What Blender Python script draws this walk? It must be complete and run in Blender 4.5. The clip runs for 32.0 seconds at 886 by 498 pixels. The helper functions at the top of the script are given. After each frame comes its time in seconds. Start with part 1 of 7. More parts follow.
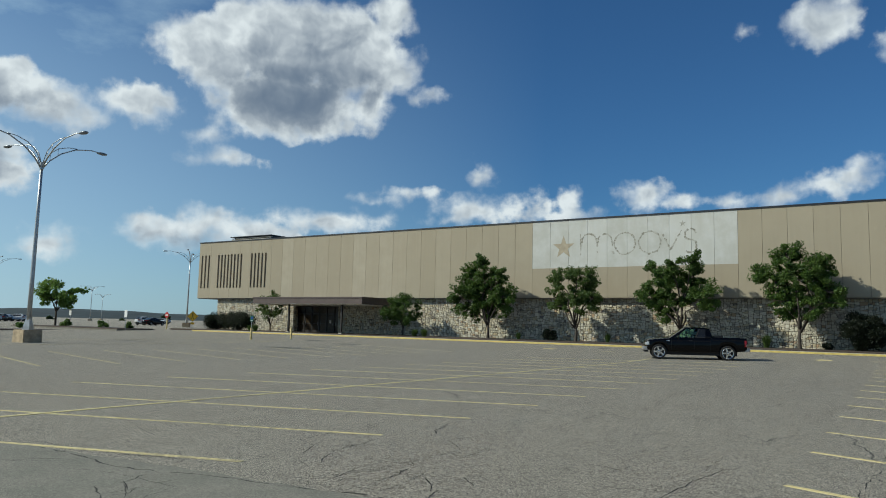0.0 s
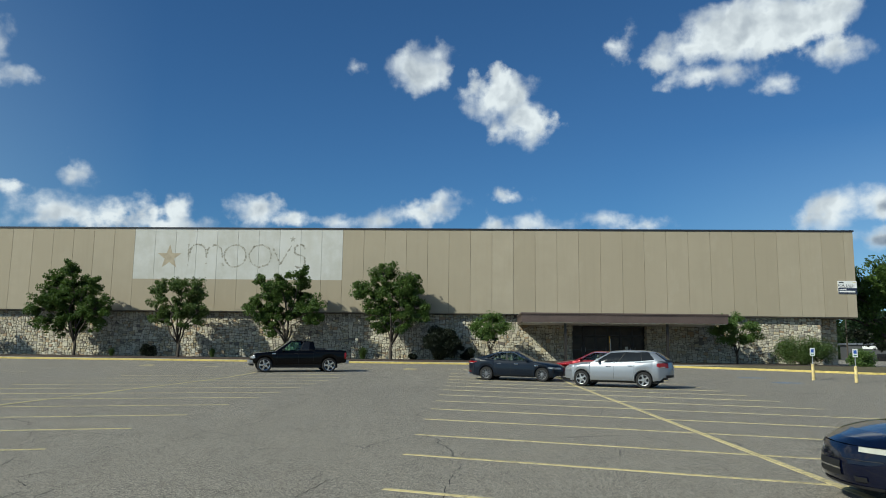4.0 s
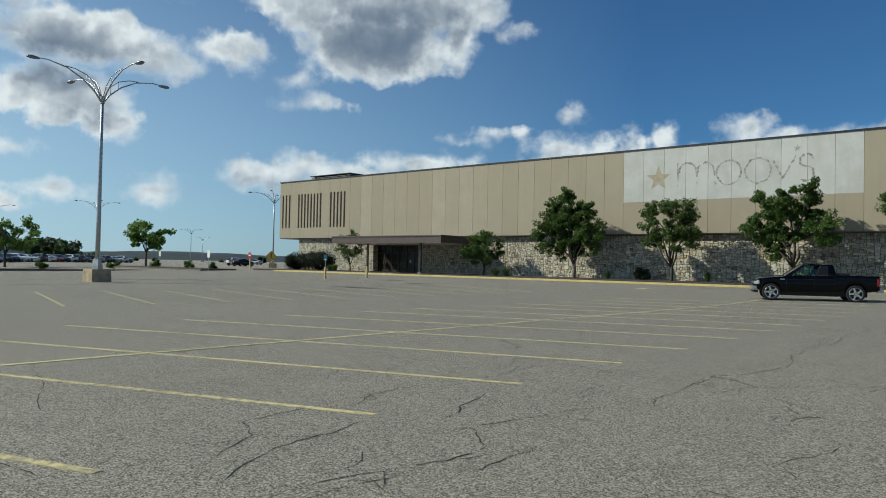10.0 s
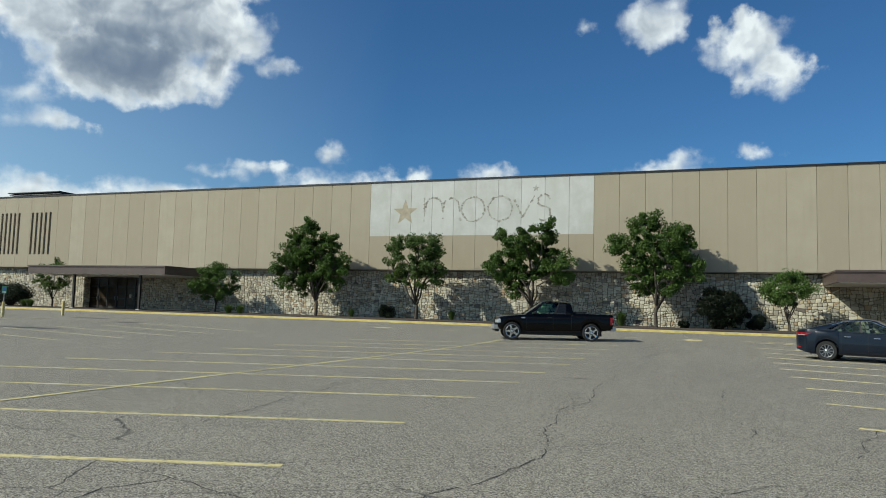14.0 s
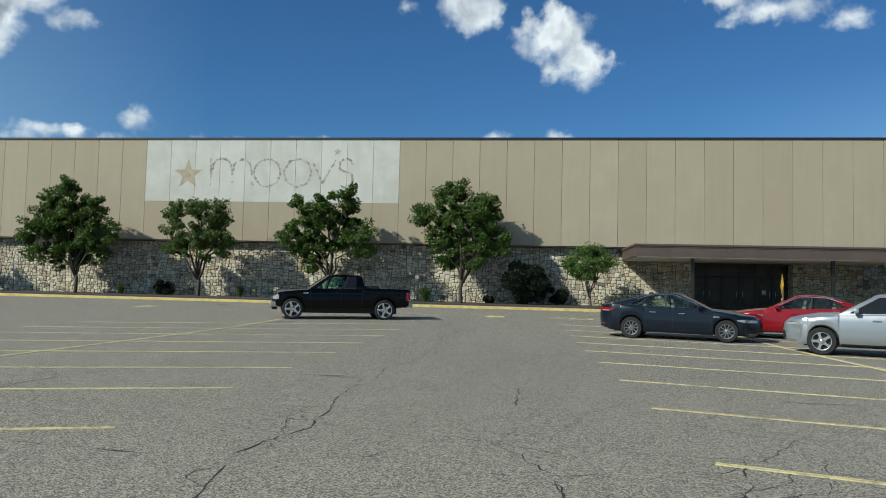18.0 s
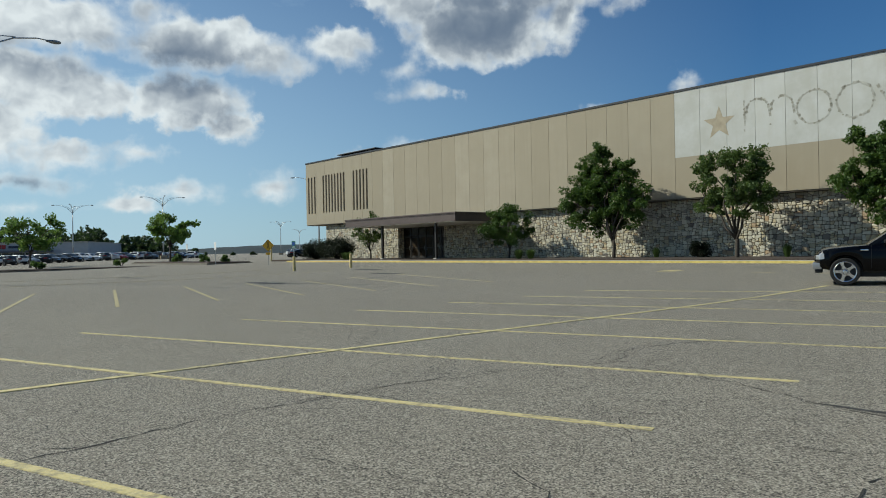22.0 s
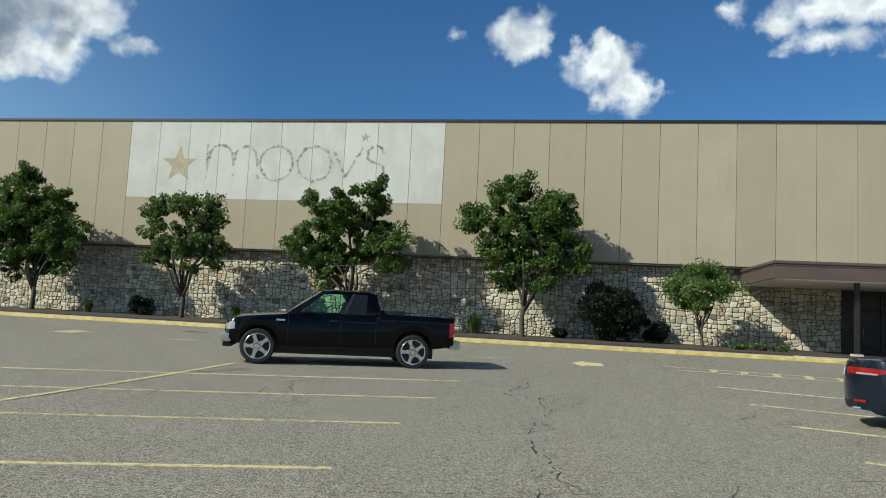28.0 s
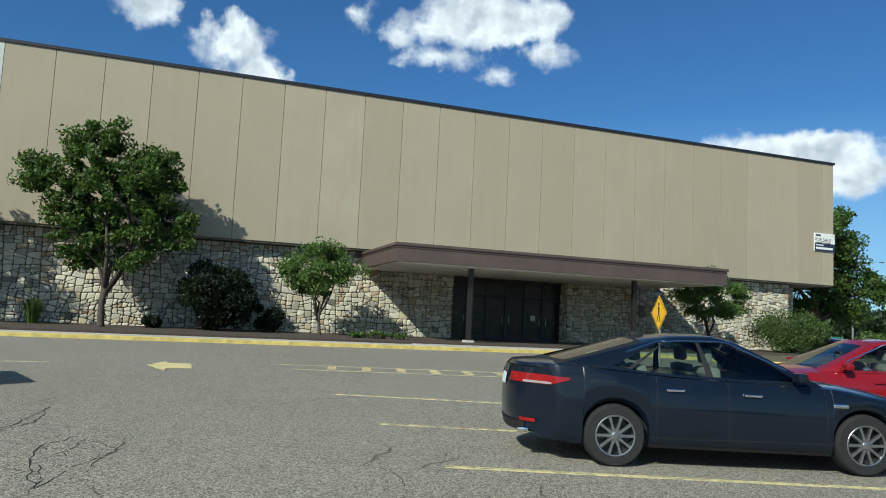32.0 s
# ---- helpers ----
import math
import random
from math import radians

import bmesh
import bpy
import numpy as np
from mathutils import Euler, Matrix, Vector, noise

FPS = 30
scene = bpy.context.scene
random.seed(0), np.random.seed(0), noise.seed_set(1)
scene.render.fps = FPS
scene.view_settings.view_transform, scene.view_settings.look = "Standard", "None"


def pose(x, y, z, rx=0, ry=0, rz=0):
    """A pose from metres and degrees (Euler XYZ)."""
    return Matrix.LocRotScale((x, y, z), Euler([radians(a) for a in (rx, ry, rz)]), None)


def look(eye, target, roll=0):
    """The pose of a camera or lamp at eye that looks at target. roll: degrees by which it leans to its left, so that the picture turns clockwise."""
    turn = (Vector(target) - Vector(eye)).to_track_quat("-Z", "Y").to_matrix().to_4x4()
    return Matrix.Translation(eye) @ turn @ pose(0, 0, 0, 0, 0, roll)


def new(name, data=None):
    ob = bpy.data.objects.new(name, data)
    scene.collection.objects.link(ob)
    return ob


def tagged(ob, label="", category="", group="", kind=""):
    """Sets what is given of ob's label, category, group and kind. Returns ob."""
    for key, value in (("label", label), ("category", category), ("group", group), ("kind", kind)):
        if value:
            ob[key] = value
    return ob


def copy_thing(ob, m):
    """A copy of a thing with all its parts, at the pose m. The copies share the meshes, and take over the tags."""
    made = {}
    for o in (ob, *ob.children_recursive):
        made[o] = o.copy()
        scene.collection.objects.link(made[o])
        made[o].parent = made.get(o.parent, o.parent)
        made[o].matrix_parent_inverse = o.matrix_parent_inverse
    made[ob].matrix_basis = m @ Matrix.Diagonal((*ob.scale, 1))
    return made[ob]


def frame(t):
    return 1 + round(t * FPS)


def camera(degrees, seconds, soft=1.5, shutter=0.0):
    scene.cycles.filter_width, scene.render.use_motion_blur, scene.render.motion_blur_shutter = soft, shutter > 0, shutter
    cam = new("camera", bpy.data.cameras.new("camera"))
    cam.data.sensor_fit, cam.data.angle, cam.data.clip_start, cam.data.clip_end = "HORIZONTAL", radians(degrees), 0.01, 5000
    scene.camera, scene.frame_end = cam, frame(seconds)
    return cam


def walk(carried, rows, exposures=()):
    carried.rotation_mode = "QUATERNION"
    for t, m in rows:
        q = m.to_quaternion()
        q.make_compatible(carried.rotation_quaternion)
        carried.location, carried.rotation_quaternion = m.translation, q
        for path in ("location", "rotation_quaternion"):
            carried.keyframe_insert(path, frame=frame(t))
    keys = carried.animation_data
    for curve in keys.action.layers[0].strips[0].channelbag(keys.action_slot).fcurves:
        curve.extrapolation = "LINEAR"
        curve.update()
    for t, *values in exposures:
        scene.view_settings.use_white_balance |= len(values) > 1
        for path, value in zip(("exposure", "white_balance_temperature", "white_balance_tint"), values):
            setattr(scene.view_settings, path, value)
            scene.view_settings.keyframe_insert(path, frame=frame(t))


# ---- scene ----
cam = camera(63.0, 32.0, soft=1.0)
PATH = [
    (0, (79.584, -62.746, 1.639), (78.498, -61.08, 1.851), 1.4),
    (0.5, (79.494, -62.686, 1.629), (78.501, -60.963, 1.849), 1.5),
    (1, (79.424, -62.535, 1.631), (78.539, -60.757, 1.868), 1.9),
    (1.5, (79.416, -62.513, 1.611), (78.678, -60.67, 1.851), 1.9),
    (2, (79.386, -62.461, 1.625), (78.801, -60.562, 1.858), 1.4),
    (2.5, (79.384, -62.432, 1.627), (78.905, -60.503, 1.852), 0.7),
    (3, (79.373, -62.422, 1.625), (79.02, -60.467, 1.856), 0.6),
    (3.5, (79.382, -62.369, 1.62), (79.16, -60.396, 1.867), 0.5),
    (4, (79.384, -62.397, 1.612), (79.291, -60.417, 1.882), 0.7),
    (4.25, (79.407, -62.421, 1.62), (79.372, -60.441, 1.893), 0.55),
    (4.5, (79.43, -62.445, 1.629), (79.453, -60.464, 1.904), 0.4),
    (6.5, (79.46, -62.223, 1.564), (79.449, -60.235, 1.789), -0.4),
    (7, (79.243, -61.894, 1.596), (78.777, -59.956, 1.767), 2.4),
    (7.5, (79.139, -61.422, 1.512), (78.355, -59.588, 1.654), 0.9),
    (8, (78.931, -61.029, 1.49), (77.932, -59.299, 1.578), -0.4),
    (8.5, (78.547, -60.421, 1.447), (77.224, -58.921, 1.445), -1.3),
    (9, (78.379, -60.042, 1.49), (77.01, -58.584, 1.498), -1.4),
    (9.5, (78.153, -59.539, 1.463), (76.762, -58.104, 1.511), 1.0),
    (10, (77.951, -59.033, 1.486), (76.663, -57.503, 1.53), 1.2),
    (10.5, (77.822, -58.514, 1.514), (76.708, -56.854, 1.582), 1.9),
    (11, (77.47, -57.917, 1.462), (76.537, -56.152, 1.574), 1.0),
    (11.5, (77.174, -57.162, 1.404), (76.304, -55.365, 1.524), 2.7),
    (12, (76.886, -56.534, 1.388), (76.018, -54.739, 1.543), 1.2),
    (12.5, (76.602, -55.683, 1.375), (75.774, -53.871, 1.552), 3.2),
    (13, (76.57, -55.193, 1.398), (75.742, -53.381, 1.571), 2.3),
    (13.5, (76.588, -54.836, 1.422), (75.803, -53.004, 1.59), 0.2),
    (14, (76.467, -54.164, 1.453), (75.751, -52.303, 1.617), 1.6),
    (14.5, (76.463, -53.573, 1.479), (76.175, -51.602, 1.652), 0.7),
    (15, (76.466, -52.917, 1.462), (76.551, -50.927, 1.638), 1.6),
    (15.5, (76.442, -52.359, 1.432), (76.835, -50.404, 1.577), -0.2),
    (17.5, (76.639, -50.004, 1.446), (76.663, -48.009, 1.581), 0.5),
    (18, (76.606, -49.304, 1.409), (76.374, -47.32, 1.521), 1.4),
    (18.5, (76.552, -48.686, 1.432), (73.642, -39.140, 2.072), 0.74),
    (19, (76.468, -48.053, 1.431), (72.042, -39.104, 2.010), -0.42),
    (19.5, (76.316, -47.369, 1.398), (70.165, -39.494, 1.773), 0.35),
    (20, (76.181, -46.860, 1.415), (69.665, -39.278, 1.654), -0.86),
    (20.5, (76.014, -46.126, 1.407), (68.814, -39.188, 1.548), -0.72),
    (21, (75.882, -45.606, 1.393), (68.582, -38.772, 1.396), -2.13),
    (21.5, (75.824, -45.014, 1.406), (68.500, -38.204, 1.346), -0.61),
    (22, (75.719, -44.484, 1.385), (68.180, -37.914, 1.390), -1.06),
    (22.5, (75.701, -43.973, 1.398), (68.179, -37.386, 1.545), 0.44),
    (23, (75.645, -43.433, 1.409), (68.077, -36.897, 1.499), 0.73),
    (23.5, (75.605, -42.909, 1.427), (68.151, -36.246, 1.580), -0.34),
    (24, (75.446, -42.351, 1.416), (67.633, -36.113, 1.626), 0.61),
    (24.5, (75.294, -41.816, 1.407), (67.390, -35.692, 1.581), -1.84),
    (26.5, (74.829, -39.678, 1.480), (69.878, -31.045, 2.464), 2.55),
    (27, (74.730, -38.972, 1.437), (71.095, -29.704, 2.373), 2.01),
    (27.5, (74.679, -38.369, 1.470), (71.702, -28.860, 2.317), 2.66),
    (28, (74.630, -37.691, 1.471), (72.865, -27.889, 2.363), 2.92),
    (28.5, (74.758, -37.122, 1.483), (74.304, -27.165, 2.286), 1.61),
    (29, (74.826, -36.500, 1.505), (75.144, -26.518, 2.008), -0.88),
    (29.5, (74.962, -35.808, 1.475), (75.883, -25.863, 1.976), -0.12),
    (30, (74.977, -35.223, 1.490), (76.484, -25.347, 1.931), -3.43),
    (30.5, (75.198, -34.494, 1.466), (77.192, -24.704, 1.893), -0.99),
    (31, (75.193, -34.013, 1.491), (77.837, -24.379, 1.939), 0.52),
    (31.5, (75.340, -33.357, 1.513), (78.481, -23.878, 2.045), 1.47),
    (32, (75.431, -32.775, 1.540), (78.694, -23.370, 2.485), 2.78),
]
walk(cam, [(t, look(eye, target, roll)) for t, eye, target, roll in PATH], [(0, -0.18, 6120, 3), (4.5, -0.08, 6120, 3), (9, -0.18, 6100, 3), (13, -0.06, 6150, 3), (15, 0.06, 6150, 3), (18, 0.02, 6080, 3), (20, -0.1, 6080, 3), (23, -0.18, 6200, 4), (24.5, -0.18, 6200, 4), (26.5, 0.02, 6200, 3), (28, 0.16, 6250, 3), (32, 0.16, 5930, 2)])

# ---------------------------------------------------------------- light
SUN_WAY = Vector((1.1, 0.84, -1.0)).normalized()
sun = new("sun", bpy.data.lights.new("sun", "SUN"))
sun.data.energy, sun.data.angle, sun.data.color = 4.9, radians(0.6), (1.0, 0.94, 0.80)
sun.matrix_world = look((0, 0, 60), Vector((0, 0, 60)) + SUN_WAY)

world = bpy.data.worlds.new("sky")
scene.world = world
world.use_nodes = True


class Nodes:
    """A small helper to wire a node tree."""

    def __init__(self, tree):
        self.tree = tree
        tree.nodes.clear()

    def add(self, kind, **inputs):
        n = self.tree.nodes.new("ShaderNode" + kind)
        for k, v in inputs.items():
            k = k.replace("_", " ")
            sock = n.inputs[int(k[1:])] if k[0] == "i" and k[1:].isdigit() else n.inputs[k]
            if isinstance(v, bpy.types.NodeSocket):
                self.tree.links.new(v, sock)
            else:
                sock.default_value = v
        return n

    def math(self, op, a, b=0.0, c=0.0):
        n = self.add("Math", i0=a, i1=b, i2=c)
        n.operation = op
        return n.outputs[0]

    def vmath(self, op, a, b=(0, 0, 0)):
        n = self.add("VectorMath", i0=a, i1=b)
        n.operation = op
        return n.outputs[0]

    def mix(self, f, a, b, blend="MIX"):
        n = self.tree.nodes.new("ShaderNodeMix")
        n.data_type, n.blend_type = "RGBA", blend
        for sock, v in ((n.inputs[0], f), (n.inputs[6], a), (n.inputs[7], b)):
            if isinstance(v, bpy.types.NodeSocket):
                self.tree.links.new(v, sock)
            else:
                sock.default_value = (*v, 1) if isinstance(v, tuple) and len(v) == 3 else v
        return n.outputs[2]

    def noise(self, vec, scale, detail=4.0, rough=0.55, out=0):
        n = self.add("TexNoise", Vector=vec, Scale=scale, Detail=detail, Roughness=rough)
        return n.outputs[out]

    def ramp(self, f, a, b):
        n = self.add("MapRange", i0=f, i1=a, i2=b)
        n.clamp = True
        return n.outputs[0]


SKY_MASSES, SKY_GREYS = [], []


def cloud(bearing, height, half_wide, half_high):
    """A lobe of a cumulus cloud, in degrees: its bearing to the left of north and its height above the horizon."""
    SKY_MASSES.append((bearing, height, half_wide, half_high))


def grey(bearing, height, half_wide, half_high, depth):
    """The shaded thick body of a cloud."""
    SKY_GREYS.append((bearing, height, half_wide, half_high, depth))


cloud(51.5, 20.1, 4.4, 2.95); cloud(46.0, 21.0, 6.5, 3.87); cloud(41.4, 20.9, 4.5, 3.76); cloud(45.7, 16.8, 6.1, 2.9); cloud(38.0, 23.7, 2.1, 1.67)
cloud(37.8, 20.1, 2.3, 2.34); cloud(34.8, 18.0, 1.1, 0.56); cloud(39.2, 17.4, 2.2, 1.9); cloud(48.6, 15.8, 3.0, 1.83); cloud(56.4, 15.7, 2.8, 1.52)
cloud(51.8, 14.0, 1.1, 0.56); cloud(50.3, 12.1, 2.5, 0.65); cloud(30.0, 12.1, 0.9, 1.2); cloud(35.7, 10.4, 1.3, 0.26); cloud(38.6, 9.6, 1.1, 0.26)
cloud(54.7, 6.6, 3.1, 1.37); cloud(51.5, 7.1, 2.8, 1.41); cloud(44.6, 7.9, 2.1, 0.76); cloud(41.3, 7.8, 3.9, 0.95); cloud(48.5, 6.8, 5.0, 1.03)
cloud(30.4, 9.3, 3.4, 1.07); cloud(32.6, 8.6, 1.3, 0.53); cloud(25.4, 9.6, 1.4, 1.07); cloud(23.2, 10.0, 1.4, 0.98); cloud(24.2, 8.9, 2.7, 0.63)
cloud(17.3, 10.2, 2.0, 1.24); cloud(14.9, 9.6, 1.8, 0.66); cloud(11.2, 9.6, 1.8, 0.43); cloud(7.3, 9.9, 1.9, 0.64); cloud(3.1, 11.2, 1.9, 1.15)
cloud(4.7, 10.5, 1.7, 0.67); cloud(-2.5, 12.0, 1.2, 0.47); cloud(-1.5, 9.8, 1.0, 0.48); cloud(-4.0, 9.9, 2.0, 0.62); cloud(4.7, 21.7, 2.7, 1.87)
cloud(3.3, 22.5, 1.1, 1.2); cloud(-1.7, 19.8, 2.9, 1.96); cloud(-3.8, 17.6, 2.4, 1.66); cloud(10.1, 21.7, 0.5, 0.29); cloud(-20.9, 22.9, 4.8, 2.21)
cloud(-17.2, 22.4, 2.4, 1.48); cloud(-24.5, 23.2, 4.2, 1.95); cloud(-11.3, 22.9, 1.1, 1.27); cloud(-14.6, 21.4, 1.3, 0.84)
cloud(-26.6, 20.7, 1.9, 0.85); cloud(-23.1, 19.1, 1.5, 0.56); cloud(-17.9, 20.1, 3.5, 0.74); cloud(-1.6, 10.0, 1.1, 0.54); cloud(-4.1, 10.0, 1.4, 0.71)
cloud(-6.1, 9.7, 1.1, 0.44); cloud(-10.0, 9.9, 2.4, 0.61); cloud(-12.8, 9.6, 1.3, 0.43); cloud(-26.4, 10.0, 2.8, 1.35); cloud(-29.5, 10.0, 2.3, 1.16)
cloud(-29.4, 7.8, 2.3, 0.93); cloud(77.0, 15.9, 7.3, 1.96); cloud(81.1, 12.3, 3.5, 1.91); cloud(71.2, 17.4, 2.5, 1.13); cloud(67.5, 15.4, 6.5, 2.09)
cloud(61.5, 14.5, 3.1, 1.5); cloud(58.0, 15.5, 2.7, 1.12); cloud(76.9, 11.7, 6.1, 2.39); cloud(68.3, 11.2, 5.2, 2.11); cloud(64.9, 9.9, 2.2, 1.21)
cloud(81.1, 8.9, 3.9, 2.32); cloud(77.1, 6.9, 4.0, 1.2); cloud(71.0, 7.5, 1.7, 0.59); cloud(80.7, 5.3, 5.5, 0.86); cloud(62.0, 5.1, 1.8, 1.32)
cloud(69.0, 4.6, 3.0, 0.85); cloud(72.6, 3.7, 2.5, 0.58); cloud(79.2, 3.2, 2.0, 0.55)
grey(45.4, 17.7, 5.4, 2.9, 1.0); grey(39.4, 18.0, 1.7, 1.9, 0.7); grey(42.7, 21.3, 4.5, 2.49, 0.5); grey(52.8, 5.8, 5.2, 0.87, 0.6)
grey(42.9, 6.8, 4.7, 0.6, 0.5); grey(-29.7, 10.1, 1.4, 0.54, 0.7); grey(-29.5, 7.6, 2.3, 0.77, 0.9); grey(-20.9, 22.9, 2.6, 0.88, 0.12)
grey(-3.4, 17.1, 1.6, 0.85, 0.15); grey(68.3, 13.7, 5.6, 2.09, 0.95); grey(73.8, 9.0, 2.5, 0.9, 0.85); grey(62.1, 12.0, 1.8, 1.08, 0.75)
grey(66.6, 10.1, 2.2, 1.37, 0.75); grey(77.3, 13.6, 5.3, 1.38, 0.55); grey(80.3, 4.9, 5.1, 0.63, 0.85); grey(82.1, 10.7, 2.3, 1.52, 0.4)
grey(69.0, 4.9, 1.7, 0.34, 0.3)
# Lobes at -75 and beyond 90 degrees either way: unseen, added for reflections.
cloud(100, 14, 12, 4); cloud(125, 18, 14, 5); cloud(170, 15, 10, 4); cloud(-145, 20, 12, 5); cloud(-45, 12, 8, 2.5); cloud(-75, 18, 10, 4)
cloud(-40, 5.5, 9, 1.6); grey(125, 17, 11, 3, 0.9); grey(-145, 19, 9, 3, 0.9)


def build_sky():
    k = Nodes(world.node_tree)
    sky = k.add("TexSky")
    sky.sky_type, sky.sun_disc = "NISHITA", False
    sky.sun_elevation = math.asin(-SUN_WAY.z)
    sky.sun_rotation = math.atan2(-SUN_WAY.x, -SUN_WAY.y)
    sky.air_density, sky.dust_density, sky.ozone_density = 1.0, 0.35, 3.5
    way = k.add("TexCoord").outputs["Generated"]
    xyz = k.add("SeparateXYZ", Vector=way)
    bearing = k.math("MULTIPLY", k.math("ARCTAN2", k.math("MULTIPLY", xyz.outputs[0], -1.0), xyz.outputs[1]), 57.2958)
    height = k.math("MULTIPLY", k.math("ARCSINE", xyz.outputs[2]), 57.2958)
    flat = k.add("CombineXYZ", X=bearing, Y=height, Z=0.0).outputs[0]
    warp = k.add("TexNoise", Vector=flat, Scale=0.33, Detail=3.0, Roughness=0.5).outputs["Color"]
    bent_way = k.vmath("ADD", flat, k.vmath("MULTIPLY", k.vmath("SUBTRACT", warp, (0.5, 0.5, 0.5)), (2.4, 1.8, 0.0)))

    def lobes(rows):
        """The depth inside the nearest lobe, in degrees; below zero outside."""
        got = None
        for u, v, a, b, *deep in rows:
            near = bent_way
            if got is not None:
                chained = k.add("VectorMath", i0=got, i1=(1e-6, 1e-6, 0), i2=bent_way)
                chained.operation = "MULTIPLY_ADD"
                near = chained.outputs[0]
            n = k.add("VectorMath", i0=near, i1=(1 / a, 1 / b, 0), i2=(-u / a, -v / b, 0))
            n.operation = "MULTIPLY_ADD"
            n = k.add("VectorMath", i0=n.outputs[0])
            n.operation = "LENGTH"
            if deep:
                f = k.math("MULTIPLY", k.ramp(n.outputs["Value"], 1.5, 0.45), deep[0])
                got = f if got is None else k.math("SMOOTH_MAX", got, f, 0.2)
            else:
                r = min(a, b) * 0.55 + 0.45 * math.sqrt(a * b)
                f = k.math("MULTIPLY_ADD", n.outputs["Value"], -r, r)
                got = f if got is None else k.math("SMOOTH_MAX", got, f, 0.45)
        return got

    field, body = lobes(SKY_MASSES), lobes(SKY_GREYS)
    billow = k.add("TexNoise", Vector=flat, Scale=0.42, Detail=9.0, Roughness=0.56).outputs[0]
    form = k.add("TexNoise", Vector=bent_way, Scale=0.36, Detail=3.5, Roughness=0.5).outputs[0]
    lit = k.add("TexNoise", Vector=k.vmath("ADD", bent_way, (0.55, 0.6, 0.0)), Scale=0.36, Detail=3.5, Roughness=0.5).outputs[0]
    low = k.add("TexNoise", Vector=k.vmath("MULTIPLY", flat, (1.0, 1.6, 1.0)), Scale=0.16, Detail=4.0, Roughness=0.5).outputs[0]
    thin = k.add("TexNoise", Vector=k.vmath("MULTIPLY", flat, (1.0, 2.2, 1.0)), Scale=0.1, Detail=7.0, Roughness=0.6).outputs[0]
    dense = k.math("ADD", field, k.math("MULTIPLY_ADD", billow, 3.6, -1.72))
    soft = k.math("MULTIPLY_ADD", k.ramp(low, 0.35, 0.65), 1.2, 0.6)
    mask = k.ramp(k.math("DIVIDE", dense, soft), -0.25, 1.0)
    mask = k.math("SUBTRACT", k.math("MULTIPLY", k.math("MULTIPLY", mask, mask), 3.0), k.math("MULTIPLY", k.math("POWER", mask, 3.0), 2.0))
    left = k.ramp(bearing, 42.0, 72.0)
    veil = k.math("MULTIPLY", k.math("MULTIPLY", k.ramp(thin, 0.34, 0.72), left), 0.8)
    haze = k.math("MULTIPLY", k.math("MULTIPLY", k.ramp(height, 30.0, 1.0), k.ramp(bearing, 25.0, 72.0)), 0.78)
    right = k.math("MULTIPLY", k.math("MULTIPLY", k.ramp(height, 16.0, 0.0), k.ramp(bearing, -12.0, -30.0)), 0.35)
    haze = k.math("MAXIMUM", haze, right)
    relief = k.math("MULTIPLY", k.math("SUBTRACT", lit, form), 2.6)
    edge = k.ramp(dense, 0.15, 1.5)
    deep = k.math("MULTIPLY", body, k.math("MULTIPLY_ADD", edge, 0.85, 0.15))
    rough = k.math("MULTIPLY", relief, k.math("MULTIPLY_ADD", deep, 0.5, 0.6))
    inner = k.math("MULTIPLY", k.ramp(dense, 0.4, 3.0), k.math("MULTIPLY_ADD", low, 0.8, -0.2))
    gloom = k.math("ADD", k.math("ADD", k.math("MULTIPLY", deep, 1.35), rough), k.math("MULTIPLY_ADD", inner, 1.0, k.math("MULTIPLY_ADD", billow, 0.5, -0.27)))
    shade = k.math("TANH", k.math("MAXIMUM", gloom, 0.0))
    white = k.mix(shade, (11.4, 11.6, 11.6), (1.9, 2.5, 3.5))
    blue = k.mix(1.0, sky.outputs[0], (0.50, 0.80, 1.06), "MULTIPLY")
    c = k.mix(k.math("MAXIMUM", veil, haze), blue, (7.0, 9.2, 10.6))
    c = k.mix(k.math("MULTIPLY", mask, 0.97), c, white)
    bg = k.add("Background", Color=c, Strength=0.078)
    k.add("OutputWorld", Surface=bg.outputs[0])


build_sky()

# ---------------------------------------------------------------- helpers


def ground_z(y, x=80.0):
    """The lot is level, climbs gently to the kerb in front of the store and falls away past its far corner."""
    z = 0.0202 * math.log1p(math.exp(max(-40.0, min(y, -6.0) + 27.1)))
    f = min(1.0, max(0.0, (x - 114.0) / 26.0))
    return z - 1.0 * f * f * (3 - 2 * f)


def link(name, me, material=None, parent=None, label=""):
    ob = new(name, me)
    for m in (material if isinstance(material, (list, tuple)) else [material]):
        if m is not None and m.name not in [s.name for s in me.materials if s]:
            me.materials.append(m)
    if parent is not None:
        ob.parent = parent
    if label:
        ob["label"] = label
    return ob


def part(name, bm, material, parent=None, label="", smooth=False):
    """Links a bmesh as one mesh object under a thing or a part."""
    bmesh.ops.recalc_face_normals(bm, faces=bm.faces)
    me = bpy.data.meshes.new(name)
    bm.to_mesh(me)
    bm.free()
    if smooth:
        me.shade_smooth()
        if smooth is not True:
            me.set_sharp_from_angle(angle=radians(smooth))
    return link(name, me, material, parent, label)


def thing(name, m, label, category, group="", kind=""):
    ob = new(name)
    ob.matrix_world = m
    ob.empty_display_size = 0.2
    return tagged(ob, label, category, group, kind)


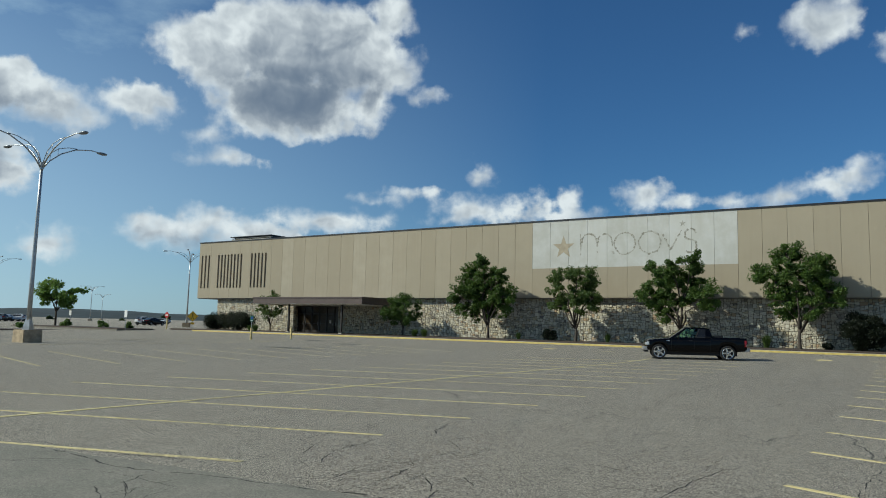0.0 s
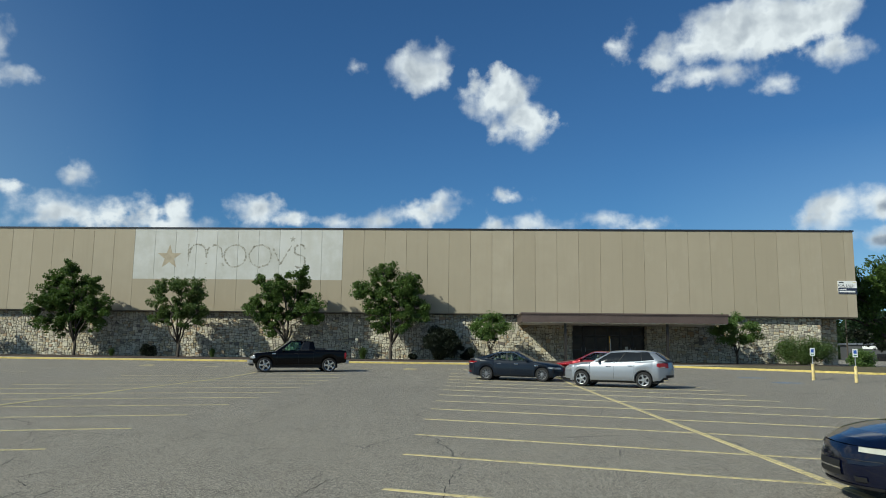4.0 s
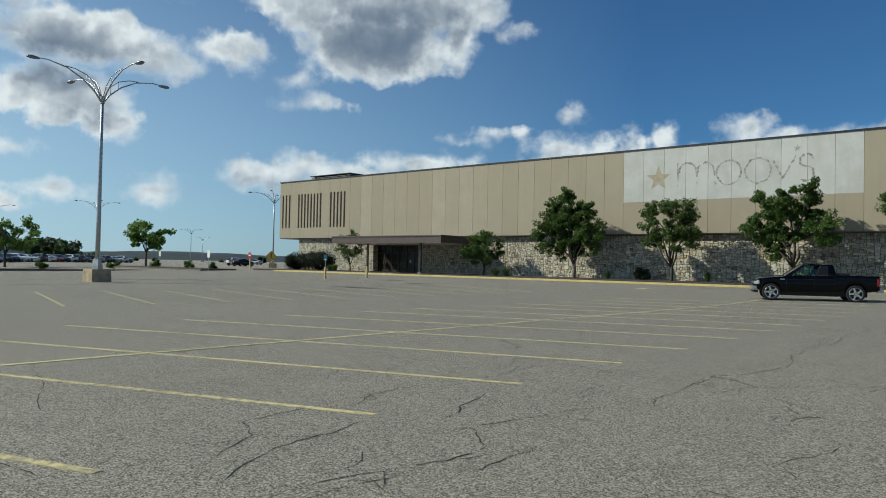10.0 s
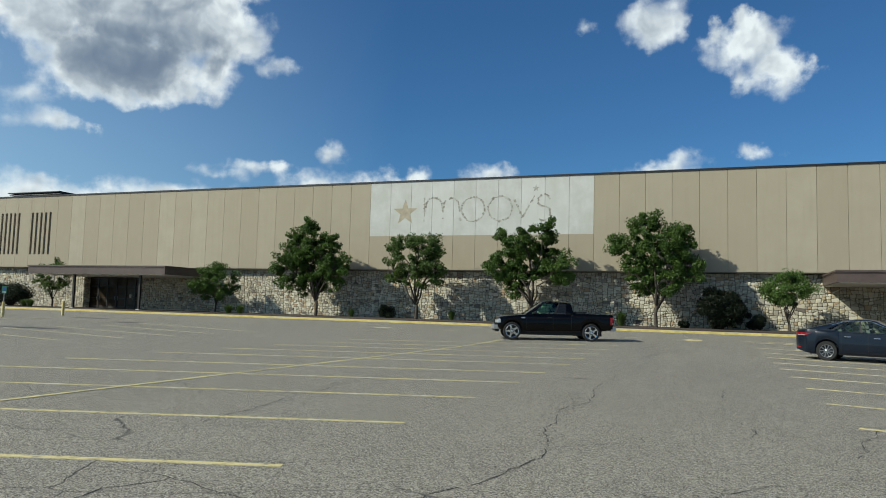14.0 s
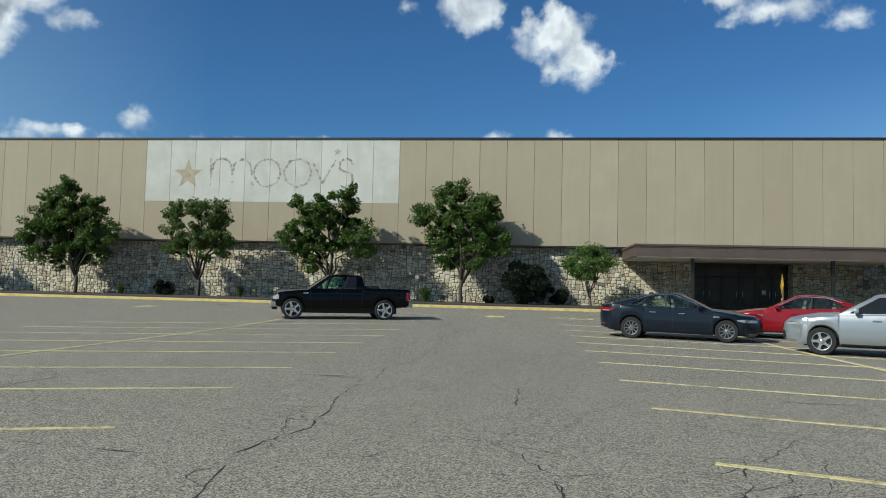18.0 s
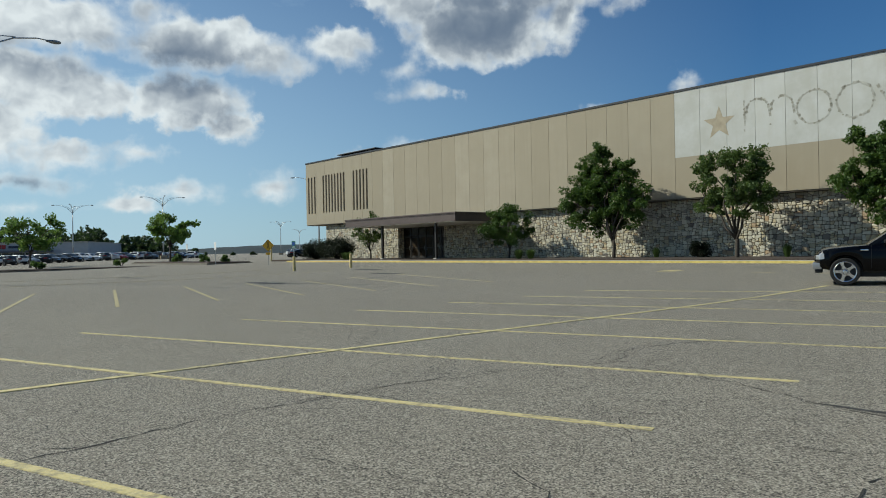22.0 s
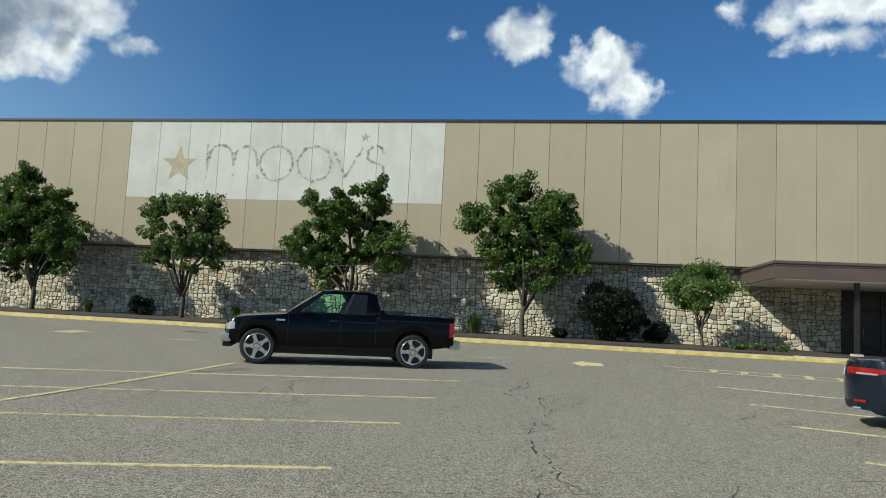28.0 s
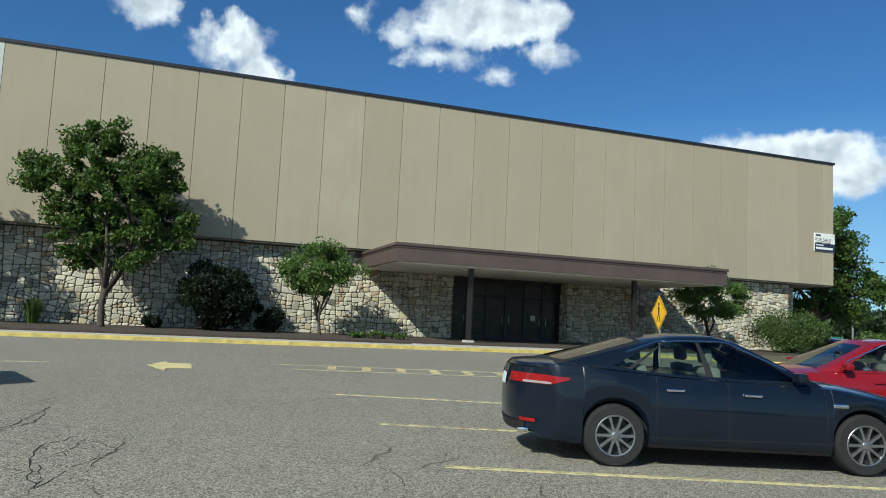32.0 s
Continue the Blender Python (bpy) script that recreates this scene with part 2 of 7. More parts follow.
def box(x0, y0, z0, x1, y1, z1, bevel=0.0, bm=None):
    bm = bm or bmesh.new()
    made = bmesh.ops.create_cube(bm, size=1.0)["verts"]
    bmesh.ops.transform(bm, verts=made, matrix=Matrix.LocRotScale(((x0 + x1) / 2, (y0 + y1) / 2, (z0 + z1) / 2), None, (x1 - x0, y1 - y0, z1 - z0)))
    if bevel:
        edges = list({e for v in made for e in v.link_edges})
        bmesh.ops.bevel(bm, geom=edges, offset=bevel, segments=2, affect="EDGES", profile=0.6)
    return bm


def tube(points, radii, sides=8, bm=None, caps=True):
    """A tapered tube along points."""
    bm = bm or bmesh.new()
    rings, ref = [], Vector((0.31, 0.87, 0.39))
    pts = [Vector(p) for p in points]
    for i, p in enumerate(pts):
        d = (pts[min(i + 1, len(pts) - 1)] - pts[max(i - 1, 0)]).normalized()
        if abs(d.dot(ref)) > 0.95:
            ref = Vector((0.9, -0.3, 0.3)).normalized()
        a = d.cross(ref).normalized()
        b = d.cross(a)
        r = radii[i] if isinstance(radii, (list, tuple)) else radii
        rings.append([bm.verts.new(p + r * (math.cos(2 * math.pi * k / sides) * a + math.sin(2 * math.pi * k / sides) * b)) for k in range(sides)])
    for ra, rb in zip(rings, rings[1:]):
        for k in range(sides):
            bm.faces.new((ra[k], ra[(k + 1) % sides], rb[(k + 1) % sides], rb[k]))
    if caps:
        bm.faces.new(rings[0])
        bm.faces.new(rings[-1])
    return bm


def prism(outline, y0, y1, bm=None, m=None):
    """An outline in x, z drawn out from y0 to y1."""
    bm = bm or bmesh.new()
    a = [bm.verts.new((x, y0, z)) for x, z in outline]
    b = [bm.verts.new((x, y1, z)) for x, z in outline]
    n = len(a)
    for i in range(n):
        bm.faces.new((a[i], a[(i + 1) % n], b[(i + 1) % n], b[i]))
    bm.faces.new(a)
    bm.faces.new(b)
    if m is not None:
        bmesh.ops.transform(bm, verts=a + b, matrix=m)
    return bm


def lathe(profile, sides=32, axis="Y", bm=None, m=None, caps=True):
    """Turns (radius, along) pairs round an axis."""
    bm = bm or bmesh.new()
    rings, made = [], []
    for r, h in profile:
        ring = []
        for k in range(sides):
            a = 2 * math.pi * k / sides
            c, s = r * math.cos(a), r * math.sin(a)
            ring.append(bm.verts.new((c, h, s) if axis == "Y" else (c, s, h)))
        rings.append(ring)
        made += ring
    for ra, rb in zip(rings, rings[1:]):
        for k in range(sides):
            bm.faces.new((ra[k], ra[(k + 1) % sides], rb[(k + 1) % sides], rb[k]))
    if caps and profile[0][0] > 1e-4:
        bm.faces.new(rings[0])
    if caps and profile[-1][0] > 1e-4:
        bm.faces.new(rings[-1])
    bmesh.ops.remove_doubles(bm, verts=made, dist=1e-6) if profile[0][0] < 1e-4 or profile[-1][0] < 1e-4 else None
    if m is not None:
        bmesh.ops.transform(bm, verts=[v for v in bm.verts if v.is_valid], matrix=m)
    return bm


# ---------------------------------------------------------------- materials


def material(name, paint):
    """paint(k, where) returns a dict for the Principled shader: Base Color, Roughness and so on, and a bump height under 'bump'."""
    mat = bpy.data.materials.new(name)
    mat.use_nodes = True
    k = Nodes(mat.node_tree)
    geo = k.add("NewGeometry")
    got = paint(k, geo.outputs["Position"])
    bump = got.pop("bump", None)
    b = k.add("BsdfPrincipled")
    for key, v in got.items():
        if isinstance(v, bpy.types.NodeSocket):
            k.tree.links.new(v, b.inputs[key])
        else:
            b.inputs[key].default_value = (*v, 1) if isinstance(v, tuple) and len(v) == 3 else v
    if bump:
        height, strength, far = bump
        n = k.add("Bump", Height=height, Strength=strength, Distance=far)
        k.tree.links.new(n.outputs[0], b.inputs["Normal"])
    k.add("OutputMaterial", Surface=b.outputs[0])
    return mat


def plain(name, colour, rough=0.6, metal=0.0, vary=0.12, scale=6.0, **more):
    def paint(k, p):
        n = k.noise(p, scale, 5)
        dark = tuple(c * (1 - vary) for c in colour)
        lite = tuple(min(1, c * (1 + vary)) for c in colour)
        f = k.noise(p, scale * 14, 3)
        return {"Base Color": k.mix(k.ramp(n, 0.3, 0.7), dark, lite), "Roughness": k.math("MULTIPLY_ADD", f, 0.12, rough - 0.06), "Metallic": metal, **more}
    return material(name, paint)


def asphalt_paint(k, p):
    grain = k.add("TexVoronoi", Vector=p, Scale=92.0).outputs["Color"]
    spot = k.add("SeparateXYZ", Vector=grain).outputs[0]
    fine = k.noise(p, 130.0, 2, 0.6)
    mid = k.noise(p, 1.1, 5)
    big = k.noise(p, 0.11, 5)
    lane = k.noise(k.vmath("MULTIPLY", p, (0.5, 0.06, 1.0)), 1.0, 3)
    c = k.mix(k.ramp(mid, 0.3, 0.7), (0.252, 0.225, 0.177), (0.308, 0.273, 0.214))
    c = k.mix(k.math("MULTIPLY", k.ramp(big, 0.4, 0.66), 0.55), c, (0.225, 0.199, 0.158))
    c = k.mix(k.math("MULTIPLY", k.ramp(lane, 0.45, 0.7), 0.3), c, (0.286, 0.265, 0.218))
    c = k.mix(k.math("MULTIPLY", k.ramp(spot, 0.62, 0.9), 0.72), c, (0.600, 0.542, 0.436))
    c = k.mix(k.math("MULTIPLY", k.ramp(spot, 0.45, 0.12), 0.88), c, (0.045, 0.040, 0.033))
    coarse = k.noise(p, 30.0, 4, 0.75)
    c = k.mix(k.math("MULTIPLY", k.ramp(coarse, 0.52, 0.7), 0.35), c, (0.127, 0.113, 0.089))
    warp = k.add("TexNoise", Vector=p, Scale=0.8, Detail=4.0).outputs["Color"]
    q = k.vmath("ADD", p, k.vmath("MULTIPLY", warp, (0.837, 0.837, 0.000)))
    cell = k.add("TexVoronoi", Vector=q, Scale=0.42)
    cell.feature = "DISTANCE_TO_EDGE"
    web = k.math("MULTIPLY", k.ramp(cell.outputs["Distance"], 0.005, 0.001), k.ramp(k.noise(p, 0.17, 3), 0.5, 0.62))
    c = k.mix(k.math("MULTIPLY", web, 0.7), c, (0.05, 0.047, 0.042))
    rough = k.math("SUBTRACT", spot, k.math("MULTIPLY", web, 2.0))
    return {"Base Color": c, "Roughness": 0.94, "bump": (k.math("ADD", rough, fine), 1.0, 0.007)}


def smooth_asphalt_paint(k, p):
    grain = k.add("SeparateXYZ", Vector=k.add("TexVoronoi", Vector=p, Scale=105.0).outputs["Color"]).outputs[0]
    mid = k.noise(p, 1.7, 5)
    c = k.mix(k.ramp(mid, 0.32, 0.68), (0.172, 0.166, 0.130), (0.222, 0.206, 0.164))
    c = k.mix(k.math("MULTIPLY", k.ramp(grain, 0.6, 0.95), 0.4), c, (0.40, 0.38, 0.31))
    c = k.mix(k.math("MULTIPLY", k.ramp(grain, 0.4, 0.1), 0.5), c, (0.06, 0.055, 0.045))
    return {"Base Color": c, "Roughness": 0.92, "bump": (k.math("ADD", grain, mid), 0.7, 0.005)}


def concrete_panel_paint(k, p):
    info = k.add("ObjectInfo")
    n = k.noise(p, 0.55, 6, 0.62)
    grit = k.noise(p, 60.0, 2)
    streak = k.noise(k.vmath("MULTIPLY", p, (2.6, 2.6, 0.14)), 1.0, 5, 0.6)
    patch = k.noise(k.vmath("MULTIPLY", p, (0.9, 0.9, 0.5)), 1.0, 2)
    c = k.mix(info.outputs["Random"], (0.330, 0.282, 0.200), (0.372, 0.322, 0.236))
    c = k.mix(k.math("MULTIPLY", k.ramp(info.outputs["Random"], 0.93, 0.95), 0.5), c, (0.435, 0.388, 0.300))
    c = k.mix(k.math("MULTIPLY", k.ramp(n, 0.35, 0.7), 0.6), c, (0.315, 0.272, 0.196))
    c = k.mix(k.math("MULTIPLY", k.ramp(streak, 0.5, 0.8), 0.3), c, (0.262, 0.220, 0.152))
    c = k.mix(k.math("MULTIPLY", k.ramp(patch, 0.6, 0.68), 0.12), c, (0.43, 0.385, 0.30))
    c = k.mix(k.math("MULTIPLY", grit, 0.25), c, (0.39, 0.34, 0.25))
    return {"Base Color": c, "Roughness": 0.88, "bump": (k.math("ADD", grit, k.math("MULTIPLY", n, 2.0)), 0.3, 0.005)}


def white_panel_paint(k, p):
    info = k.add("ObjectInfo")
    n = k.noise(p, 0.6, 6, 0.62)
    grit = k.noise(p, 60.0, 2)
    streak = k.noise(k.vmath("MULTIPLY", p, (1.6, 1.6, 0.3)), 1.0, 4)
    c = k.mix(info.outputs["Random"], (0.445, 0.441, 0.399), (0.538, 0.533, 0.491))
    c = k.mix(k.math("MULTIPLY", k.ramp(n, 0.42, 0.62), 0.7), c, (0.554, 0.554, 0.529))
    c = k.mix(k.math("MULTIPLY", k.ramp(streak, 0.5, 0.75), 0.45), c, (0.420, 0.403, 0.344))
    return {"Base Color": c, "Roughness": 0.8, "bump": (grit, 0.3, 0.004)}


def stone_paint(k, p):
    info = k.add("ObjectInfo")
    geo = k.add("NewGeometry")
    pick = k.math("FRACT", k.math("ADD", info.outputs["Random"], geo.outputs["Random Per Island"]))
    ramp = k.add("ValToRGB", Fac=pick)
    e = ramp.color_ramp
    e.interpolation = "CONSTANT"
    tones = [(0.0, (0.480, 0.449, 0.353)), (0.16, (0.620, 0.567, 0.431)), (0.34, (0.381, 0.352, 0.276)), (0.46, (0.663, 0.622, 0.495)), (0.62, (0.494, 0.421, 0.276)), (0.74, (0.564, 0.532, 0.437)), (0.86, (0.332, 0.311, 0.264)), (0.92, (0.423, 0.305, 0.187)), (0.965, (0.156, 0.138, 0.122))]
    while len(e.elements) < len(tones):
        e.elements.new(0.5)
    for el, (at, c) in zip(e.elements, tones):
        el.position, el.color = at, (*c, 1)
    n = k.noise(p, 6.0, 6, 0.65)
    big = k.noise(p, 0.5, 4)
    c = k.mix(k.ramp(n, 0.3, 0.75), k.mix(0.35, ramp.outputs[0], (0.282, 0.242, 0.180)), ramp.outputs[0])
    c = k.mix(k.math("MULTIPLY", k.ramp(big, 0.5, 0.75), 0.25), c, (0.352, 0.318, 0.257))
    return {"Base Color": c, "Roughness": 0.9, "bump": (n, 0.6, 0.02)}


def leaf_paint(a, b, c0):
    def paint(k, p):
        geo = k.add("NewGeometry")
        n = k.noise(p, 1.1, 3)
        c = k.mix(geo.outputs["Random Per Island"], a, b)
        c = k.mix(k.math("MULTIPLY", k.ramp(n, 0.45, 0.75), 0.6), c, c0)
        return {"Base Color": c, "Roughness": 0.55, "Specular IOR Level": 0.35}
    return paint


def leaf_material(name, a, b, c0, through_colour):
    mat = material(name, leaf_paint(a, b, c0))
    t = mat.node_tree
    bsdf = next(n for n in t.nodes if n.type == "BSDF_PRINCIPLED")
    out = next(n for n in t.nodes if n.type == "OUTPUT_MATERIAL")
    tr = t.nodes.new("ShaderNodeBsdfTranslucent")
    tr.inputs[0].default_value = (*through_colour, 1)
    mx = t.nodes.new("ShaderNodeMixShader")
    mx.inputs[0].default_value = 0.3
    t.links.new(bsdf.outputs[0], mx.inputs[1])
    t.links.new(tr.outputs[0], mx.inputs[2])
    t.links.new(mx.outputs[0], out.inputs[0])
    return mat


def line_paint(k, p):
    n = k.noise(p, 9.0, 5, 0.7)
    f = k.noise(p, 55.0, 3, 0.7)
    big = k.noise(p, 0.5, 3)
    worn = k.math("MAXIMUM", k.ramp(k.math("ADD", n, k.math("MULTIPLY", big, 0.5)), 0.70, 0.92), k.ramp(f, 0.62, 0.72))
    c = k.mix(k.ramp(f, 0.35, 0.7), (0.60, 0.49, 0.20), (0.69, 0.60, 0.33))
    c = k.mix(k.math("MULTIPLY", worn, 0.85), c, (0.18, 0.158, 0.125))
    return {"Base Color": c, "Roughness": 0.85, "bump": (f, 0.4, 0.005)}


def car_paint(name, colour, metal=0.0, rough=0.22, coat=0.6):
    def paint(k, p):
        dust = k.noise(p, 3.0, 5)
        film = k.math("MULTIPLY", k.ramp(dust, 0.4, 0.8), 0.006)
        return {"Base Color": k.mix(film, colour, (0.3, 0.27, 0.23)), "Metallic": metal, "Roughness": k.math("MULTIPLY_ADD", dust, 0.1, rough - 0.05), "Specular IOR Level": 0.12, "Coat Weight": coat, "Coat Roughness": 0.035}
    return material(name, paint)


M = {}
M["asphalt"] = material("asphalt", asphalt_paint)
M["smooth_asphalt"] = material("smooth_asphalt", smooth_asphalt_paint)
M["panel"] = material("tan_concrete", concrete_panel_paint)
M["white"] = material("white_painted_concrete", white_panel_paint)
M["stone"] = material("rubble_stone", stone_paint)
M["mortar"] = plain("mortar", (0.125, 0.108, 0.084), 0.95, vary=0.3, scale=3)
M["joint"] = plain("dark_joint_and_soffit_shade", (0.17, 0.148, 0.115), 0.9, vary=0.25)
M["coping"] = plain("dark_roof_edge", (0.012, 0.014, 0.022), 0.5, vary=0.2)
M["brown"] = plain("brown_metal_fascia", (0.085, 0.06, 0.052), 0.5, vary=0.15, scale=1.5)
M["soffit"] = plain("soffit_paint", (0.78, 0.75, 0.68), 0.8, vary=0.12, scale=1.2)
M["bronze"] = plain("dark_bronze", (0.016, 0.013, 0.011), 0.5, 0.0, vary=0.2)
M["line"] = material("yellow_line_paint", line_paint)
M["line_faint"] = plain("faded_line_paint", (0.40, 0.34, 0.18), 0.88, vary=0.35, scale=4)
M["crack"] = plain("crack_filler", (0.03, 0.028, 0.024), 0.95, vary=0.4, scale=9)
M["tar"] = plain("tar", (0.055, 0.052, 0.048), 0.8, vary=0.35, scale=7)
M["blue_mark"] = plain("worn_blue_paint", (0.16, 0.22, 0.30), 0.85, vary=0.4, scale=4)
M["stain"] = plain("sign_stain", (0.37, 0.36, 0.315), 0.9, vary=0.35, scale=5)
M["stain_spot"] = plain("sign_stain_spot", (0.27, 0.255, 0.21), 0.9, vary=0.3, scale=5)
M["star_stain"] = plain("star_stain", (0.38, 0.325, 0.235), 0.9, vary=0.15, scale=3)
M["board_white"] = plain("board_white", (0.72, 0.72, 0.70), 0.5, vary=0.06)
M["board_text"] = plain("board_black", (0.02, 0.02, 0.025), 0.5)
M["navy"] = plain("navy", (0.018, 0.025, 0.055), 0.5)
M["lamp_grey"] = plain("lamp_grey", (0.22, 0.24, 0.26), 0.4, 0.5, vary=0.1)
M["stained_concrete"] = plain("stained_concrete", (0.40, 0.31, 0.20), 0.9, vary=0.3, scale=3)
M["bollard"] = plain("bollard_yellow", (0.58, 0.46, 0.2), 0.75, vary=0.3, scale=7)
M["sign_blue"] = plain("sign_blue", (0.03, 0.10, 0.40), 0.5)
M["sign_green"] = plain("sign_green", (0.03, 0.16, 0.09), 0.5)
M["sign_yellow"] = plain("sign_yellow", (0.72, 0.40, 0.02), 0.5, vary=0.08)
M["sign_red"] = plain("sign_red", (0.36, 0.025, 0.025), 0.5, vary=0.15)
M["dry_grass"] = plain("dry_grass", (0.10, 0.085, 0.042), 0.95, vary=0.5, scale=5)
M["grey_wall"] = plain("grey_wall", (0.07, 0.072, 0.075), 0.85, vary=0.15, scale=1)
M["dark_red_wall"] = plain("dark_red_wall", (0.11, 0.022, 0.022), 0.7, vary=0.15)
M["pale_wall"] = plain("pale_wall", (0.40, 0.41, 0.42), 0.85, vary=0.08, scale=1)
M["slate_roof"] = plain("slate_roof", (0.10, 0.11, 0.13), 0.7, vary=0.2)
M["hill"] = plain("wooded_hill", (0.014, 0.027, 0.032), 1.0, vary=0.45, scale=0.03)
M["leaf_far"] = leaf_material("far_leaves", (0.014, 0.03, 0.010), (0.032, 0.058, 0.016), (0.03, 0.06, 0.02), (0.06, 0.10, 0.03))
M["kerb_yellow"] = plain("yellow_kerb_paint", (0.55, 0.43, 0.13), 0.8, vary=0.25, scale=5)
M["old_kerb"] = plain("weathered_kerb", (0.16, 0.145, 0.115), 0.9, vary=0.3, scale=2)
M["concrete"] = plain("pale_concrete", (0.42, 0.40, 0.35), 0.9, vary=0.18, scale=3)
M["mulch"] = plain("dark_mulch", (0.055, 0.038, 0.028), 0.95, vary=0.5, scale=14)
M["bark"] = plain("bark", (0.062, 0.05, 0.038), 0.9, vary=0.35, scale=12)
M["leaf"] = leaf_material("pear_leaves", (0.018, 0.042, 0.009), (0.088, 0.155, 0.026), (0.10, 0.15, 0.026), (0.09, 0.16, 0.022))
M["leaf_light"] = leaf_material("light_leaves", (0.06, 0.11, 0.022), (0.10, 0.17, 0.04), (0.08, 0.12, 0.03), (0.16, 0.26, 0.05))
M["leaf_locust"] = leaf_material("locust_leaves", (0.07, 0.13, 0.024), (0.15, 0.25, 0.05), (0.13, 0.2, 0.04), (0.2, 0.32, 0.06))
M["leaf_mid"] = leaf_material("mid_green_leaves", (0.04, 0.07, 0.017), (0.085, 0.135, 0.034), (0.08, 0.11, 0.026), (0.13, 0.20, 0.04))
M["paper"] = plain("paper", (0.55, 0.52, 0.46), 0.8)
M["leaf_dark"] = leaf_material("yew_leaves", (0.007, 0.012, 0.006), (0.014, 0.021, 0.009), (0.012, 0.018, 0.007), (0.02, 0.03, 0.01))
M["black"] = car_paint("black_car_paint", (0.0015, 0.0015, 0.002), 0.0, 0.16, 0.22)


def thin_glass(name, tint, gloss=1.0):
    """A pane: tinted see-through with mirror gloss that grows at a slant."""
    mat = bpy.data.materials.new(name)
    mat.use_nodes = True
    k = Nodes(mat.node_tree)
    clear = k.add("BsdfTransparent", Color=(*tint, 1))
    shine = k.add("BsdfGlossy", Color=(1, 1, 1, 1), Roughness=0.015)
    fres = k.add("Fresnel", IOR=1.5)
    mixed = k.add("MixShader", Fac=k.math("MULTIPLY", fres.outputs[0], gloss), i1=clear.outputs[0], i2=shine.outputs[0])
    k.add("OutputMaterial", Surface=mixed.outputs[0])
    return mat


M["glass"] = thin_glass("tinted_glass", (0.62, 0.72, 0.66))
M["green_glass"] = thin_glass("green_glass", (0.55, 0.80, 0.68))
M["dark_glass"] = plain("dark_glass", (0.012, 0.012, 0.012), 0.06, 0.0, vary=0.3, scale=0.6)
M["papered"] = plain("brown_papered_glass", (0.036, 0.025, 0.015), 0.25, 0.0, vary=0.6, scale=1.3, **{"Specular IOR Level": 0.22})
M["tyre"] = plain("tyre_rubber", (0.013, 0.013, 0.013), 0.85, vary=0.25, scale=20)
M["steel"] = plain("galvanised_steel", (0.42, 0.43, 0.43), 0.45, 0.7, vary=0.15)

# ---------------------------------------------------------------- plan
TOP, UNDER, END = 11.8, 4.54, 111.39
PITCH, SIGN_L, SIGN_R, SIGN_Z = 1.867, 48.98, 67.65, 7.32
STONE_Y, STONE_L, STONE_R = 0.5, 3.4, 108.56
KERB_Y = -8.3
LINE_Y0, STALL = -48.35, 2.86
GROUND_AT_KERB = ground_z(KERB_Y)


def build_ground():
    ys = [-2500, -600, -200, -100] + [-70 + 2 * i for i in range(33)] + [0, 60, 250, 900, 2500]
    xs = [-2500, -500, -100, 0, 60] + [104 + 3 * i for i in range(11)] + [250, 600, 2500]
    bm = bmesh.new()
    rows = [[bm.verts.new((x, y, ground_z(y, x))) for x in xs] for y in ys]
    for a, b in zip(rows, rows[1:]):
        for i in range(len(xs) - 1):
            bm.faces.new((a[i], a[i + 1], b[i + 1], b[i]))
    return tagged(part("ground", bm, M["asphalt"], smooth=True), "worn grey-brown asphalt parking lot with cracks", "parking lot", kind="structure")


ground = build_ground()


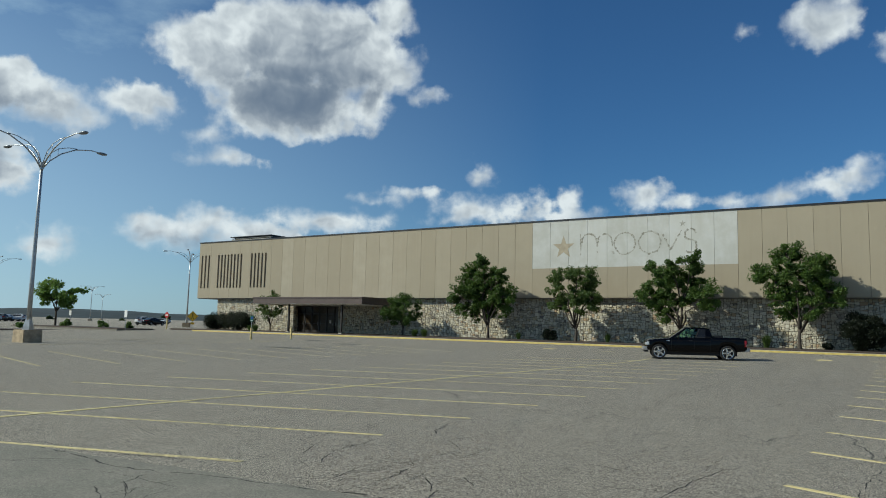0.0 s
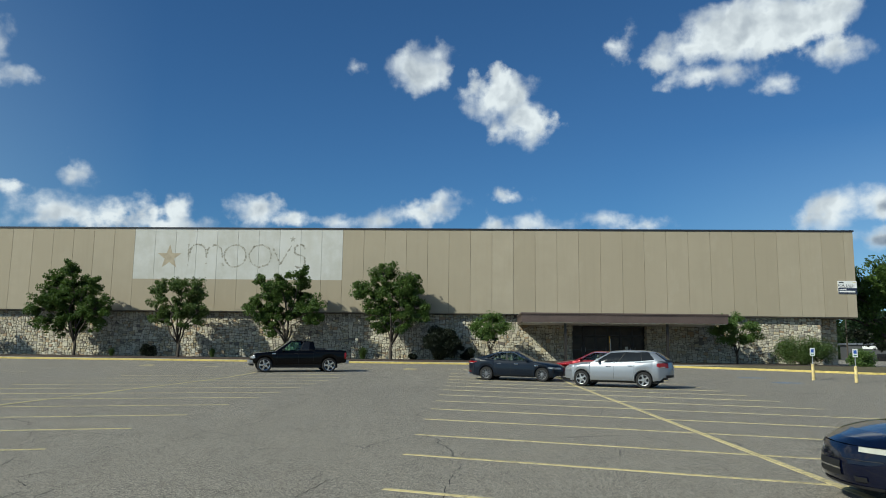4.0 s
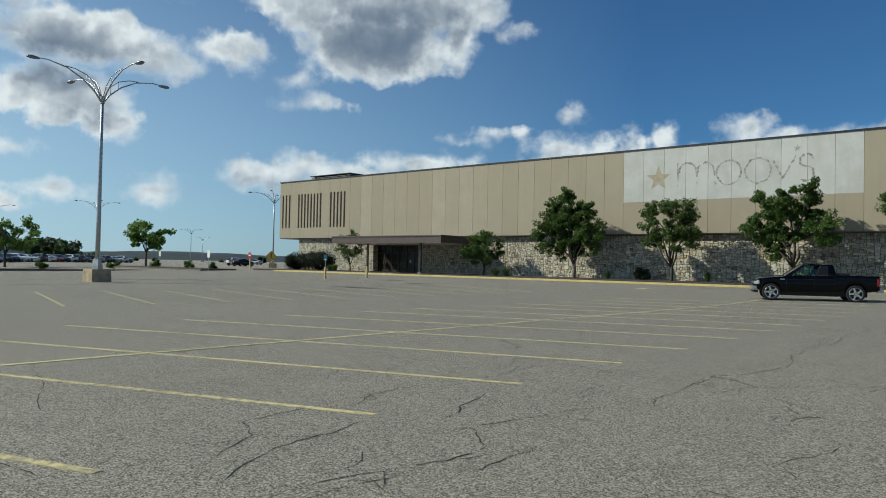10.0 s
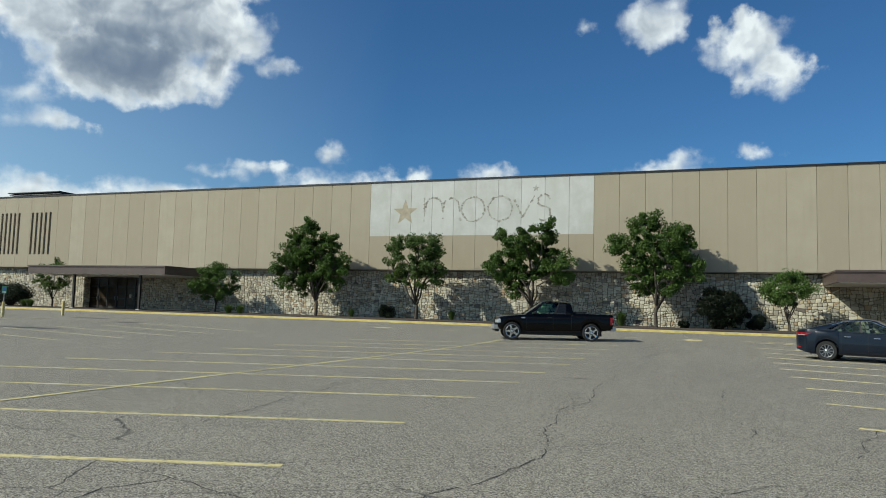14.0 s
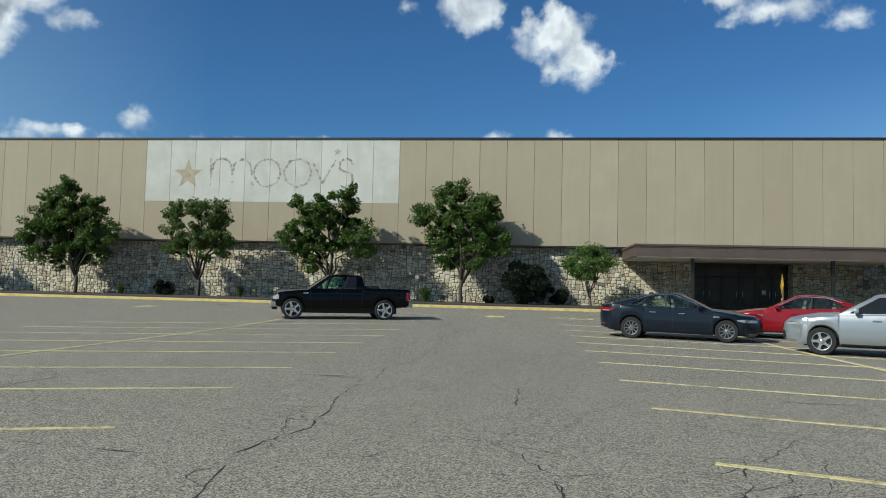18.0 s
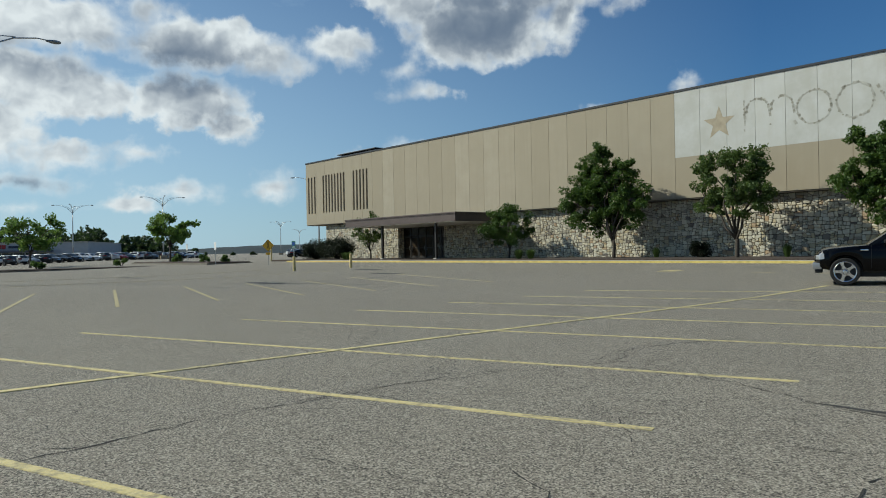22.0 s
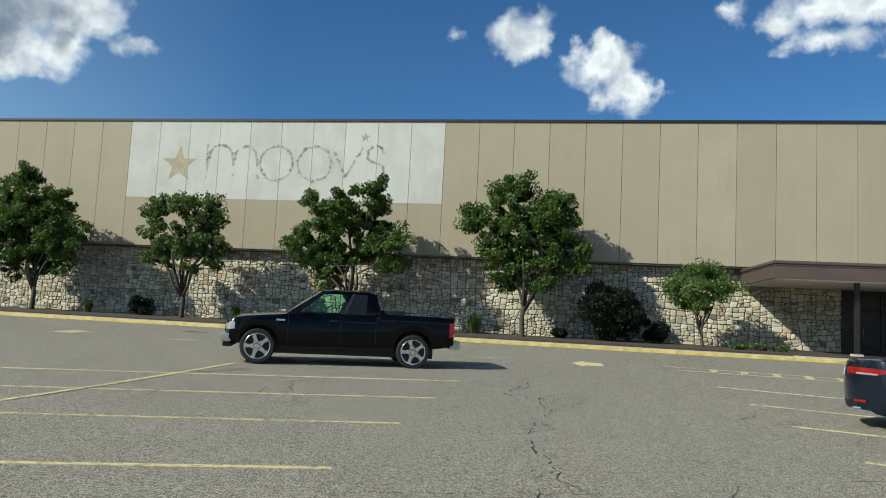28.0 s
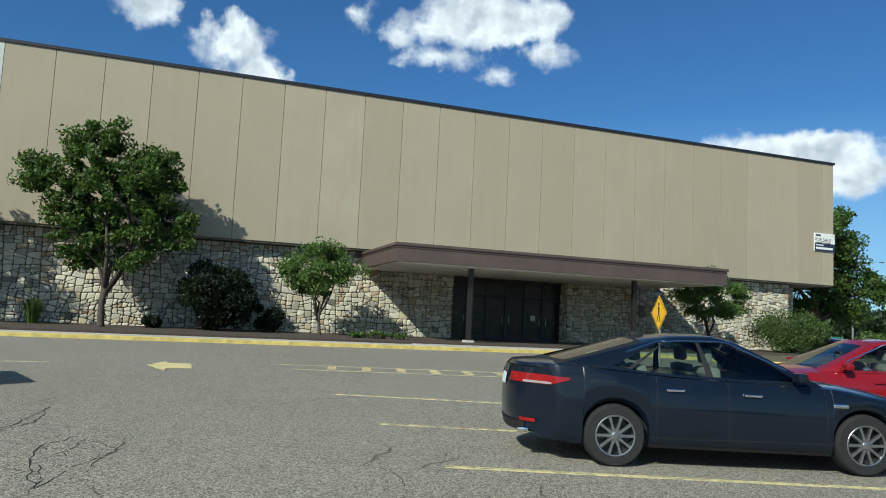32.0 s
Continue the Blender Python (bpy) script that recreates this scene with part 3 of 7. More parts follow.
def build_upper():
    wall = tagged(part("wall_upper", box(0.06, 0.14, UNDER + 0.02, END - 0.06, 62, TOP - 0.1), M["joint"]), "windowless upper storey clad in tan concrete panels", "wall", kind="structure")
    edge = tagged(part("roof_edge", box(-0.06, -0.06, TOP, END + 0.06, 62.1, TOP + 0.13), M["coping"]), "thin dark metal coping along the flat roof", "trim", kind="structure")
    cuts = [SIGN_L - i * PITCH for i in range(26, -1, -1)] + [SIGN_L + i * PITCH for i in range(1, 34)]
    cuts = [0.0] + [c for c in cuts if 0.6 < c < END - 0.6] + [END]
    slots = [0.47 + 0.68 * i for i in range(3)] + [3.71 + 0.61 * i for i in range(8)] + [9.9 + 0.62 * i for i in range(5)]
    for a, b in zip(cuts, cuts[1:]):
        white = a > SIGN_L - 0.1 and b < SIGN_R + 0.1
        a, b = a + 0.009, b - 0.009
        bm = bmesh.new()
        if white:
            box(a, 0.0, UNDER, b, 0.13, SIGN_Z, 0.006, bm)
            for f in bm.faces:
                f.material_index = 0
            old = set(bm.faces)
            box(a, 0.0, SIGN_Z, b, 0.13, TOP, 0.006, bm)
            for f in bm.faces:
                if f not in old:
                    f.material_index = 1
        else:
            inside = [s for s in slots if a - 0.3 < s < b]
            if inside:
                x = a
                for s in inside:
                    l, r = max(a, s), min(b, s + 0.3)
                    if l - x > 0.02:
                        box(x, 0.0, UNDER, l, 0.13, TOP, 0.0, bm)
                    if r > l:
                        box(l, 0.0, UNDER, r, 0.13, 5.85, 0.0, bm)
                        box(l, 0.0, 10.15, r, 0.13, TOP, 0.0, bm)
                    x = r
                if b - x > 0.02:
                    box(x, 0.0, UNDER, b, 0.13, TOP, 0.0, bm)
            else:
                box(a, 0.0, UNDER, b, 0.13, TOP, 0.008, bm)
        part("panel", bm, [M["panel"], M["white"]], wall)
    for side, x in (("left", 0.0), ("right", END)):
        for j in range(33):
            y0, y1 = 0.13 + j * PITCH, 0.13 + (j + 1) * PITCH - 0.022
            if y1 < 62:
                part("panel", box(x - 0.07 if x else x - 0.02, y0, UNDER, x + 0.02 if x else x + 0.07, y1, TOP), M["panel"], wall)
    # The dark joint colour puts the overhang's shade into the soffit.
    tagged(part("soffit", box(0.06, 0.06, UNDER - 0.08, END - 0.06, 62, UNDER - 0.004), M["joint"]), "underside of the overhanging upper storey, coloured dark for its shade", "soffit", kind="structure")
    return wall


upper = build_upper()
DOORS = ((17.15, 24.2), (87.6, 93.95))
DOOR_TOP, RECESS, FLOOR = 3.6, 1.3, GROUND_AT_KERB + 0.15


def build_stone_wall():
    bm = bmesh.new()
    y = STONE_Y + 0.1
    x = STONE_L
    for a, b in DOORS:
        box(x, y, -0.3, a, 60, UNDER - 0.1, 0, bm)
        box(a, y, DOOR_TOP, b, 60, UNDER - 0.1, 0, bm)
        box(a, RECESS + 0.2, -0.3, b, 60, DOOR_TOP, 0, bm)
        x = b
    box(x, y, -0.3, STONE_R, 60, UNDER - 0.1, 0, bm)
    box(STONE_R, 2.4, -0.3, 110.7, 60, UNDER - 0.1, 0, bm)
    return tagged(part("wall_stone", bm, M["mortar"]), "ground storey wall of pale rubble stone with dark recessed joints", "wall", kind="structure")


stone_wall = build_stone_wall()


KERB_BEND = ((93.0, KERB_Y), (99.0, -11.6), (104.5, -15.2), (112.0, -16.4), (128.0, -16.8))


def ribbon(points, wide, low, high):
    """A band along points on the ground: wide to its left, from low to high over the ground."""
    bm = bmesh.new()
    rows = []
    for i, (x, y) in enumerate(points):
        a, c = Vector(points[max(i - 1, 0)]), Vector(points[min(i + 1, len(points) - 1)])
        side = Vector((-(c - a).y, (c - a).x)).normalized() * wide
        z = ground_z(y, x)
        rows.append([bm.verts.new(q) for q in ((x, y, z + low), (x, y, z + high - 0.02), (x + side.x * 0.12 / wide * 0.2, y + side.y * 0.12 / wide * 0.2, z + high), (x + side.x, y + side.y, z + high), (x + side.x, y + side.y, z + low))])
    for r, t in zip(rows, rows[1:]):
        for i in range(4):
            bm.faces.new((r[i], r[i + 1], t[i + 1], t[i]))
    bm.faces.new(rows[0])
    bm.faces.new(rows[-1])
    return bm


def build_kerb():
    z = GROUND_AT_KERB
    tagged(part("kerb", box(10, KERB_Y, z - 0.2, 93, KERB_Y + 0.16, z + 0.13, 0.02), M["kerb_yellow"]), "yellow-painted concrete kerb in front of the store", "kerb", kind="structure")
    tagged(part("walkway", box(10, KERB_Y + 0.16, z - 0.2, 93, KERB_Y + 1.5, z + 0.127), M["concrete"]), "pale concrete strip behind the kerb", "pavement", kind="structure")
    tagged(part("planting_bed", box(4, KERB_Y + 1.5, z - 0.2, 108, STONE_Y + 0.1, z + 0.2), M["mulch"]), "dark mulch planting bed along the stone wall", "planting bed", kind="structure")
    tagged(part("kerb_bend", ribbon(KERB_BEND, 0.16, -0.2, 0.13), M["kerb_yellow"]), "faded yellow kerb that bends away past the entrance", "kerb", kind="structure")
    bm = bmesh.new()
    front = [bm.verts.new((x + 0.05, y + 0.14, ground_z(y, x) + 0.11)) for x, y in KERB_BEND]
    back = [bm.verts.new((x, KERB_Y + 1.52, ground_z(KERB_Y, x) + 0.19)) for x, y in KERB_BEND]
    for i in range(len(front) - 1):
        bm.faces.new((front[i], front[i + 1], back[i + 1], back[i]))
    tagged(part("verge", bm, M["dry_grass"]), "dry grass verge behind the bend of the kerb", "verge", kind="structure")


build_kerb()


def canopy(x0, x1, y0, z0, z1, posts):
    t = thing("entrance_canopy", pose(x0, 0, z0), "flat brown metal entrance canopy on two slim posts", "canopy", "entrance canopies")
    w, h = x1 - x0, z1 - z0
    part("fascia", box(0, y0, 0.02, w, STONE_Y, h - 0.12, 0.01), M["brown"], t)
    part("coping", box(-0.06, y0 - 0.06, h - 0.12, w + 0.06, STONE_Y, h, 0.015), M["brown"], t)
    part("drip_edge", box(-0.03, y0 - 0.03, h - 0.2, w + 0.03, STONE_Y, h - 0.17, 0.004), M["brown"], t)
    part("soffit", box(0.12, y0 + 0.12, -0.02, w - 0.12, STONE_Y, 0.02), M["soffit"], t)
    for x in posts:
        base = GROUND_AT_KERB + 0.15 - z0
        post = part("post", box(x - 0.09, y0 + 0.7, base + 0.12, x + 0.09, y0 + 0.88, 0.0), M["bronze"], t)
        part("post_base", box(x - 0.2, y0 + 0.59, base - 0.02, x + 0.2, y0 + 0.99, base + 0.14, 0.02), M["concrete"], post)
    return t


canopy(16.95, 32.76, -5.7, 3.64, 4.4, (4.9, 12.5))
canopy(82.93, 98.72, -5.7, 3.64, 4.4, (3.45, 11.35))


def strip(x0, y0, x1, y1, w, bm=None, lift=0.006, n=None):
    """A painted strip that follows the ground from one point to another."""
    bm = bm or bmesh.new()
    a, b = Vector((x0, y0)), Vector((x1, y1))
    side = Vector((-(b - a).y, (b - a).x)).normalized() * w / 2
    n = n or max(1, int((b - a).length / 2.2))
    rows = []
    for i in range(n + 1):
        p = a.lerp(b, i / n)
        ring = []
        for q, dz in ((p - side, -0.03), (p - side, lift), (p + side, lift), (p + side, -0.03)):
            ring.append(bm.verts.new((q.x, q.y, ground_z(q.y) + dz)))
        rows.append(ring)
    for r, t in zip(rows, rows[1:]):
        for i in range(3):
            bm.faces.new((r[i], r[i + 1], t[i + 1], t[i]))
    bm.faces.new(rows[0])
    bm.faces.new(rows[-1])
    return bm


SLANT = 0.342
LEFT_ROW = (-59.55, -56.7, -53.98, -51.33, -48.46, -45.65, -42.64, -39.74, -37.09, -33.99, -31.13, -28.22, -25.4, -22.6)


def build_lines():
    """Angled stalls: rows left and right of the lane that leads to the store."""
    for y in LEFT_ROW:
        tagged(part("stall_line", strip(72.46 - 0.0155 * (y + 28.0), y, 61.6, y - SLANT * 11.02, 0.09), M["line"]), "worn yellow parking stall line on the asphalt", "road marking", "stall lines")
    for y in (-65.2, -62.4, -59.5, -56.7, -53.88, -51.15, -48.63, -45.68, -42.9, -39.97, -37.1, -34.09, -31.2, -28.4, -25.7, -23.18, -20.26):
        tagged(part("stall_line", strip(78.03 - 0.0115 * (y + 27.0), y, 89.3, y - SLANT * 11.1, 0.09), M["line"]), "worn yellow parking stall line on the asphalt", "road marking", "stall lines")
    for i in range(-4, 6):
        y = -38.33 + 2.84 * i
        tagged(part("stall_line", strip(55.3, y, 45.2, y + 0.29 * 10.1, 0.1), M["line_faint"]), "faded yellow parking stall line on the asphalt", "road marking", "faded stall lines")
    for x, y0, y1 in ((67.1, -62, -22.0), (83.8, -66, -22.0)):
        tagged(part("row_line", strip(x, y0, x, y1, 0.12, lift=0.009), M["line"]), "yellow line down the middle of a parking row", "road marking", "row lines")
    for x in (28.5, 36.8):
        tagged(part("row_line", strip(x, -60, x, -20, 0.1, lift=0.008), M["line_faint"]), "faded line along a far parking row", "road marking", "row lines")


build_lines()
# ---------------------------------------------------------------- rubble stone facing


def clip_cell(poly, mx, my, nx, ny):
    """The part of a polygon on the near side of a line."""
    out = []
    n = len(poly)
    for i in range(n):
        (ax, ay), (bx, by) = poly[i], poly[(i + 1) % n]
        da, db = (ax - mx) * nx + (ay - my) * ny, (bx - mx) * nx + (by - my) * ny
        if da <= 0:
            out.append((ax, ay))
        if da * db < 0:
            t = da / (da - db)
            out.append((ax + t * (bx - ax), ay + t * (by - ay)))
    return out


def rubble(width, height, rng):
    """Outlines of roughly squared fitted stones that fill a rectangle, cut again and again by slanting lines."""
    cells, todo = [], [[(0.0, 0.0), (width, 0.0), (width, height), (0.0, height)]]
    while todo:
        poly = todo.pop()
        area = abs(sum(p[0] * q[1] - q[0] * p[1] for p, q in zip(poly, poly[1:] + poly[:1]))) / 2
        xs, ys = [p[0] for p in poly], [p[1] for p in poly]
        w, h = max(xs) - min(xs), max(ys) - min(ys)
        if area < 0.026 or (area < 0.15 and w < 0.62 and h < 0.42 and rng.random() < (0.75 if area < 0.085 else 0.3)):
            if area > 0.006:
                cells.append(poly)
            continue
        f = rng.uniform(0.36, 0.64)
        mx, my = min(xs) + f * w, min(ys) + f * h
        tilt = rng.gauss(0, 0.24) if area < 1.5 else rng.gauss(0, 0.08)
        nx, ny = (math.cos(tilt), math.sin(tilt)) if w > h * rng.uniform(1.0, 1.6) else (math.sin(tilt), math.cos(tilt))
        for sign in (1, -1):
            piece = clip_cell(poly, mx, my, nx * sign, ny * sign)
            if len(piece) >= 3:
                todo.append(piece)
    return cells


def stone_piece(poly, rng):
    """Rings of one stone about its middle: verts (u, out, v) and faces."""
    cx, cy = sum(p[0] for p in poly) / len(poly), sum(p[1] for p in poly) / len(poly)
    keep = []
    for i, p in enumerate(poly):
        q = poly[i - 1]
        if math.hypot(p[0] - q[0], p[1] - q[1]) > 0.035:
            keep.append(p)
    if len(keep) < 3:
        return None
    n = len(keep)
    depth = rng.uniform(0.035, 0.08)
    rad = max(0.07, 0.8 * min(math.hypot(x - cx, y - cy) for x, y in keep))
    cut = []
    for i, (x, y) in enumerate(keep):
        (ax, ay), (bx, by) = keep[i - 1], keep[(i + 1) % n]
        la, lb = math.hypot(ax - x, ay - y), math.hypot(bx - x, by - y)
        fa, fb = min(0.3, rng.uniform(0.02, 0.055) / la), min(0.3, rng.uniform(0.02, 0.055) / lb)
        cut += [(x + (ax - x) * fa + rng.gauss(0, 0.006), y + (ay - y) * fa + rng.gauss(0, 0.006)), (x + (bx - x) * fb + rng.gauss(0, 0.006), y + (by - y) * fb + rng.gauss(0, 0.006))]
    keep, n = cut, 2 * n
    verts = []
    rings = ((0.011, 0.0), (0.014, depth * 0.6), (0.026, depth * 0.9), (0.055, depth * 1.06))
    tilt = (rng.uniform(-0.05, 0.05), rng.uniform(-0.05, 0.05))
    for gap, out in rings:
        k = max(0.35, 1 - gap / rad)
        lean = out / depth
        for x, y in keep:
            u, v = (x - cx) * k, (y - cy) * k
            verts.append((u, out + lean * (tilt[0] * u + tilt[1] * v), v))
    faces = [(k * n + i, k * n + (i + 1) % n, (k + 1) * n + (i + 1) % n, (k + 1) * n + i) for k in range(3) for i in range(n)]
    faces.append(tuple(3 * n + i for i in range(n)))
    return (cx, cy), verts, faces


def face_with_stone(x0, x1, z0, z1, y, rng, near=None, side=None):
    """Lays stones on a wall face that looks to -y (or along x, where side is +1 or -1); stones in the near stretch are pieces of their own."""
    allv, allf = [], []
    for poly in rubble(x1 - x0, z1 - z0, rng):
        got = stone_piece(poly, rng)
        if not got:
            continue
        (cx, cy), verts, faces = got
        if near and near[0] < x0 + cx < near[1]:
            me = bpy.data.meshes.new("stone")
            me.from_pydata([(u, -o, v) for u, o, v in verts], [], faces)
            ob = link("stone", me, M["stone"], stone_wall)
            ob.location = (x0 + cx, y, z0 + cy)
            continue
        at = len(allv)
        for u, o, v in verts:
            allv.append((x0 + cx + u, y - o, z0 + cy + v) if side is None else (y + side * o, x0 + cx + u, z0 + cy + v))
        allf += [tuple(i + at for i in f) for f in faces]
    me = bpy.data.meshes.new("stonework")
    me.from_pydata(allv, [], allf)
    tagged(link("stonework", me, M["stone"], stone_wall, "many fitted pale rubble stones"), kind="stuff")


rng = random.Random(7)
base_z, top_z, face_y = GROUND_AT_KERB - 0.1, UNDER - 0.1, STONE_Y + 0.1
face_with_stone(STONE_L, DOORS[0][0], base_z, top_z, face_y, rng)
face_with_stone(*DOORS[0], DOOR_TOP, top_z, face_y, rng)
face_with_stone(DOORS[0][1], 64.0, base_z, top_z, face_y, rng)
face_with_stone(64.0, DOORS[1][0], base_z, top_z, face_y, rng, (83.0, 87.6))
face_with_stone(*DOORS[1], DOOR_TOP, top_z, face_y, rng)
face_with_stone(DOORS[1][1], STONE_R, base_z, top_z, face_y, rng)
face_with_stone(face_y, 2.4, base_z, top_z, STONE_R, rng, side=1)
face_with_stone(STONE_R + 0.1, 110.7, base_z, top_z, 2.4, rng)
face_with_stone(2.4, 30.0, base_z, top_z, 110.7, rng, side=1)
face_with_stone(face_y, 30.0, base_z, top_z, STONE_L, rng, side=-1)
for a, b in DOORS:
    face_with_stone(face_y, RECESS, base_z, DOOR_TOP, a, rng, side=1)
    face_with_stone(face_y, RECESS, base_z, DOOR_TOP, b, rng, side=-1)

# ---------------------------------------------------------------- entrances


def entrance(x0, x1, name):
    d = tagged(new(name), "closed dark bronze storefront doors with papered glass and a transom", "door", kind="structure")
    d.location = (x0, RECESS, FLOOR)
    w, h = x1 - x0, DOOR_TOP - FLOOR
    n = 6
    step = w / n
    rng = random.Random(int(x0))
    for i in range(n + 1):
        x = min(max(i * step, 0.05), w - 0.05)
        part("mullion", box(x - 0.05, -0.07, 0, x + 0.05, 0.07, h, 0.008), M["bronze"], d)
    part("transom_bar", box(0.1, -0.06, 2.2, w - 0.1, 0.06, 2.32, 0.008), M["bronze"], d)
    part("head_rail", box(0.1, -0.06, h - 0.12, w - 0.1, 0.06, h, 0.008), M["bronze"], d)
    for i in range(n):
        a, b = i * step + 0.05, (i + 1) * step - 0.05
        part("transom_pane", box(a, -0.012, 2.32, b, 0.0, h - 0.12), M["papered"], d)
        leaf = part("door_leaf", box(a + 0.01, -0.03, 0.02, a + 0.1, 0.03, 2.18, 0.006), M["bronze"], d)
        bm = box(b - 0.1, -0.03, 0.02, b - 0.01, 0.03, 2.18, 0.006)
        box(a + 0.1, -0.03, 0.02, b - 0.1, 0.03, 0.27, 0.006, bm)
        box(a + 0.1, -0.03, 2.08, b - 0.1, 0.03, 2.18, 0.006, bm)
        box(a + 0.1, -0.03, 1.0, b - 0.1, 0.03, 1.08, 0.006, bm)
        part("stile_and_rails", bm, M["bronze"], leaf)
        part("pane", box(a + 0.1, -0.006, 0.27, b - 0.1, 0.006, 1.0), M["papered"], leaf)
        part("pane", box(a + 0.1, -0.006, 1.08, b - 0.1, 0.006, 2.08), M["papered"], leaf)
        x = b - 0.14 if i % 2 == 0 else a + 0.14
        part("pull_handle", tube([(x, -0.03, 0.85), (x, -0.09, 0.87), (x, -0.09, 1.22), (x, -0.03, 1.24)], 0.014, 8), M["steel"], leaf, "steel pull handle")
        if i == 4:
            part("paper_notice", box(a + 0.35, -0.012, 0.95 + rng.uniform(0, 0.3), a + 0.62, -0.008, 1.3 + rng.uniform(0, 0.2)), M["paper"], leaf, "white paper notice")
    return d


entrance(*DOORS[0], "door_1")
entrance(*DOORS[1], "door_2")
for a, b in DOORS:
    tagged(part("doorstep", box(a - 4.2, KERB_Y + 0.1, GROUND_AT_KERB - 0.1, b + 4.6, RECESS + 0.2, FLOOR + 0.004), M["concrete"]), "pale concrete walkway under the entrance canopy", "pavement", kind="structure")

# ---------------------------------------------------------------- trees and shrubs


def leaves(name, centres, count, spread, size, material, parent, rng, squash=0.8):
    """Many small folded leaves round the ends of twigs, joined into one crown."""
    c = np.array(centres)
    pick = rng.integers(0, len(c), count)
    off = rng.normal(0, 1, (count, 3))
    off *= (rng.random((count, 1)) ** 0.4) / np.maximum(np.linalg.norm(off, axis=1, keepdims=True), 1e-6)
    off[:, 2] *= squash
    sp = np.array(spread)[pick][:, None] if np.ndim(spread) else spread
    p = c[pick] + off * sp
    a = rng.normal(0, 1, (count, 3))
    a[:, 2] -= 0.25
    a /= np.linalg.norm(a, axis=1, keepdims=True)
    b = np.cross(a, rng.normal(0, 1, (count, 3)))
    b /= np.maximum(np.linalg.norm(b, axis=1, keepdims=True), 1e-6)
    s = size * rng.uniform(0.6, 1.3, (count, 1))
    n = np.cross(a, b)
    quad = np.stack([p - a * s, p + b * s * 0.5 + n * s * 0.12, p + a * s, p - b * s * 0.5 + n * s * 0.12], 1).reshape(-1, 3)
    me = bpy.data.meshes.new(name)
    me.vertices.add(count * 4)
    me.vertices.foreach_set("co", quad.ravel())
    me.loops.add(count * 4)
    me.loops.foreach_set("vertex_index", np.arange(count * 4))
    me.polygons.add(count)
    me.polygons.foreach_set("loop_start", np.arange(count) * 4)
    me.polygons.foreach_set("loop_total", np.full(count, 4))
    me.update()
    me.validate()
    return link(name, me, material, parent)


def bent(a, b, rng, n=4, sag=0.12):
    a, b = Vector(a), Vector(b)
    far = (b - a).length
    mid = [(rng.normal(0, sag) * far * 0.4, rng.normal(0, sag) * far * 0.4, 0.10 * far * math.sin(math.pi * i / n)) for i in range(n + 1)]
    return [a.lerp(b, i / n) + Vector(mid[i]) * (0 if i in (0, n) else 1) for i in range(n + 1)]


def tree(name, x, y, z, height, half, low, seed, leaf, count, label, tips=46, fork=1.5, trunk=0.13, cluster=0.42, size=0.092, group="", skew=0.0, narrow_top=0.45, lobes=()):
    """A deciduous tree: a tapered trunk, forking limbs, and a crown of small leaves on the twigs. lobes: the (x, z, radius) of the masses of an uneven crown."""
    rng = np.random.default_rng(seed)
    t = thing(name, pose(x, y, z), label, "tree", group)
    lean = 0.05 * rng.normal()
    bm = tube([(0, 0, -0.15), (0.01, 0, 0.1), (0.03 * rng.normal(), 0.03, fork * 0.6), (lean, 0.0, fork)], [trunk * 1.5, trunk * 1.05, trunk * 0.9, trunk * 0.85], 10)
    top = Vector((lean, 0, fork - 0.05))
    limbs = []
    masses = [(Vector((lx, rng.uniform(-0.45, 0.45) * half * 0.45, lz)), lr) for lx, lz, lr in lobes]
    goals = [c for c, _ in masses]
    if not goals:
        for i in range(6):
            a = 2 * math.pi * (i + rng.uniform(-0.3, 0.3)) / 6
            h = fork + (height - fork) * rng.uniform(0.35, 0.72) if i else fork + (height - fork) * 0.8
            r = half * (rng.uniform(0.3, 0.6) if i else 0.06)
            goals.append(Vector((r * math.cos(a) + skew * half * 0.3, r * math.sin(a), h)))
    for end in goals:
        pts = bent(top - Vector((0, 0, rng.uniform(0, 0.3))), end, rng, 5)
        tube(pts, [trunk * 0.62 * (1 - 0.75 * k / 5) for k in range(6)], 7, bm)
        limbs.append(pts)
    ends, spreads = [], []
    mid, tall = (low + height) / 2, (height - low) / 2
    weights = np.array([r * r for _, r in masses])
    for i in range(tips):
        v = Vector(rng.normal(0, 1, 3)).normalized()
        far = rng.uniform(0.35, 1.0) ** 0.6
        if masses:
            c, r = masses[rng.choice(len(masses), p=weights / weights.sum())]
            e = c + Vector((v.x * r * 1.18, v.y * r * 0.95, v.z * r * 1.12)) * far * rng.uniform(0.8, 1.2)
        else:
            wide = half * (1 - narrow_top * max(0.0, v.z)) * rng.uniform(0.82, 1.08)
            e = Vector((v.x * wide * far + skew * half * v.z, v.y * wide * far, mid + v.z * tall * far))
        pts = min(limbs, key=lambda l: min((q - e).length for q in l[2:]))
        q = min(pts[1:], key=lambda q: (q - e).length + (0.6 if q.z > e.z + 0.3 else 0))
        tube(bent(q, e, rng, 3, 0.2), [trunk * 0.26, trunk * 0.18, trunk * 0.11, trunk * 0.05], 5, bm, caps=False)
        ends.append(e)
        spreads.append(cluster * rng.uniform(0.6, 1.25))
        ends.append(q.lerp(e, 0.65))
        spreads.append(cluster * rng.uniform(0.35, 0.7))
    part("trunk", bm, M["bark"], t, smooth=True)
    leaves("crown", ends, count, spreads, size, leaf, t, rng)
    return t


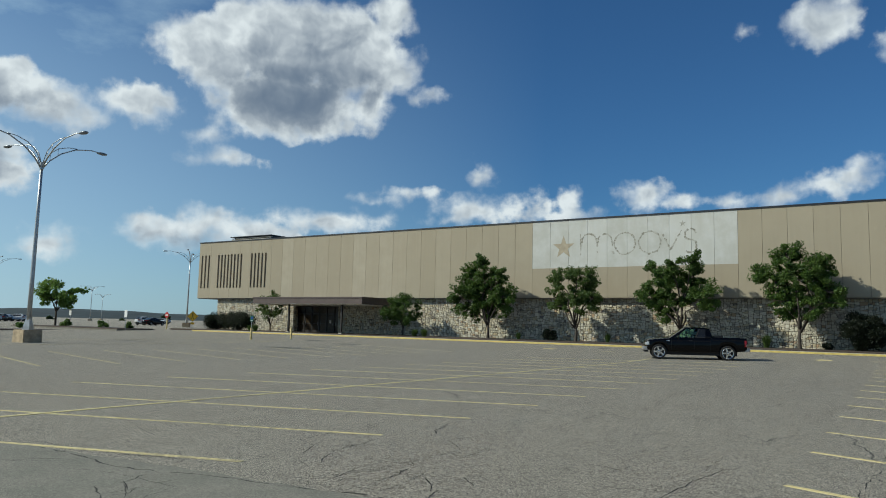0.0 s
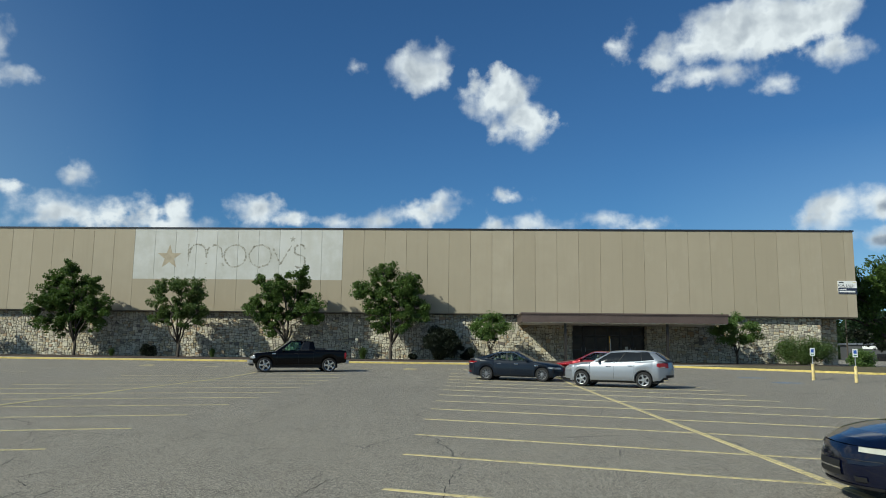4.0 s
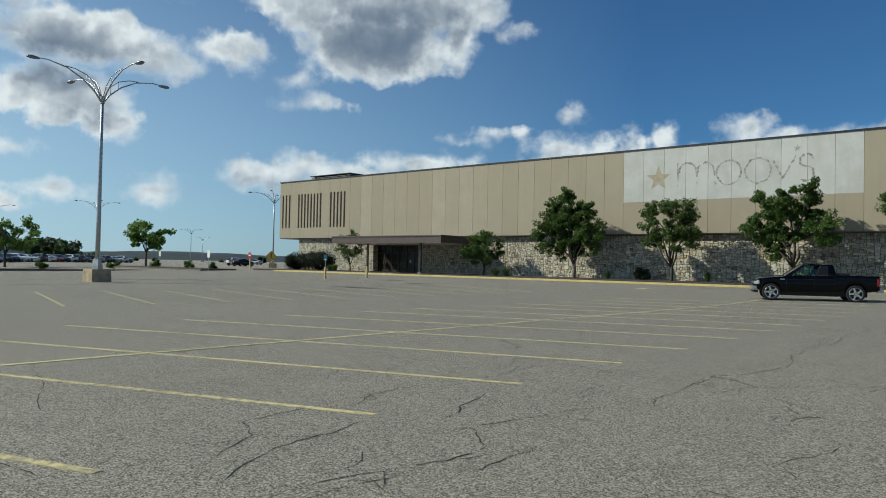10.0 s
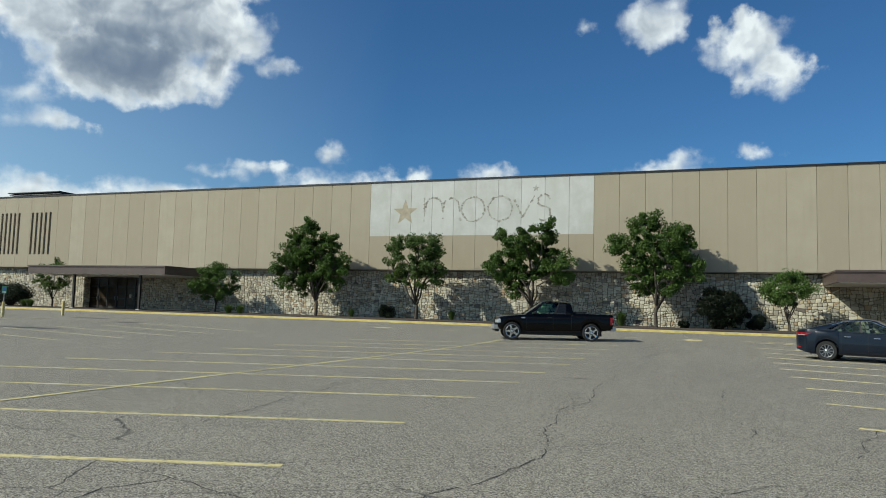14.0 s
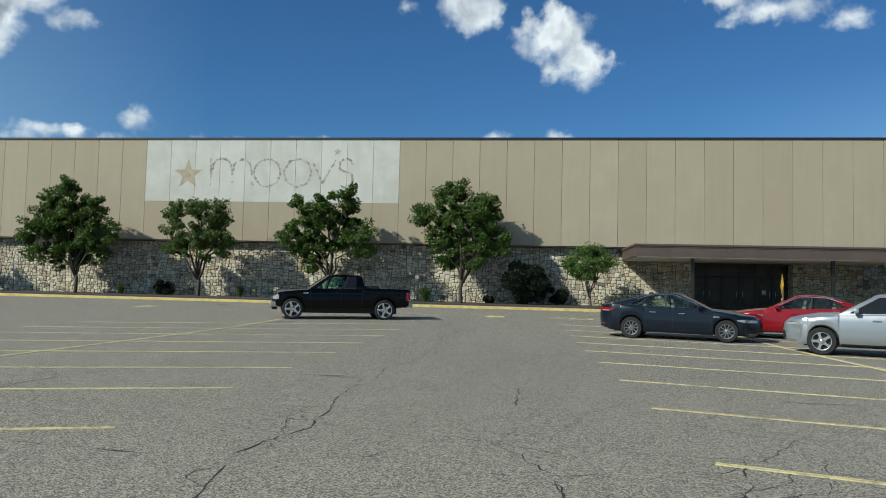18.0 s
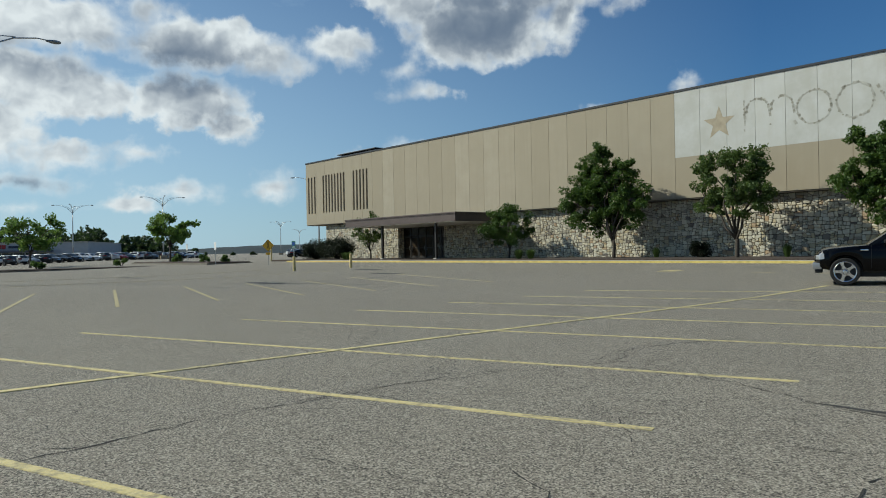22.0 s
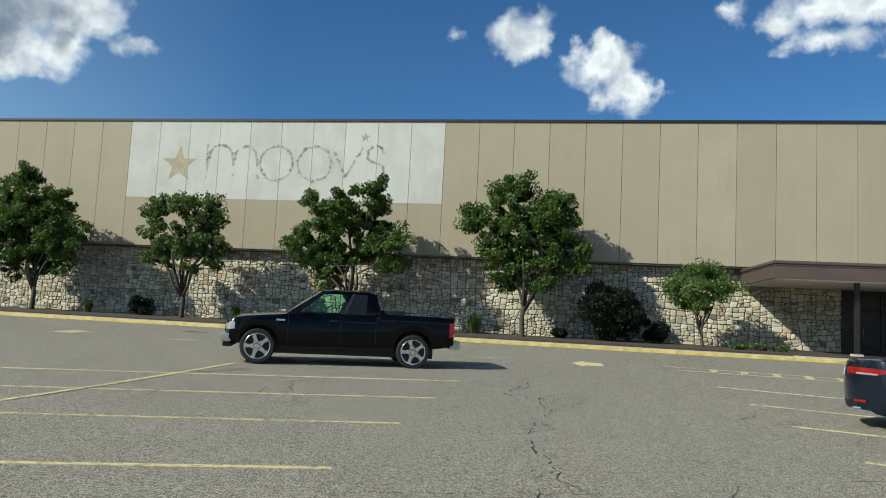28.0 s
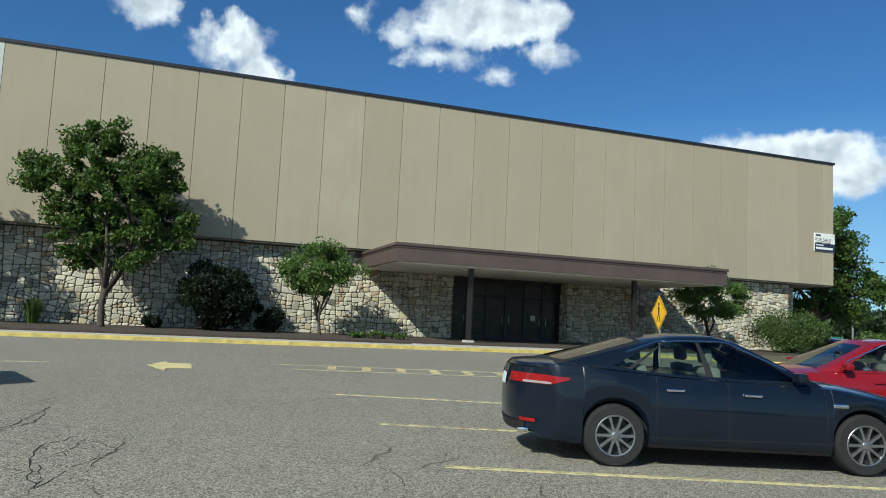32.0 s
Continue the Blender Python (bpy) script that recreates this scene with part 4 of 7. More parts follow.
def shrub(name, x, y, z, rx, ry, h, seed, leaf, count, label, size=0.05, group="", lobes=26):
    rng = np.random.default_rng(seed)
    t = thing(name, pose(x, y, z), label, "shrub", group)
    bm = bmesh.new()
    ends, spreads = [], []
    for i in range(lobes):
        v = Vector(rng.normal(0, 1, 3)).normalized()
        far = rng.uniform(0.45, 0.85)
        e = Vector((v.x * rx * far, v.y * ry * far, h * 0.5 + v.z * h * 0.5 * far))
        ends.append(e)
        spreads.append(min(rx, h) * rng.uniform(0.22, 0.4))
        tube(bent((0.05 * v.x, 0.05 * v.y, -0.1), e, rng, 3, 0.1), [0.03, 0.025, 0.015, 0.008], 5, bm, caps=False)
    part("stem", bm, M["bark"], t)
    leaves("foliage", ends, count, spreads, size, leaf, t, rng, 1.0)
    return t


def grass_tuft(x, y, z, r, h, seed, leaf):
    rng = np.random.default_rng(seed)
    n = 420
    a = rng.uniform(0, 2 * math.pi, n)
    lean = rng.uniform(0.1, 0.95, n)
    hh = h * rng.uniform(0.6, 1.05, n)
    verts, faces = [], []
    for i in range(n):
        c, s = math.cos(a[i]), math.sin(a[i])
        b0 = rng.uniform(0, r * 0.25)
        w = 0.009
        r1, r2 = b0 + r * lean[i] * 0.45, b0 + r * lean[i]
        k = len(verts)
        verts += [(c * b0 - s * w, s * b0 + c * w, -0.05), (c * b0 + s * w, s * b0 - c * w, -0.05), (c * r1 - s * w, s * r1 + c * w, hh[i] * 0.75), (c * r1 + s * w, s * r1 - c * w, hh[i] * 0.75), (c * r2, s * r2, hh[i] * (1 - 0.25 * lean[i]))]
        faces += [(k, k + 1, k + 3, k + 2), (k + 2, k + 3, k + 4)]
    me = bpy.data.meshes.new("grass_tuft")
    me.from_pydata(verts, [], faces)
    ob = link("grass_tuft", me, leaf)
    ob.location = (x, y, z)
    return tagged(ob, "tuft of ornamental grass in the mulch bed", "grass", "grass tufts")


BED = GROUND_AT_KERB + 0.2
pear = "pear tree with a full dark green crown in the mulch bed"
ROW = -2.5
tree("street_tree", 45.6, ROW, BED, 7.7, 3.5, 1.5, 11, M["leaf"], 52000, pear, 240, 1.3, cluster=0.42, group="pear trees",
     lobes=((-2.2, 6.2, 1.0), (-0.3, 6.75, 1.0), (1.3, 6.0, 0.9), (-0.6, 4.3, 2.0), (1.8, 3.8, 1.25), (-2.5, 3.8, 1.5), (-0.7, 2.7, 1.2), (-1.7, 5.2, 1.3)))
tree("street_tree", 54.5, ROW, BED, 6.5, 2.75, 1.6, 12, M["leaf_mid"], 22000, "thin-crowned pear tree in the mulch bed", 125, 1.4, cluster=0.40, group="pear trees",
     lobes=((-1.6, 5.4, 0.8), (0.1, 5.9, 0.85), (1.5, 5.5, 0.75), (-0.2, 4.2, 1.5), (-2.1, 3.7, 0.9), (1.7, 3.8, 0.95)))
tree("street_tree", 63.5, ROW, BED, 7.3, 3.2, 1.5, 13, M["leaf"], 42000, "pear tree with three upright crown tops in the mulch bed", 165, 1.4, cluster=0.40, group="pear trees",
     lobes=((-1.9, 6.1, 0.85), (-0.3, 6.5, 0.85), (1.15, 6.7, 0.75), (-0.2, 4.5, 1.75), (-2.5, 4.0, 1.0), (2.2, 4.0, 1.15), (-1.3, 3.0, 1.1), (0.9, 5.5, 1.1), (-1.2, 5.3, 1.1)))
tree("street_tree", 72.35, ROW, BED, 7.85, 3.25, 1.8, 14, M["leaf"], 40000, "pear tree with a broad uneven crown in the mulch bed", 215, 1.5, cluster=0.40, group="pear trees",
     lobes=((-2.6, 5.7, 0.85), (-0.7, 6.75, 1.15), (1.3, 6.1, 1.0), (2.0, 4.2, 1.1), (0.0, 5.0, 1.5), (-1.0, 3.3, 0.9), (0.9, 3.1, 0.85), (-1.6, 4.9, 0.9)))
small = "small ornamental tree with light green leaves beside the canopy"
tree("ornamental_tree", 80.65, ROW, BED, 3.9, 1.85, 1.5, 15, M["leaf_light"], 13000, small, 60, 0.9, 0.07, 0.42, 0.07, "small trees", narrow_top=0.3)
tree("ornamental_tree", 100.4, ROW, BED, 4.1, 2.2, 1.5, 16, M["leaf_light"], 13000, small, 60, 0.9, 0.08, 0.45, 0.07, "small trees", narrow_top=0.3)
tree("ornamental_tree", 35.6, ROW, BED, 4.2, 2.4, 1.1, 17, M["leaf"], 15000, "small dark ornamental tree beside the canopy", 60, 0.9, 0.08, 0.45, 0.08, "small trees", narrow_top=0.3)
tree("ornamental_tree", 16.4, -2.4, BED, 4.7, 1.9, 1.4, 18, M["leaf_mid"], 7000, "small ornamental tree in front of the stone wall", 34, 0.9, 0.07, 0.45, 0.08, "small trees", narrow_top=0.5)
shrub("yew_shrub", 76.45, -2.0, BED, 1.55, 1.3, 2.85, 21, M["leaf_dark"], 30000, "tall rounded dark yew shrub against the stone wall", 0.075, lobes=70)
shrub("yew_shrub", 105.6, -2.6, BED, 3.0, 1.7, 2.15, 22, M["leaf_mid"], 16000, "broad clipped shrub at the end of the stone wall", 0.06, lobes=40)
shrub("yew_shrub", 13.2, -4.2, BED, 2.2, 1.6, 2.1, 23, M["leaf_dark"], 11000, "broad dark yew shrub beside the entrance", 0.07, lobes=36)
shrub("yew_shrub", 9.6, -4.4, BED, 2.2, 1.6, 1.9, 24, M["leaf_dark"], 11000, "broad dark yew shrub at the corner of the store", 0.07, lobes=36)
for i, (x, r, h) in enumerate(((48.4, 0.5, 0.75), (51.6, 0.75, 1.0), (57.1, 0.5, 0.85), (69.9, 0.75, 1.15), (78.5, 0.8, 1.2), (74.1, 0.45, 0.5))):
    if i in (1, 4, 5):
        shrub("low_shrub", x, -1.6, BED, r, r * 0.8, h, 40 + i, M["leaf_dark"], 5200, "low rounded dark shrub in the mulch bed", 0.055, "low shrubs", 16)
    else:
        grass_tuft(x, -1.6, BED, r, h, 50 + i, M["leaf_mid"])
for x, y in ((16.6, -5.6), (17.6, -5.8), (38.6, -4.6), (39.6, -4.4)):
    grass_tuft(x, y, BED, 0.7, 0.8, int(x * 10), M["leaf_mid"])
for i in range(9):
    shrub("daylily_clump", 81.6 + 0.28 * i, -4.6 + 0.25 * (i % 3), BED, 0.22, 0.2, 0.3, 70 + i, M["leaf_light"], 160, "low clump of green perennial leaves in the bed", 0.06, "perennials", 6)
# ---------------------------------------------------------------- cars


def curve_at(table, x):
    """A value from (x, value) rows in rising x, eased between rows."""
    if x <= table[0][0]:
        return table[0][1]
    for (a, va), (b, vb) in zip(table, table[1:]):
        if x <= b:
            return va + (vb - va) * (x - a) / (b - a)
    return table[-1][1]


class Shell:
    """The lower body of a car: sections along its length, with wheel arches; x points to the front, the ground is z = 0."""

    def __init__(self, s):
        self.s = s
        self.axles = (s["wb"] / 2, -s["wb"] / 2)

    def bottom(self, x):
        s = self.s
        z = curve_at(s["sill"], x)
        for a in self.axles:
            d = s["arch"] ** 2 - (x - a) ** 2
            if d > 0:
                z = max(z, s["r"] * 0.98 + math.sqrt(d) - 0.0)
        return z

    def point(self, x, v, side=1, out=0.0):
        """v 0: sill, 0.55: widest, 0.8: shoulder, 1: middle of the top."""
        s = self.s
        w, top, mid = curve_at(s["wide"], x), curve_at(s["top"], x), curve_at(s["crown"], x)
        b = min(self.bottom(x), top - 0.06)
        inner = curve_at(s["inner"], x) if "inner" in s else 0.55
        rows = ((0.0, 0.93, b), (0.12, 0.985, b + 0.12 * (top - b)), (0.4, 1.0, b + 0.48 * (top - b)), (0.55, 0.992, b + 0.66 * (top - b)), (0.7, 0.965, b + 0.88 * (top - b)), (0.8, 0.925, top - 0.006), (0.84, 0.88, top + 0.06 * mid), (0.92, inner, top + 0.85 * mid if mid > 0 else top + mid), (1.0, 0.0, top + mid))
        for (va, ya, za), (vb, yb, zb) in zip(rows, rows[1:]):
            if v <= vb + 1e-9:
                f = (v - va) / (vb - va)
                y, z = ya + f * (yb - ya), za + f * (zb - za)
                break
        q = y
        xx = x
        ends = s["ends"]
        for end, sign, reach in ((ends[1], 1, s["bow"][1]), (ends[0], -1, s["bow"][0])):
            near = 1 - min(1.0, abs(end - x) / 0.9)
            xx -= sign * reach * near * near * q ** 3
        return Vector((xx, side * (y * w + out), z + (out if v > 0.8 else 0)))

    def mesh(self):
        s = self.s
        x0, x1 = s["ends"]
        xs = {round(x0 + (x1 - x0) * i / 40, 4) for i in range(41)}
        for a in self.axles:
            for i in range(17):
                xs.add(round(a + s["arch"] * math.cos(math.pi * i / 16), 4))
            xs.add(round(a + s["arch"] + 0.004, 4))
            xs.add(round(a - s["arch"] - 0.004, 4))
        for key in ("top", "crown"):
            xs |= {round(x, 4) for x, _ in s[key] if x0 < x < x1}
        xs = sorted(xs)
        vs = (0.0, 0.06, 0.12, 0.26, 0.4, 0.48, 0.55, 0.63, 0.7, 0.8, 0.84, 0.92, 1.0)
        bm = bmesh.new()
        rows = []
        for x in xs:
            left = [bm.verts.new(self.point(x, v, 1)) for v in vs]
            right = [bm.verts.new(self.point(x, v, -1)) for v in vs[:-1]]
            rows.append(left + right[::-1])
        for a, b in zip(rows, rows[1:]):
            for i in range(len(a) - 1):
                bm.faces.new((a[i], a[i + 1], b[i + 1], b[i]))
        for end in (0, 1):
            grid = [[bm.verts.new(self.cap(end, v, f / 10)) for f in range(11)] for v in vs[:10]]
            for a, b in zip(grid, grid[1:]):
                for i in range(10):
                    bm.faces.new((a[i], a[i + 1], b[i + 1], b[i]))
        bmesh.ops.remove_doubles(bm, verts=bm.verts, dist=0.0015)
        return bm

    def cap(self, end, v, f, out=0.0):
        """On the front (end 1) or the rear (end 0): f runs from the left side to the right."""
        s = self.s
        x, sign = s["ends"][end], 1 if end else -1
        p = self.point(x, v, 1)
        w = curve_at(s["wide"], x)
        y = p.y * (1 - 2 * f)
        bulge = s["bow"][end] * (p.y / w) ** 3 - s["bow"][end] * abs(y / w) ** 3
        lift = s.get("lip", (0.05, 0.05))[end] * math.sin(math.pi * min(1.0, v / 0.8)) * (1 - abs(1 - 2 * f) ** 4)
        return Vector((p.x + sign * (bulge + lift + out), y, p.z))

    def cap_patch(self, end, v0, v1, f0, f1, out=0.006, n=8, m=4):
        bm = bmesh.new()
        rows = [[bm.verts.new(self.cap(end, v0 + (v1 - v0) * j / m, f0 + (f1 - f0) * i / n, out)) for i in range(n + 1)] for j in range(m + 1)]
        for a, b in zip(rows, rows[1:]):
            for i in range(n):
                bm.faces.new((a[i], a[i + 1], b[i + 1], b[i]))
        return bm

    def level(self, x, z):
        """The v at which the side of the body stands at height z."""
        a, c = 0.0, 0.8
        for _ in range(18):
            m = (a + c) / 2
            a, c = (m, c) if self.point(x, m).z < z else (a, m)
        return (a + c) / 2

    def lamp(self, end, x, z0, z1, f1, side, tip=0.5, out=0.008, n=8, pinch=0.0):
        """A lamp lens that wraps a corner: along the side to x, where it narrows towards its upper edge, and f1 of the way across the end."""
        bm = bmesh.new()
        xe = self.s["ends"][end]
        cols = []
        for i in range(n + 1):
            q = 1 - i / n
            xx = xe + (x - xe) * q
            tight = 0.35 * pinch * (1 - q) * (z1 - z0)
            rounded = pinch * 0.5 * q ** 6 * (z1 - z0)
            lo = z0 + (z1 - z0) * tip * q ** 1.5 + 0.35 * tight + rounded
            hi = z1 - 0.25 * (z1 - z0) * q * tip - 0.55 * tight - 0.6 * rounded
            cols.append([self.point(xx, self.level(xx, lo + (hi - lo) * j / 4), side, out) for j in range(5)])
        for i in range(1, n + 1):
            f = f1 * i / n
            f = f if side > 0 else 1 - f
            cols.append([self.cap(end, self.level(xe, z0 + (z1 - z0) * (0.35 * pinch * (0.35 + 0.65 * i / n) + (1 - 0.9 * pinch * (0.35 + 0.65 * i / n)) * j / 4)), f, out) for j in range(5)])
        rows = [[bm.verts.new(p) for p in c] for c in cols]
        for a, c in zip(rows, rows[1:]):
            for j in range(4):
                bm.faces.new((a[j], a[j + 1], c[j + 1], c[j]))
        return bm

    def patch(self, x0, x1, v0, v1, side, out=0.006, nx=8, nv=4, lean=0.0):
        """A thin panel that lies on the body."""
        bm = bmesh.new()
        rows = []
        for i in range(nx + 1):
            rows.append([bm.verts.new(self.point(x0 + (x1 - x0) * i / nx + lean * (j / nv), v0 + (v1 - v0) * j / nv, side, out)) for j in range(nv + 1)])
        for a, b in zip(rows, rows[1:]):
            for j in range(nv):
                bm.faces.new((a[j], a[j + 1], b[j + 1], b[j]))
        return bm


def cabin_point(s, u, v, side):
    """On the side of the cabin: u along from the rear (0) to the front (1), v from the belt (0) to the roof (1)."""
    xb = s["belt"][0] + u * (s["belt"][1] - s["belt"][0])
    xr = s["roof"][0] + u * (s["roof"][1] - s["roof"][0])
    x = xb + v * (xr - xb)
    zb = curve_at(s["top"], xb) + 0.004
    zr = curve_at(s["roof_z"], xr)
    if "kick" in s and u < s["kick"][0]:
        v += s["kick"][1] * min(1.0, (s["kick"][0] - u) / s["kick"][2]) * v * (1 - v) * 2.0
        x = xb + v * (xr - xb)
    z = zb + (zr - 0.03 - zb) * (v if v < 1 else 1)
    w = curve_at(s["wide"], xb) * 0.925
    y = w - (w - s["roof_w"]) * (0.35 * v + 0.65 * v * v)
    for near, f in ((u, 1), (1 - u, 1)):
        y -= 0.05 * max(0.0, 1 - near / 0.16) ** 2 * f
    return Vector((x, side * y, z))


def cabin(s, car, paint, glass):
    """Roof, pillars and glass."""
    us = sorted({0.0, 1.0} | {u for w in s["windows"] for u in w[:2]} | {i / 14 for i in range(15)})
    vs = (0.0, 0.06, 0.3, 0.6, 0.9, 0.97, 1.0)
    shell, posts = bmesh.new(), {}
    first, last = min(w[0] for w in s["windows"]), max(w[1] for w in s["windows"])
    for side in (1, -1):
        for ua, ub in zip(us, us[1:]):
            for va, vb in zip(vs, vs[1:]):
                um, vm = (ua + ub) / 2, (va + vb) / 2
                if any(w[0] < um < w[1] and 0.06 < vm < 0.9 for w in s["windows"]):
                    continue
                q = [cabin_point(s, *p, side) for p in ((ua, va), (ub, va), (ub, vb), (ua, vb))]
                to = posts.setdefault((side, sum(w[0] < um for w in s["windows"])), bmesh.new()) if first < um < last and 0.06 < vm < 0.9 else shell
                to.faces.new([to.verts.new(p) for p in (q if side > 0 else q[::-1])])
    n = 9
    for ua, ub in zip(us, us[1:]):
        for i in range(n):
            f0, f1 = i / n, (i + 1) / n
            row = []
            for u, f in ((ua, f0), (ub, f0), (ub, f1), (ua, f1)):
                a, b = cabin_point(s, u, 1, 1), cabin_point(s, u, 1, -1)
                p = a.lerp(b, f)
                p.z += 0.045 * math.sin(math.pi * f) ** 0.6 if 0 < f < 1 else 0
                row.append(shell.verts.new(p))
            shell.faces.new(row)
    bmesh.ops.remove_doubles(shell, verts=shell.verts, dist=0.002)
    part("cabin", shell, paint, car, smooth=40)
    for pillar in posts.values():
        bmesh.ops.remove_doubles(pillar, verts=pillar.verts, dist=0.002)
        part("door_pillar", pillar, M["trim_black"], car, "black door pillar")
    for u0, u1, dark in s["windows"]:
        for side in (1, -1):
            bm = bmesh.new()
            cols = [u for u in us if u0 - 1e-6 <= u <= u1 + 1e-6]
            for ua, ub in zip(cols, cols[1:]):
                for va, vb in zip(vs[1:4], vs[2:5]):
                    bm.faces.new([bm.verts.new(cabin_point(s, *p, side) + Vector((0, -side * 0.008, 0))) for p in ((ua, va), (ub, va), (ub, vb), (ua, vb))])
            bmesh.ops.remove_doubles(bm, verts=bm.verts, dist=0.002)
            w = part("side_window", bm, M["dark_glass"] if dark else glass, car, smooth=True)
    if s.get("chrome"):
        for side in (1, -1):
            edge = [cabin_point(s, 0.1 + 0.86 * i / 16, 0.93 if 1 < i < 15 else 0.75 if i in (1, 15) else 0.35, side) + Vector((0, side * 0.006, 0)) for i in range(17)]
            part("window_trim", tube(edge, 0.011, 5), M["chrome"], car, "thin chrome strip over the windows")
    for end, name in ((1, "windscreen"), (0, "rear_window")):
        bm, rim = bmesh.new(), bmesh.new()
        sign = 1 if end else -1
        grid = []
        for j, v in enumerate((0.0, 0.07, 0.3, 0.6, 0.88, 1.0)):
            a, b = cabin_point(s, end, v, 1), cabin_point(s, end, v, -1)
            row = []
            for i in range(11):
                f = i / 10
                p = a.lerp(b, f)
                p.x += sign * 0.11 * math.sin(math.pi * f) ** 0.8 * (1 - 0.75 * v)
                p.z += (0.045 * math.sin(math.pi * f) ** 0.6 if 0 < f < 1 else 0) * v
                row.append(p)
            grid.append(row)
        for j in range(5):
            for i in range(10):
                q = (grid[j][i], grid[j][i + 1], grid[j + 1][i + 1], grid[j + 1][i])
                target = bm if 0 < j < 4 and 0 < i < 9 else rim
                target.faces.new([target.verts.new(p) for p in q])
        for t in (bm, rim):
            bmesh.ops.remove_doubles(t, verts=t.verts, dist=0.002)
        part(name, bm, glass, car, smooth=True)
        part(name + "_surround", rim, M["trim_black"] if end == 0 or s.get("black_screen") else paint, car, smooth=True)


def wheel(car, x, y, r, wide, side, rim_mat, spokes, style="five", tyre_part=0.30, small=False):
    t = part("wheel", lathe([(r * (1 - tyre_part), -wide / 2), (r * 0.93, -wide / 2), (r * 0.985, -wide * 0.4), (r, -wide * 0.25), (r, wide * 0.25), (r * 0.985, wide * 0.4), (r * 0.93, wide / 2), (r * (1 - tyre_part), wide / 2), (r * (1 - tyre_part), -wide / 2)], 20 if small else 36, caps=False), M["tyre"], car, smooth=35)
    t.matrix_local = pose(x, y, r, 0, 0, 0 if side > 0 else 180)
    R = r * (1 - tyre_part) * 1.01
    bm = lathe([(R, wide * 0.47), (R * 0.95, wide * 0.5), (R * 0.9, wide * 0.4), (R * 0.86, wide * 0.12), (R * 0.15, wide * 0.08), (0.0, wide * 0.08)], 20 if small else 36, caps=False)
    part("rim_well", bm, M["rim_dark"], t, smooth=40)
    bm = lathe([(R * 1.0, wide * 0.475), (R * 0.955, wide * 0.515), (R * 0.9, wide * 0.5), (R * 0.9, wide * 0.44)], 20 if small else 36, caps=False)
    for i in range(spokes):
        a = 2 * math.pi * i / spokes
        if style == "five":
            w0, w1 = 0.30, 0.17
        elif style == "split":
            w0, w1 = 0.10, 0.075
        else:
            w0, w1 = 0.09, 0.075
        outline = [(0.0, w0), (0.55 * R, w1 * 0.75 * 0.9), (0.93 * R, w1), (0.93 * R, -w1), (0.55 * R, -w1 * 0.75 * 0.9), (0.0, -w0)]
        outline = [(p, q * R) for p, q in outline]
        y0, y1 = wide * 0.34, wide * 0.47
        prism(outline, y0, y1, bm, Matrix.Rotation(a, 4, "Y"))
    lathe([(R * 0.2, wide * 0.3), (R * 0.2, wide * 0.5), (R * 0.13, wide * 0.53), (0.0, wide * 0.53)], 16, bm=bm, caps=False)
    part("rim", bm, rim_mat, t)
    return t


def seat(car, x, y, z, wide=0.5, lean=0.1, mat=None):
    bm = box(-0.07, -wide / 2, -0.3, 0.07, wide / 2, 0.28, 0.05)
    box(-0.05, -wide * 0.25, 0.32, 0.05, wide * 0.25, 0.5, 0.04, bm)
    ob = part("seat", bm, mat or M["cloth"], car, smooth=40)
    ob.matrix_local = pose(x, y, z, 0, -8, 0)
    return ob


